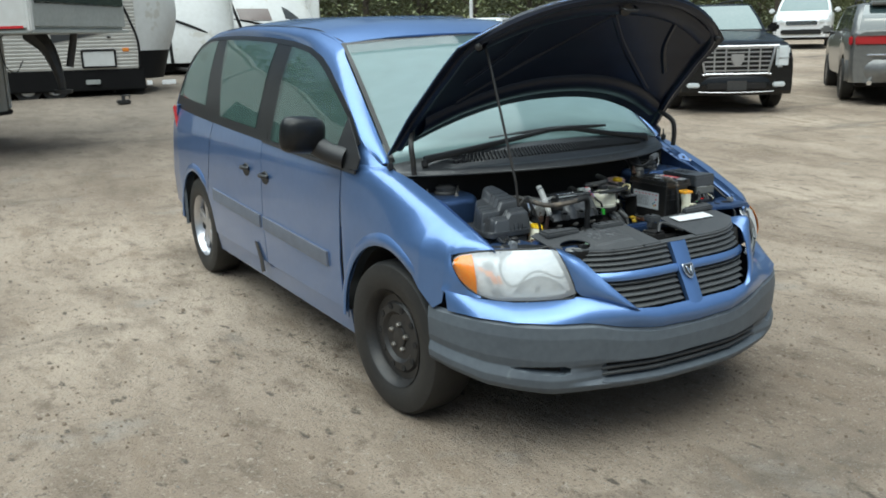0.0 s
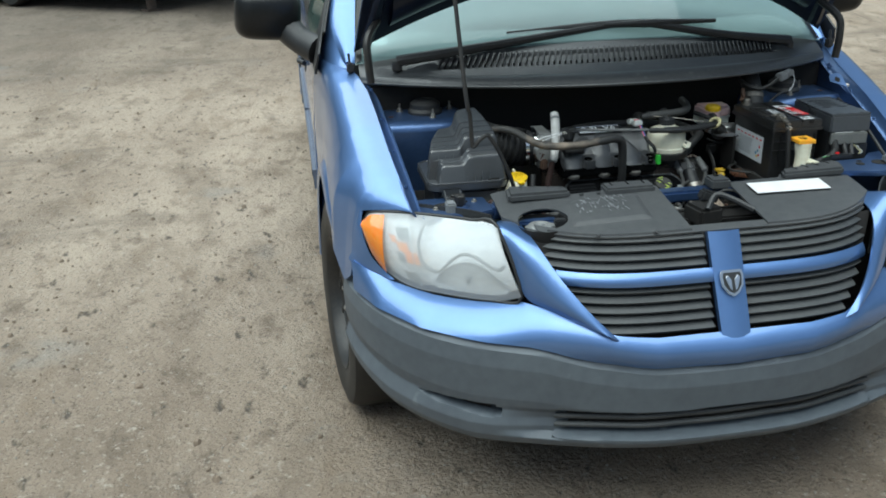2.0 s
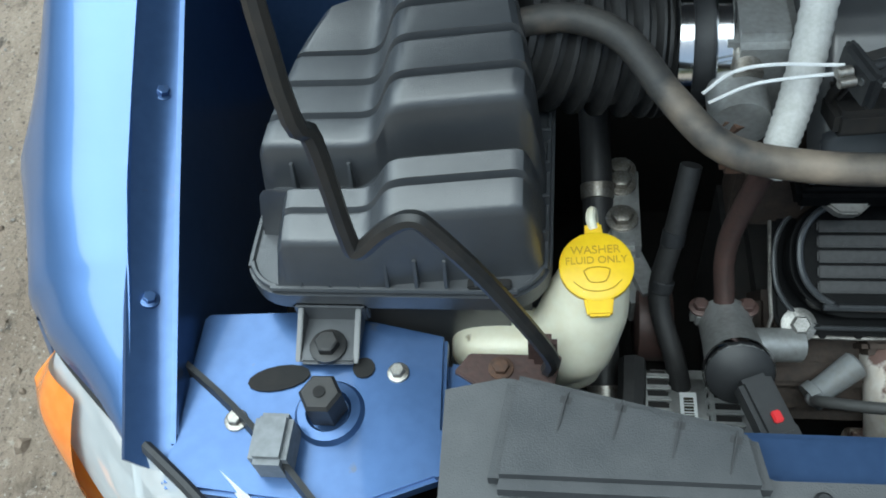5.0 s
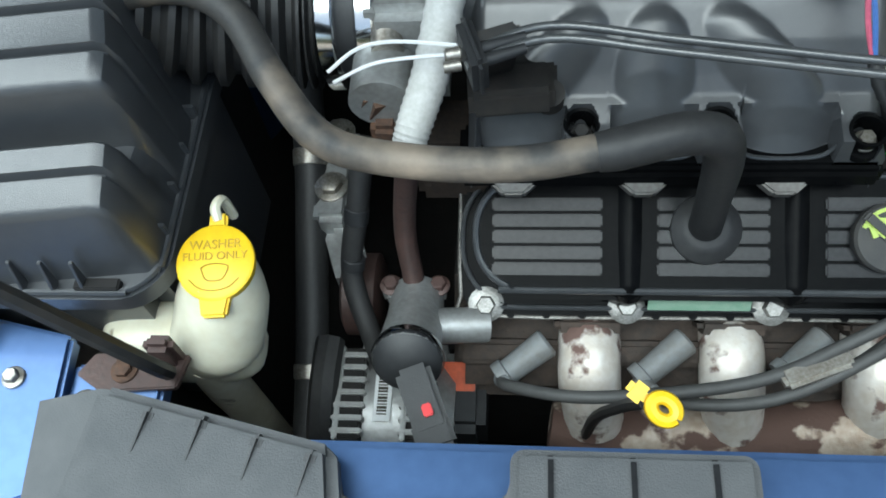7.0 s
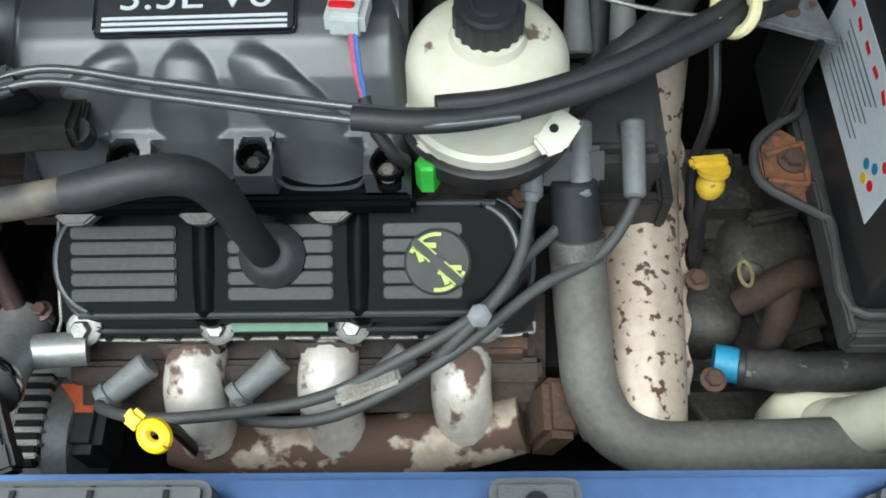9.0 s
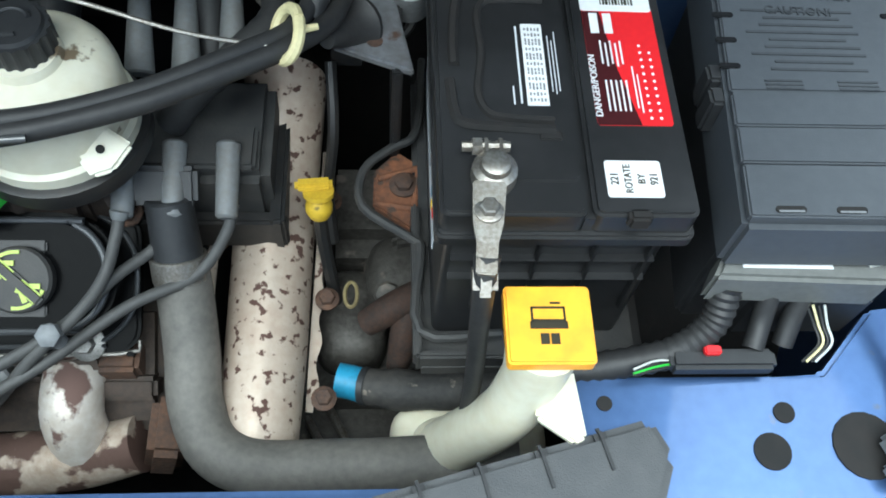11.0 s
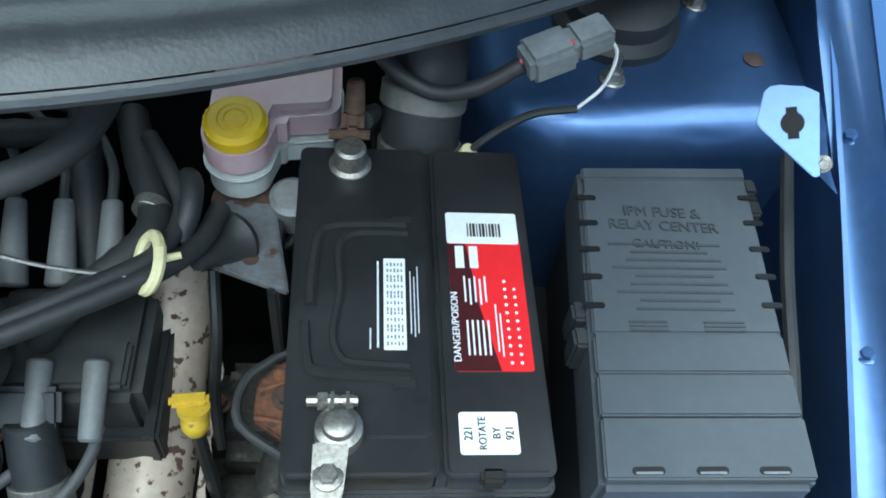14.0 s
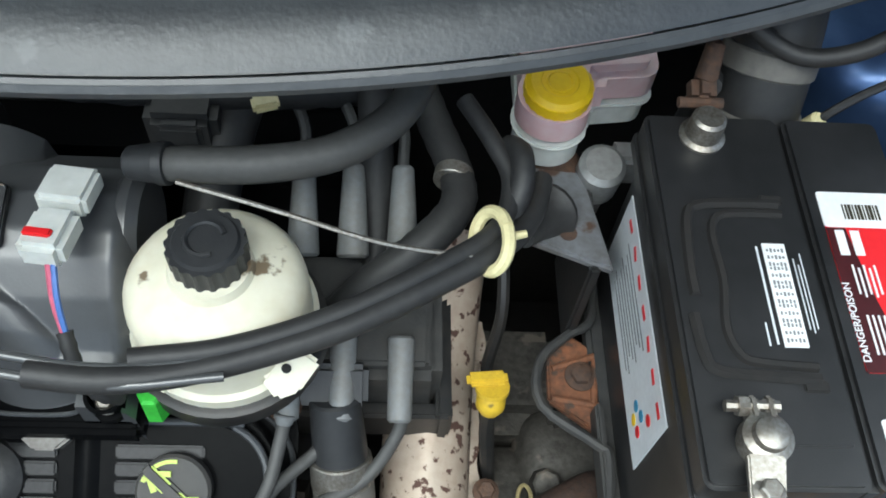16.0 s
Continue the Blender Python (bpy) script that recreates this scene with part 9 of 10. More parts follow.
            part("tyre", lathe([(wheel_r * 0.66, -0.10), (wheel_r * 0.9, -0.115), (wheel_r * 0.985, -0.09), (wheel_r, 0), (wheel_r * 0.985, 0.09), (wheel_r * 0.9, 0.115), (wheel_r * 0.66, 0.10)], c, (c[0] + s, c[1], c[2]), 32, False), TYRE, wp)
            part("rim", lathe([(wheel_r * 0.67, 0.095), (wheel_r * 0.62, 0.07), (wheel_r * 0.6, 0.02), (0.08, 0.03)], c, (c[0] + s, c[1], c[2]), 28), STEEL_BLACK, wp)
            for k in range(6):
                an = 6.28318 * k / 6
                d = Vector((0, math.cos(an), math.sin(an)))
                part("spoke", rod(Vector(c) + Vector((s * 0.07, 0, 0)) + d * 0.03, Vector(c) + Vector((s * 0.075, 0, 0)) + d * wheel_r * 0.64, 0.03, 0.022, 8), ALLOY, wp)
    part("underbody", move(box(0, length / 2, 0.33, w * 1.6, length * 0.9, 0.16, 0.03), m), VOID, car_at)
    car_at.location = at
    car_at.rotation_euler = (0, 0, radians(yaw))
    return car_at, m


# black luxury SUV facing the minivan
SUV_AT = (10.40, 9.70, lift(9.8, 8.5) - 0.01)
suv, SM = car("black_suv", SUV_AT, -35.5, "black full-size SUV with a chrome slatted grille on the dirt", "suv", SUV_BLACK, PALE_GLASS, 0.95, 5.14, 1.12, 1.28, 1.80, 1.05, 2.95, 0.98, 0.40, (1.5, 2.2), (4.6, 5.0), 0.03, 0.94)


def suv_front():
    g = part("grille", move(box(0, 0.01, 0.83, 1.08, 0.05, 0.42, 0.015, top=(1.1, 1)), SM), VOID, suv, "chrome slatted grille with a crest")
    part("grille_frame", move(tube([(-0.56, -0.02, 1.05), (0.56, -0.02, 1.05), (0.585, -0.02, 1.02), (0.5, -0.02, 0.63), (0.47, -0.02, 0.615), (-0.47, -0.02, 0.615), (-0.5, -0.02, 0.63), (-0.585, -0.02, 1.02), (-0.56, -0.02, 1.05)], 0.018, 8, 3), SM), ALLOY, g)
    part("grille_brow", move(box(0, -0.01, 1.035, 1.12, 0.05, 0.05, 0.015), SM), ALLOY, g)
    for k in range(5):
        part("slat", move(box(0, -0.02, 0.67 + 0.072 * k, 1.0 + 0.02 * k, 0.03, 0.022, 0.006), SM), ALLOY, g)
    for x in (-0.36, -0.18, 0.18, 0.36):
        part("grille_bar", move(box(x, -0.02, 0.83, 0.022, 0.03, 0.38, 0.006), SM), ALLOY, g)
    part("crest", move(prism([(-0.1, 0.09), (0.1, 0.09), (0.1, 0), (0.06, -0.08), (0, -0.11), (-0.06, -0.08), (-0.1, 0)], 0, 0.03, 0.008, pose(0, -0.03, 0.84, 90, 0, 0)), SM), ALLOY, g, "plain chrome crest")
    for s in (-1, 1):
        lamp = part("headlamp", move(box(s * 0.72, 0.02, 0.88, 0.22, 0.10, 0.34, 0.03, (0, 0, s * 8)), SM), LAMP_WHITE, suv, "tall milky headlamp")
        part("lamp_divider", move(box(s * 0.72, -0.03, 0.86, 0.2, 0.02, 0.012, 0.003, (0, 0, s * 8)), SM), ALLOY, lamp)
    b = part("front_bumper", move(sheet(lambda u, v: Vector(((2 * u - 1) * 0.95, -0.05 + 0.24 * abs(2 * u - 1) ** 3 + 0.05 * abs(2 * v - 1) ** 2, 0.27 + 0.34 * v)), 24, 8, 0.03), SM), SUV_BLACK, suv, "black front bumper")
    part("intake", move(box(0, -0.055, 0.42, 0.95, 0.05, 0.12, 0.02), SM), VOID, b)
    part("chrome_strip", move(tube([(-0.6, -0.03, 0.335), (-0.4, -0.06, 0.325), (0, -0.075, 0.32), (0.4, -0.06, 0.325), (0.6, -0.03, 0.335)], 0.008, 8, 5), SM), ALLOY, b)
    part("number_plate", move(box(0, -0.08, 0.43, 0.31, 0.015, 0.16, 0.006), SM), BLACK_DUSTY, b, "dark number plate holder")
    for s in (-1, 1):
        part("fog_lamp", move(box(s * 0.68, -0.01, 0.44, 0.2, 0.08, 0.08, 0.02, (0, 0, s * 14)), SM), LAMP_WHITE, b)
    part("bonnet_seam", move(tube([(-0.80, 0.2, 1.098), (-0.3, 0.16, 1.102), (0.3, 0.16, 1.102), (0.8, 0.2, 1.098)], 0.006, 6, 4), SM), VOID, suv)


suv_front()

# silver crossover seen from behind
CR_AT = (13.62, 8.09, lift(13.6, 8.1) - 0.02)
cross, CM = car("silver_crossover", CR_AT, 130.7, "silver crossover with a red tail lamp band", "crossover", SUV_SILVER, PALE_GLASS, 0.96, 4.74, 1.08, 1.16, 1.70, 0.9, 2.82, 0.95, 0.365, (1.4, 2.1), (4.0, 4.6))
part("tail_lamp", move(box(0, 4.73, 1.04, 1.7, 0.06, 0.15, 0.02), CM), TAIL_RED, cross, "red lamp band across the tailgate")
for s in (-1, 1):
    part("tail_lamp", move(box(s * 0.885, 4.55, 1.04, 0.06, 0.3, 0.15, 0.02, (0, 0, -s * 14)), CM), TAIL_RED, cross)
part("rear_bumper", move(sheet(lambda u, v: Vector(((2 * u - 1) * 0.96, 4.82 - 0.3 * abs(2 * u - 1) ** 4 - 0.05 * abs(2 * v - 1) ** 2, 0.36 + 0.36 * v)), 24, 6, 0.03), CM), SUV_SILVER, cross)
part("chrome_strip", move(tube([(-0.85, 4.66, 0.80), (-0.4, 4.78, 0.80), (0.4, 4.78, 0.80), (0.85, 4.66, 0.80)], 0.016, 8, 5), CM), CHROME, cross)
part("number_plate", move(box(0, 4.78, 0.90, 0.31, 0.02, 0.15, 0.004), CM), WHITE_PAPER, cross)
part("roof_spoiler", move(box(0, 4.12, 1.665, 1.2, 0.3, 0.05, 0.02, (-8, 0, 0)), CM), SUV_SILVER, cross)
part("exhaust_tip", move(rod((0.6, 4.7, 0.34), (0.6, 4.86, 0.34), 0.04, n=14), CM), CHROME, cross)

# pale car at the edge of the lot
ed, EM = car("silver_sedan", (11.62, 4.98, lift(11.6, 5) - 0.02), 128, "pale silver car parked on the dirt", "car", SUV_SILVER, PALE_GLASS, 0.9, 4.6, 0.9, 1.0, 1.5, 0.72, 2.7, 0.9, 0.33, (1.3, 2.1), (3.6, 4.3))
part("tail_lamp", move(box(-0.72, 4.56, 0.84, 0.3, 0.06, 0.14, 0.02, (0, 0, 12)), EM), TAIL_RED, ed)
part("tail_lamp", move(box(0.72, 4.56, 0.84, 0.3, 0.06, 0.14, 0.02, (0, 0, -12)), EM), TAIL_RED, ed)

# white SUV farther back, facing
WH_AT = (25.7, 19.15, lift(25.7, 19.1) - 0.02)
wh, WM = car("white_suv", WH_AT, -55, "white SUV with a dark grille parked by the trees", "suv", SUV_WHITE, PALE_GLASS, 0.98, 4.9, 1.08, 1.2, 1.76, 1.0, 2.85, 0.95, 0.38, (1.4, 2.1), (4.3, 4.75))
part("grille", move(box(0, -0.01, 0.82, 1.0, 0.06, 0.14, 0.02), WM), CHROME, wh)
part("lower_grille", move(box(0, -0.02, 0.52, 1.3, 0.08, 0.16, 0.03), WM), VOID, wh)
for s in (-1, 1):
    part("headlamp", move(box(s * 0.72, 0.06, 0.86, 0.36, 0.12, 0.14, 0.03, (0, 0, s * 22)), WM), LAMP_WHITE, wh)
    part("fog_lamp", move(box(s * 0.74, 0.06, 0.50, 0.16, 0.1, 0.1, 0.03), WM), VOID, wh)

# white car behind the minivan
bk, BM = car("white_hatchback", (8.9, 15.4, lift(8.9, 15.4) - 0.02), -48, "white car parked behind the minivan", "car", SUV_WHITE, PALE_GLASS, 0.9, 4.3, 0.95, 1.05, 1.52, 0.75, 2.6, 0.85, 0.33, (1.1, 1.8), (3.7, 4.15))
for s in (-1, 1):
    part("headlamp", move(box(s * 0.62, 0.1, 0.74, 0.32, 0.12, 0.14, 0.03, (0, 0, s * 25)), BM), LAMP_WHITE, bk)
part("grille", move(box(0, -0.01, 0.6, 0.9, 0.05, 0.12, 0.02), BM), VOID, bk)


# ---- travel trailers ----
def siding(p0, p1, z0, z1, pitch=0.075, depth=0.018):
    """Corrugated cladding along the ground line p0 to p1."""
    a, b = Vector((*p0, 0)), Vector((*p1, 0))
    n = (b - a).cross(Vector((0, 0, 1))).normalized()
    rows = max(2, int((z1 - z0) / pitch))
    prof = []
    for k in range(rows):
        z = z0 + (z1 - z0) * k / rows
        d = (z1 - z0) / rows
        prof += [(z, 0.0), (z + d * 0.62, depth), (z + d * 0.8, depth)]
    prof.append((z1, 0.0))
    bm = bmesh.new()
    la = [bm.verts.new(a + n * o + Vector((0, 0, z))) for z, o in prof]
    lb = [bm.verts.new(b + n * o + Vector((0, 0, z))) for z, o in prof]
    for k in range(len(prof) - 1):
        bm.faces.new((la[k], lb[k], lb[k + 1], la[k + 1]))
    return bm


def block(o, f, w, x0, x1, y0, y1, z0, z1, bev=0.02):
    """A block in a trailer's own axes: x along f, y along w."""
    m = Matrix(((f[0], w[0], 0, o[0]), (f[1], w[1], 0, o[1]), (0, 0, 1, 0), (0, 0, 0, 1)))
    return move(box((x0 + x1) / 2, (y0 + y1) / 2, (z0 + z1) / 2, x1 - x0, y1 - y0, z1 - z0, bev), m)


def spot(o, f, w, x, y, z):
    return (o[0] + f[0] * x + w[0] * y, o[1] + f[1] * x + w[1] * y, z)


def trailer_wheel(parent, p, axis, r=0.34):
    wp = bpy.data.objects.new("wheel", None)
    scene.collection.objects.link(wp)
    wp.parent = parent
    wp.matrix_parent_inverse = Matrix.Translation(-parent.location)
    q = Vector(p) + Vector((*axis, 0))
    part("tyre", lathe([(r * 0.58, -0.1), (r * 0.92, -0.11), (r, -0.07), (r, 0.07), (r * 0.92, 0.11), (r * 0.58, 0.1)], p, q, 28, False), TYRE, wp)
    part("rim", lathe([(r * 0.6, 0.09), (r * 0.5, 0.05), (r * 0.3, 0.06), (r * 0.15, 0.09)], p, q, 24), SUV_WHITE, wp, "white steel rim")


def fifth_wheel():
    o, n = (-2.0, 11.8), math.hypot(0.78, 0.62)
    f, w = (0.78 / n, -0.62 / n), (0.62 / n, 0.78 / n)
    z = 0.16
    rv = thing("fifth_wheel_trailer", (-5.0, 14.2, lift(-5, 14.2)), "grey and white fifth-wheel trailer standing on its legs", "camping trailer")
    part("front_wall", block(o, f, w, -0.06, 0.0, -1.2, 1.08, 0.62, 1.80), RV_GREY, rv, "weathered grey front wall")
    part("side_wall", block(o, f, w, -7.6, -0.03, -1.23, -1.18, 0.66, 3.3), RV_WHITE, rv, "long white side wall")
    part("side_wall", block(o, f, w, -7.6, -0.03, 1.18, 1.23, 0.66, 3.3), RV_WHITE, rv)
    part("rear_wall", block(o, f, w, -7.65, -7.6, -1.2, 1.2, 0.66, 3.3), RV_WHITE, rv)
    part("roof", block(o, f, w, -7.65, 2.0, -1.23, 1.23, 3.3, 3.4, 0.03), RV_WHITE, rv)
    part("floor", block(o, f, w, -7.6, 0.0, -1.2, 1.2, 0.58, 0.66), RV_BLACK, rv)
    part("skirt_rail", block(o, f, w, -7.6, -0.02, -1.245, -1.2, 0.60, 0.68, 0.005), RV_SILVER, rv)
    for k in range(9):
        x = -0.55 - 0.62 * k
        part("reflector", block(o, f, w, x - 0.11, x + 0.11, -1.251, -1.243, 0.685, 0.735, 0.002), REFLEX if k % 3 != 2 else WHITE_PAPER, rv)
    part("hatch_door", block(o, f, w, 0.0, 0.05, -0.62, 0.62, 1.16, 1.62, 0.02), RV_GREY, rv, "raised access hatch")
    part("side_window", block(o, f, w, -2.6, -0.6, -1.25, -1.22, 1.5, 2.4, 0.02), DARK_GLASS, rv)
    bunk = part("bunk_nose", block(o, f, w, 0.0, 1.98, -1.2, 1.2, 1.78, 3.3, 0.05), RV_SILVER, rv, "silver overhanging bunk")
    part("bunk_window", block(o, f, w, 1.96, 2.0, -1.1, 1.12, 2.10, 2.85, 0.02), DARK_GLASS, bunk, "black front window")
    part("corner_trim", block(o, f, w, 1.93, 2.0, -1.24, -1.15, 1.76, 3.3, 0.015), RV_WHITE, bunk)
    part("bunk_lip", block(o, f, w, 0.0, 2.0, -1.22, 1.22, 1.74, 1.785, 0.008), RV_SILVER, bunk)
    part("bunk_side", block(o, f, w, 0.02, 1.95, -1.235, -1.2, 1.80, 3.28, 0.01), RV_WHITE, bunk)
    part("red_line", block(o, f, w, 0.1, 1.9, -1.242, -1.234, 1.80, 1.83, 0.002), REFLEX, bunk)
    pin = part("kingpin", join(tube([spot(o, f, w, 1.2, 0, 1.78), spot(o, f, w, 1.42, 0, 1.55), spot(o, f, w, 1.54, 0, 1.2), spot(o, f, w, 1.56, 0, 0.98)], [0.14, 0.10, 0.06, 0.05], 8, 5), rod(spot(o, f, w, 1.57, 0, 1.0), spot(o, f, w, 1.57, 0, 0.95), 0.12, n=16)), STEEL_BLACK, rv, "black steel kingpin arm")
    part("brace", rod(spot(o, f, w, 1.75, 0.15, 1.78), spot(o, f, w, 1.65, 0.1, 1.3), 0.05, n=10), STEEL_BLACK, pin)
    part("cable", tube([spot(o, f, w, 1.2, -1.0, 1.75), spot(o, f, w, 1.1, -0.75, 1.63), spot(o, f, w, 1.1, -0.45, 1.74)], 0.008, 6, 6), RUBBER, rv)
    part("cable", tube([spot(o, f, w, 0.9, -0.3, 1.74), spot(o, f, w, 0.95, -0.28, 1.35), spot(o, f, w, 1.05, -0.2, 1.25), spot(o, f, w, 1.1, -0.1, 1.4)], 0.008, 6, 6), RUBBER, rv)
    for x, y in ((-1.68, 12.6), (-2.82, 11.4)):
        g = lift(x, y)
        leg = part("landing_leg", box(x, y, (g + 0.62) / 2 + 0.02, 0.11, 0.11, 0.62 - g, 0.01, (0, 0, 38)), POST_WOOD, rv, "brown stained landing leg")
        part("foot_pad", box(x, y, g + 0.015, 0.24, 0.2, 0.03, 0.006, (0, 0, 38)), POST_WOOD, leg)
    for x in (-2.9, -3.75):
        for s in (-1.08, 1.08):
            p = spot(o, f, w, x, s, 0)
            trailer_wheel(rv, (p[0], p[1], lift(p[0], p[1]) + 0.34), (math.copysign(1, s) * w[0], math.copysign(1, s) * w[1]))


fifth_wheel()


def corrugated_trailer():
    f, w = (0.98, -0.199), (0.199, 0.98)
    o = (1.88, 18.35)
    g = lift(0, 18.5)
    rv = thing("travel_trailer", (-1.5, 20.0, g), "white and tan corrugated travel trailer with a black skirt", "camping trailer")
    wall = part("side_wall", siding(spot(o, f, w, -9, 0, 0)[:2], o, 1.04, 3.2), RV_TAN, rv, "tan and white corrugated siding")
    part("core", block(o, f, w, -9, 0.0, 0.01, 2.4, 1.0, 3.25), RV_WHITE, rv)
    part("skirt", block(o, f, w, -9, 0.1, -0.01, 2.4, 0.58, 1.04), RV_BLACK, rv, "black skirt")
    part("chassis", block(o, f, w, -8.8, -0.2, 0.25, 2.2, 0.56, 0.73), VOID, rv)
    part("roof", block(o, f, w, -9.05, 0.3, -0.03, 2.43, 3.25, 3.32, 0.02), RV_WHITE, rv)
    # moulded front cap, bulging forward
    def cap(u, v):
        s = 2 * u - 1
        q = 1.2 + s * 1.2
        p = spot(o, f, w, 0.95 * (1 - abs(s) ** 2.6) * (0.75 + 0.25 * math.sin(3.14 * v)), q, 1.42 + 1.83 * v)
        return Vector(p)
    part("front_cap", sheet(cap, 24, 16, 0.02), RV_WHITE, rv, "moulded white front cap")
    part("cap_skirt", sheet(lambda u, v: Vector(spot(o, f, w, 0.9 * (1 - abs(2 * u - 1) ** 2.6) * (0.6 + 0.2 * v), 1.2 + (2 * u - 1) * 1.2, 0.8 + 0.62 * v)), 20, 6, 0.02), RV_BLACK, rv, "black lower front cap")
    part("edge_trim", tube([spot(o, f, w, 0.0, -0.02, 1.03), spot(o, f, w, 0.02, -0.025, 1.6), spot(o, f, w, -0.12, -0.025, 2.1), spot(o, f, w, -0.35, -0.025, 2.7), spot(o, f, w, -0.5, -0.02, 3.2)], 0.025, 8, 5), RV_BLACK, rv)
    upper = Matrix(((f[0], 0, -w[0], o[0]), (f[1], 0, -w[1], o[1]), (0, 1, 0, 0), (0, 0, 0, 1)))
    part("swoosh", prism([(-1.75, 1.62), (-1.2, 1.72), (-0.7, 1.82), (-0.42, 2.0), (-0.5, 2.35), (-0.75, 2.9), (-1.75, 2.9)], 0.02, 0.027, 0, upper), RV_SWOOSH, rv, "charcoal swoosh graphic")
    for k in range(7):
        z = 1.83 + 0.15 * k
        part("swoosh_line", prism([(-1.75, z), (-1.2, z + 0.05), (-0.62, z + 0.1), (-1.1, z + 0.035)], 0.028, 0.030, 0, upper), RV_TAN, rv)
    hatch = part("access_door", block(o, f, w, -1.17, -0.49, -0.035, -0.01, 1.09, 1.45, 0.012), RV_WHITE, rv, "white access door")
    hm = [(-1.17, 1.09), (-0.49, 1.09), (-0.49, 1.45), (-1.17, 1.45), (-1.17, 1.09)]
    for a, b in zip(hm, hm[1:]):
        part("door_frame", rod(spot(o, f, w, a[0], -0.035, a[1]), spot(o, f, w, b[0], -0.035, b[1]), 0.022, n=8), RV_BLACK, hatch)
    part("marker_lamp", block(o, f, w, -0.33, -0.19, -0.035, -0.01, 1.41, 1.49, 0.01), AMBER, rv)
    part("latch", block(o, f, w, -0.62, -0.54, -0.04, -0.01, 1.71, 1.74, 0.005), RV_BLACK, rv)
    part("step", block(o, f, w, -1.15, -0.85, -0.06, 0.0, 0.72, 0.82, 0.01), RV_SILVER, rv)
    for x in (0.12, 0.45):
        part("marker_plate", block(o, f, w, x, x + (0.12 if x < 0.2 else 0.3), -0.02, 0.02, 0.66, 0.76, 0.01), WHITE_PAPER, rv)
    for p in ((-0.39, 18.72), (0.15, 18.61)):
        trailer_wheel(rv, (p[0], p[1] + 0.27, lift(*p) + 0.24), (-w[0], -w[1]), 0.31)
    for x in (-8.2, -0.6):
        q = spot(o, f, w, x, 0.5, 0)
        part("stabiliser_jack", rod((q[0], q[1], lift(q[0], q[1]) - 0.02), (q[0], q[1], 0.62), 0.05, n=10), STEEL_BLACK, rv)
    jk = thing("loose_jack_stand", (1.1, 16.5, lift(1.1, 16.5)), "small dark jack stand on the dirt", "jack stand")
    z = lift(1.1, 16.5)
    part("base", box(1.1, 16.5, z + 0.04, 0.26, 0.2, 0.08, 0.02), STEEL_BLACK, jk)
    part("post", rod((1.1, 16.5, z + 0.05), (1.1, 16.52, z + 0.17), 0.04, n=10), STEEL_BLACK, jk)
    part("crank", tube([(1.1, 16.5, z + 0.15), (1.2, 16.48, z + 0.17), (1.22, 16.48, z + 0.1)], 0.014, 6, 4), STEEL_BLACK, jk)


corrugated_trailer()


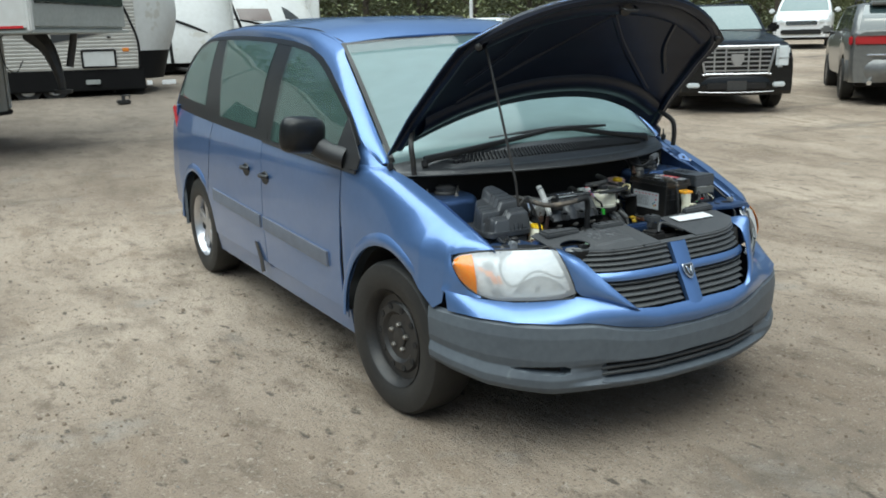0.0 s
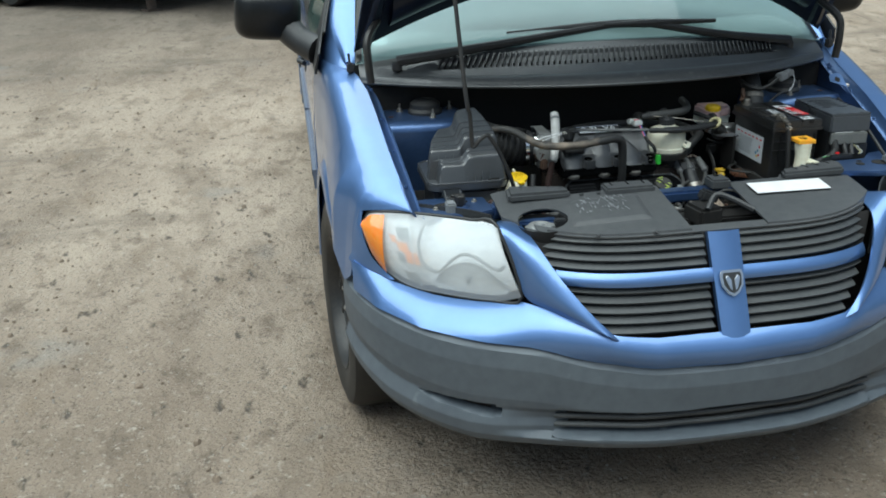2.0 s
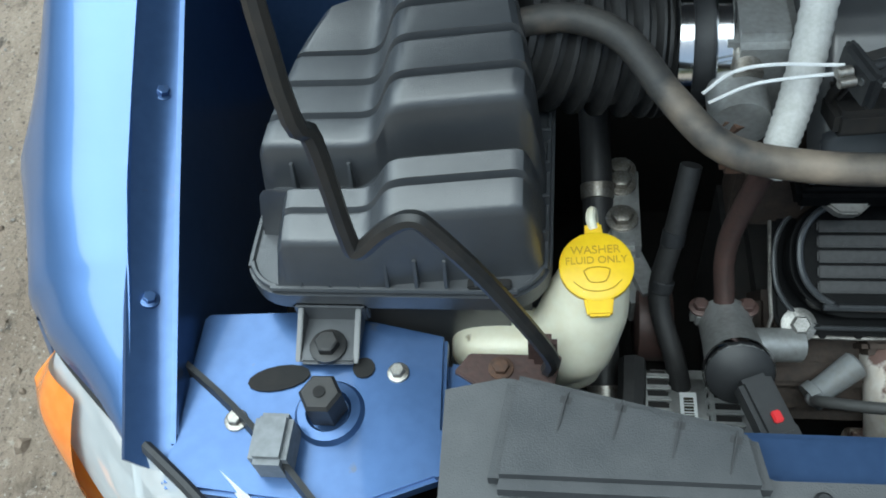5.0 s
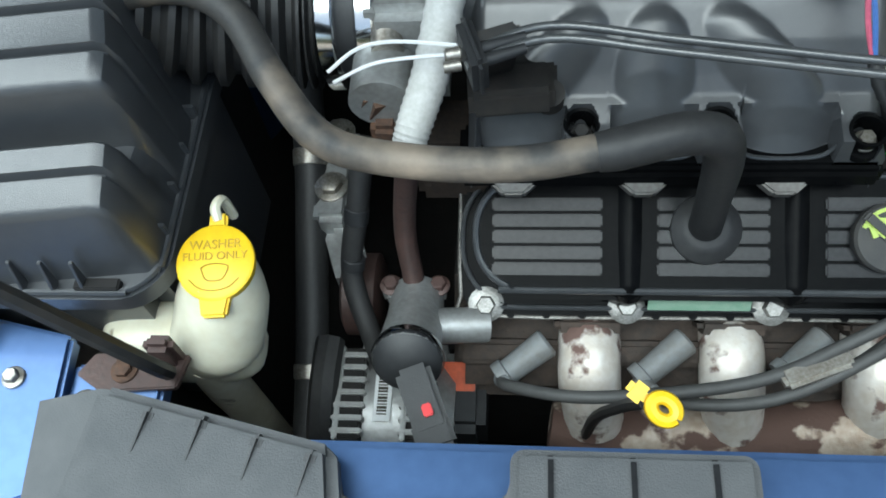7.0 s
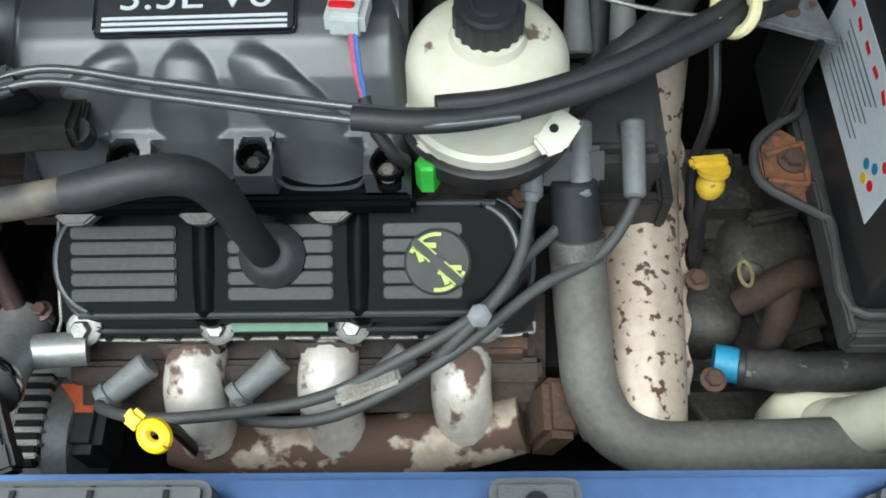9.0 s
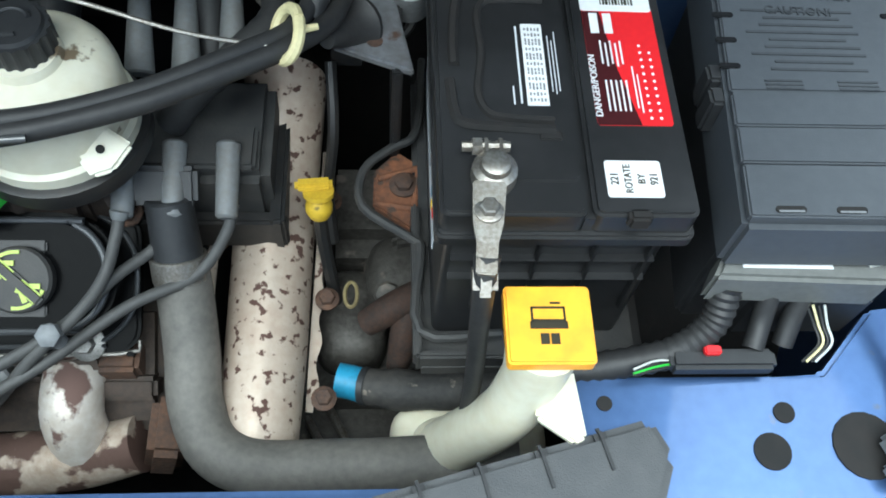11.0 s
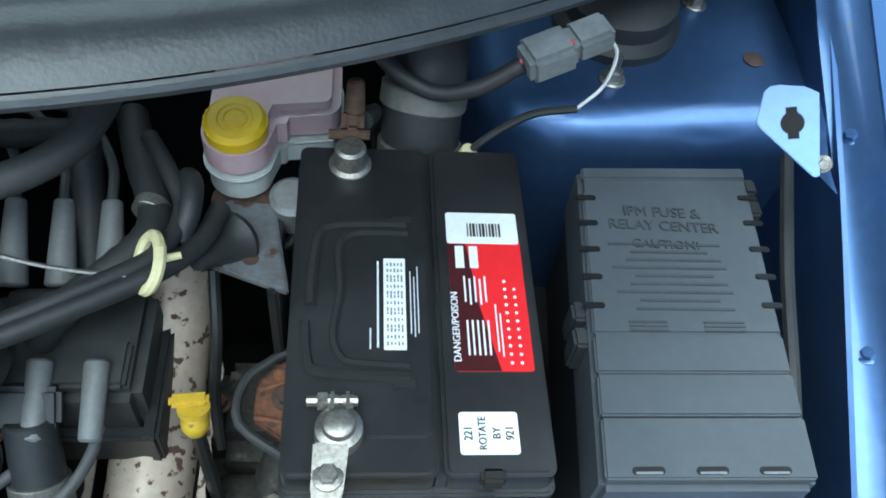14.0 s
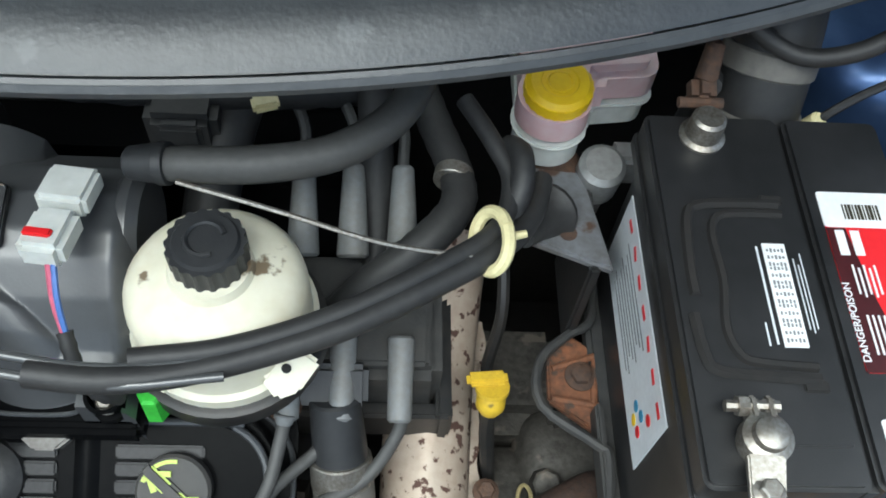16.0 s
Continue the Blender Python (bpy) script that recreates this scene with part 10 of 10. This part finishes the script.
def nosed_trailer(name, o, yaw, label, wide, lean, window, red):
    """A trailer's moulded nose: its face is wide across and leans back with height."""
    c, s = math.cos(radians(yaw)), math.sin(radians(yaw))
    f, w = (s, -c), (c, s)
    rv = thing(name, (o[0] - f[0] * 3, o[1] - f[1] * 3, lift(*o)), label, "camping trailer")

    def face(u, v):
        q = 2 * u - 1
        return Vector(spot(o, f, w, -lean * v ** 1.6 - 0.5 * abs(q) ** 3, q * wide / 2, 1.0 + 2.4 * v))
    nose = part("front_cap", sheet(face, 20, 16, 0.02), RV_WHITE, rv, "moulded white front cap")
    part("side_wall", block(o, f, w, -7, -0.5, -wide / 2 - 0.02, -wide / 2 + 0.02, 1.0, 3.3), RV_WHITE, rv)
    part("side_wall", block(o, f, w, -7, -0.5, wide / 2 - 0.02, wide / 2 + 0.02, 1.0, 3.3), RV_WHITE, rv)
    part("roof", block(o, f, w, -7, -lean, -wide / 2, wide / 2, 3.3, 3.4), RV_WHITE, rv)
    part("skirt", block(o, f, w, -7, -0.3, -wide / 2, wide / 2, 0.75, 1.02), RV_BLACK, rv)

    def on(a, b, d=0.02):
        p = face(a, b)
        return p + Vector((f[0], f[1], 0)) * d
    part("trim_line", tube([on(0.0, 0.55), on(0.3, 0.5), on(0.6, 0.38), on(0.9, 0.22)], 0.035, 8, 6), RV_BLACK, nose)
    part("trim_line", tube([on(0.28, 0.0), on(0.27, 0.3), on(0.26, 0.6), on(0.26, 0.98)], 0.05, 8, 6), RV_BLACK, nose)
    if window:
        part("front_window", sheet(lambda u, v: on(0.28 + 0.27 * u, 0.50 + 0.16 * v, 0.03), 6, 4, 0.01), BROWN_GLASS, nose, "brown tinted window")
        part("swoosh", sheet(lambda u, v: on(0.68 + 0.16 * u, 0.52 - 0.1 * u * u + (0.05 + 0.12 * (1 - u)) * v, 0.03), 8, 3, 0.01), RV_SWOOSH, nose)
    if red:
        part("red_stripe", tube([on(0.3, 0.24), on(0.5, 0.275), on(0.62, 0.29)], [0.01, 0.03, 0.01], 6, 6), REFLEX, nose)
    for x in (-4.0, -4.9):
        for sd in (-1, 1):
            p = spot(o, f, w, x, sd * (wide / 2 - 0.14), 0)
            trailer_wheel(rv, (p[0], p[1], lift(p[0], p[1]) + 0.34), (sd * w[0], sd * w[1]))
    part("tongue", join(rod(spot(o, f, w, -0.4, 0.5, 0.85), spot(o, f, w, 0.9, 0, 0.8), 0.05, n=8), rod(spot(o, f, w, -0.4, -0.5, 0.85), spot(o, f, w, 0.9, 0, 0.8), 0.05, n=8)), STEEL_BLACK, rv)
    q = spot(o, f, w, 0.9, 0, 0)
    part("tongue_jack", rod((q[0], q[1], lift(q[0], q[1]) - 0.02), (q[0], q[1], 0.9), 0.045, n=10), STEEL_BLACK, rv)
    return rv


nosed_trailer("white_trailer", (4.35, 23.0), -12, "white camping trailer with thin black trim lines", 2.5, 0.9, False, False)
nosed_trailer("white_motorhome", (7.9, 26.0), 8, "white camping trailer with a brown window and black swoosh", 4.2, 1.4, True, True)

# ---- light pole ----
POLE = (17.2, 28.4)
pole = thing("light_pole", (*POLE, lift(*POLE)), "thin pale metal light pole", "light pole")
part("mast", rod((*POLE, lift(*POLE) - 0.05), (*POLE, 9.0), 0.075, 0.05, 12), SUV_WHITE, pole)
part("lamp_head", box(POLE[0] - 0.35, POLE[1] - 0.3, 9.0, 0.8, 0.25, 0.12, 0.03, (0, 0, 40)), STEEL_BLACK, pole)


# ---- trees round the lot; those behind the camera are added for reflections ----
BARK = material("grey brown bark", (0.11, 0.09, 0.07), 0.9, 0.0, (0.07, 0.058, 0.046), 5.0, bump=0.6, bscale=30)


def leaf_material(name, a, b, c):
    m = bpy.data.materials.new(name)
    m.use_nodes = True
    n, l = m.node_tree.nodes, m.node_tree.links
    p = n["Principled BSDF"]
    p.inputs["Roughness"].default_value = 0.6
    g = n.new("ShaderNodeNewGeometry")
    o = n.new("ShaderNodeObjectInfo")
    r = n.new("ShaderNodeValToRGB")
    r.color_ramp.elements[0].color, r.color_ramp.elements[1].color = (*a, 1), (*c, 1)
    r.color_ramp.elements.new(0.55).color = (*b, 1)
    l.new(g.outputs["Random Per Island"], r.inputs[0])
    h = n.new("ShaderNodeHueSaturation")
    v = n.new("ShaderNodeMapRange")
    v.inputs["To Min"].default_value, v.inputs["To Max"].default_value = 0.7, 1.25
    l.new(o.outputs["Random"], v.inputs["Value"])
    l.new(v.outputs[0], h.inputs["Value"])
    l.new(r.outputs[0], h.inputs["Color"])
    l.new(h.outputs[0], p.inputs["Base Color"])
    return m


LEAF = leaf_material("olive spring leaves", (0.075, 0.094, 0.036), (0.11, 0.125, 0.048), (0.155, 0.158, 0.07))
LEAF_DARK = leaf_material("dark pine needles", (0.035, 0.055, 0.026), (0.058, 0.082, 0.038), (0.1, 0.112, 0.055))


def leaves(spots, per, spread, size, rnd):
    """Many small bent leaves in clumps round the given spots."""
    verts, faces = [], []
    for c, k in spots:
        for _ in range(per):
            d = Vector((rnd.gauss(0, 1), rnd.gauss(0, 1), rnd.gauss(0, 0.8))) * spread * k
            p = Vector(c) + d
            a, b = rnd.uniform(0, 6.28), rnd.uniform(-0.9, 0.9)
            u = Vector((math.cos(a), math.sin(a), b)).normalized()
            v = u.cross(Vector((rnd.uniform(-1, 1), rnd.uniform(-1, 1), 1.3))).normalized()
            s = size * rnd.uniform(0.6, 1.3)
            i = len(verts)
            verts += [p - u * s, p - v * s * 0.55, p + u * s, p + v * s * 0.55]
            faces += [(i, i + 1, i + 2, i + 3)]
    me = bpy.data.meshes.new("crown")
    me.from_pydata(verts, [], faces)
    return me


def tree(seed, pine):
    rnd = random.Random(seed)
    t = thing("tree", (0, 0, 0), "dark pine at the edge of the lot" if pine else "leafy olive-green tree at the edge of the lot", "tree", "trees round the lot")
    h = rnd.uniform(11, 15)
    lean = (rnd.uniform(-0.5, 0.5), rnd.uniform(-0.5, 0.5))
    trunk = [tube([(0, 0, -0.3), (lean[0] * 0.3, lean[1] * 0.3, h * 0.3), (lean[0] * 0.7, lean[1] * 0.7, h * 0.65), (lean[0], lean[1], h * 0.97)], [0.24, 0.19, 0.12, 0.03], 8, 4)]
    spots = []
    for k in range(30):
        z = h * (0.12 + 0.86 * k / 29)
        reach = (2.6 * (1 - z / h) + 0.3) if pine else 3.3 * math.sin(3.14 * min(1, 0.12 + 0.9 * z / h)) ** 0.7
        a = k * 2.4 + rnd.uniform(-0.4, 0.4)
        reach *= rnd.uniform(0.6, 1.1)
        x0, y0 = lean[0] * z / h, lean[1] * z / h
        tip = (x0 + reach * math.cos(a), y0 + reach * math.sin(a), z + (-0.1 if pine else 0.5) * reach)
        if k < 24:
            trunk.append(tube([(x0, y0, z - 0.2), ((x0 + tip[0]) / 2, (y0 + tip[1]) / 2, (z + tip[2]) / 2 - 0.05), tip], [0.07, 0.045, 0.012], 5, 2))
        spots += [(tip, 1.0), (((x0 + tip[0] * 2) / 3, (y0 + tip[1] * 2) / 3, (z + tip[2]) / 2), 1.0)]
    part("trunk", join(*trunk), BARK, t)
    me = leaves(spots, 60, 0.5, 0.16, rnd)
    me.materials.append(LEAF_DARK if pine else LEAF)
    ob = new("crown", me)
    ob.parent = t
    return t


def tree_ring():
    rnd = random.Random(5)
    first = [tree(k, k == 3) for k in range(5)]
    count, own = 0, []
    for row, (r0, r1, n) in enumerate(((44, 50, 74), (53, 60, 60))):
        for k in range(n):
            a = 6.28318 * (k + rnd.uniform(-0.35, 0.35)) / n
            r = rnd.uniform(r0, r1)
            x, y = 4 + r * math.cos(a), 6 + r * math.sin(a)
            # trees behind the camera are unseen, added lower to close the reflections
            s = rnd.uniform(0.8, 1.2) * (0.62 if y < -8 else 1.0)
            m = pose(x, y, lift(x, y) - 0.05, 0, 0, rnd.uniform(0, 360)) @ Matrix.Diagonal((s, s, s, 1))
            if count < len(first):
                own.append(m)
            else:
                copy_thing(first[rnd.choice((0, 1, 2, 0, 1, 2, 4, 3))], m)
            count += 1
    for ob, m in zip(first, own):
        ob.matrix_world = m
    spots = []
    for k in range(900):
        a = 6.28318 * (k + rnd.uniform(-0.5, 0.5)) / 900
        r = rnd.uniform(40, 62)
        x, y = 4 + r * math.cos(a), 6 + r * math.sin(a)
        spots.append(((x, y, lift(x, y) + rnd.uniform(0.3, 2.6)), rnd.uniform(1.4, 2.4)))
    me = leaves(spots, 70, 0.6, 0.15, rnd)
    me.name = "undergrowth"
    me.materials.append(LEAF)
    tagged(new("undergrowth", me), "tangled olive-green undergrowth below the trees", "undergrowth", kind="stuff")


tree_ring()


def far_woods():
    """A plain band of distant woodland behind the trees."""
    rnd = random.Random(9)
    n, rows = 240, (-1.0, 3.0, 6.0, 8.0)
    tops = [rnd.uniform(0.75, 1.25) for _ in range(n)]
    verts = [(4 + 68 * math.cos(6.28318 * k / n), 6 + 68 * math.sin(6.28318 * k / n), (h if h < 7 else h * tops[k]) * (0.7 if math.sin(6.28318 * k / n) < -0.2 else 1) + 0.9) for h in rows for k in range(n)]
    faces = [(r * n + k, r * n + (k + 1) % n, (r + 1) * n + (k + 1) % n, (r + 1) * n + k) for r in range(len(rows) - 1) for k in range(n)]
    me = bpy.data.meshes.new("backdrop")
    me.from_pydata(verts, [], faces)
    me.materials.append(material("distant woods", (0.07, 0.078, 0.03), 0.95, 0.0, (0.035, 0.04, 0.018), 0.6, 0.5))
    tagged(new("backdrop", me), "hazy olive band of distant woods", "woods", kind="structure")


far_woods()
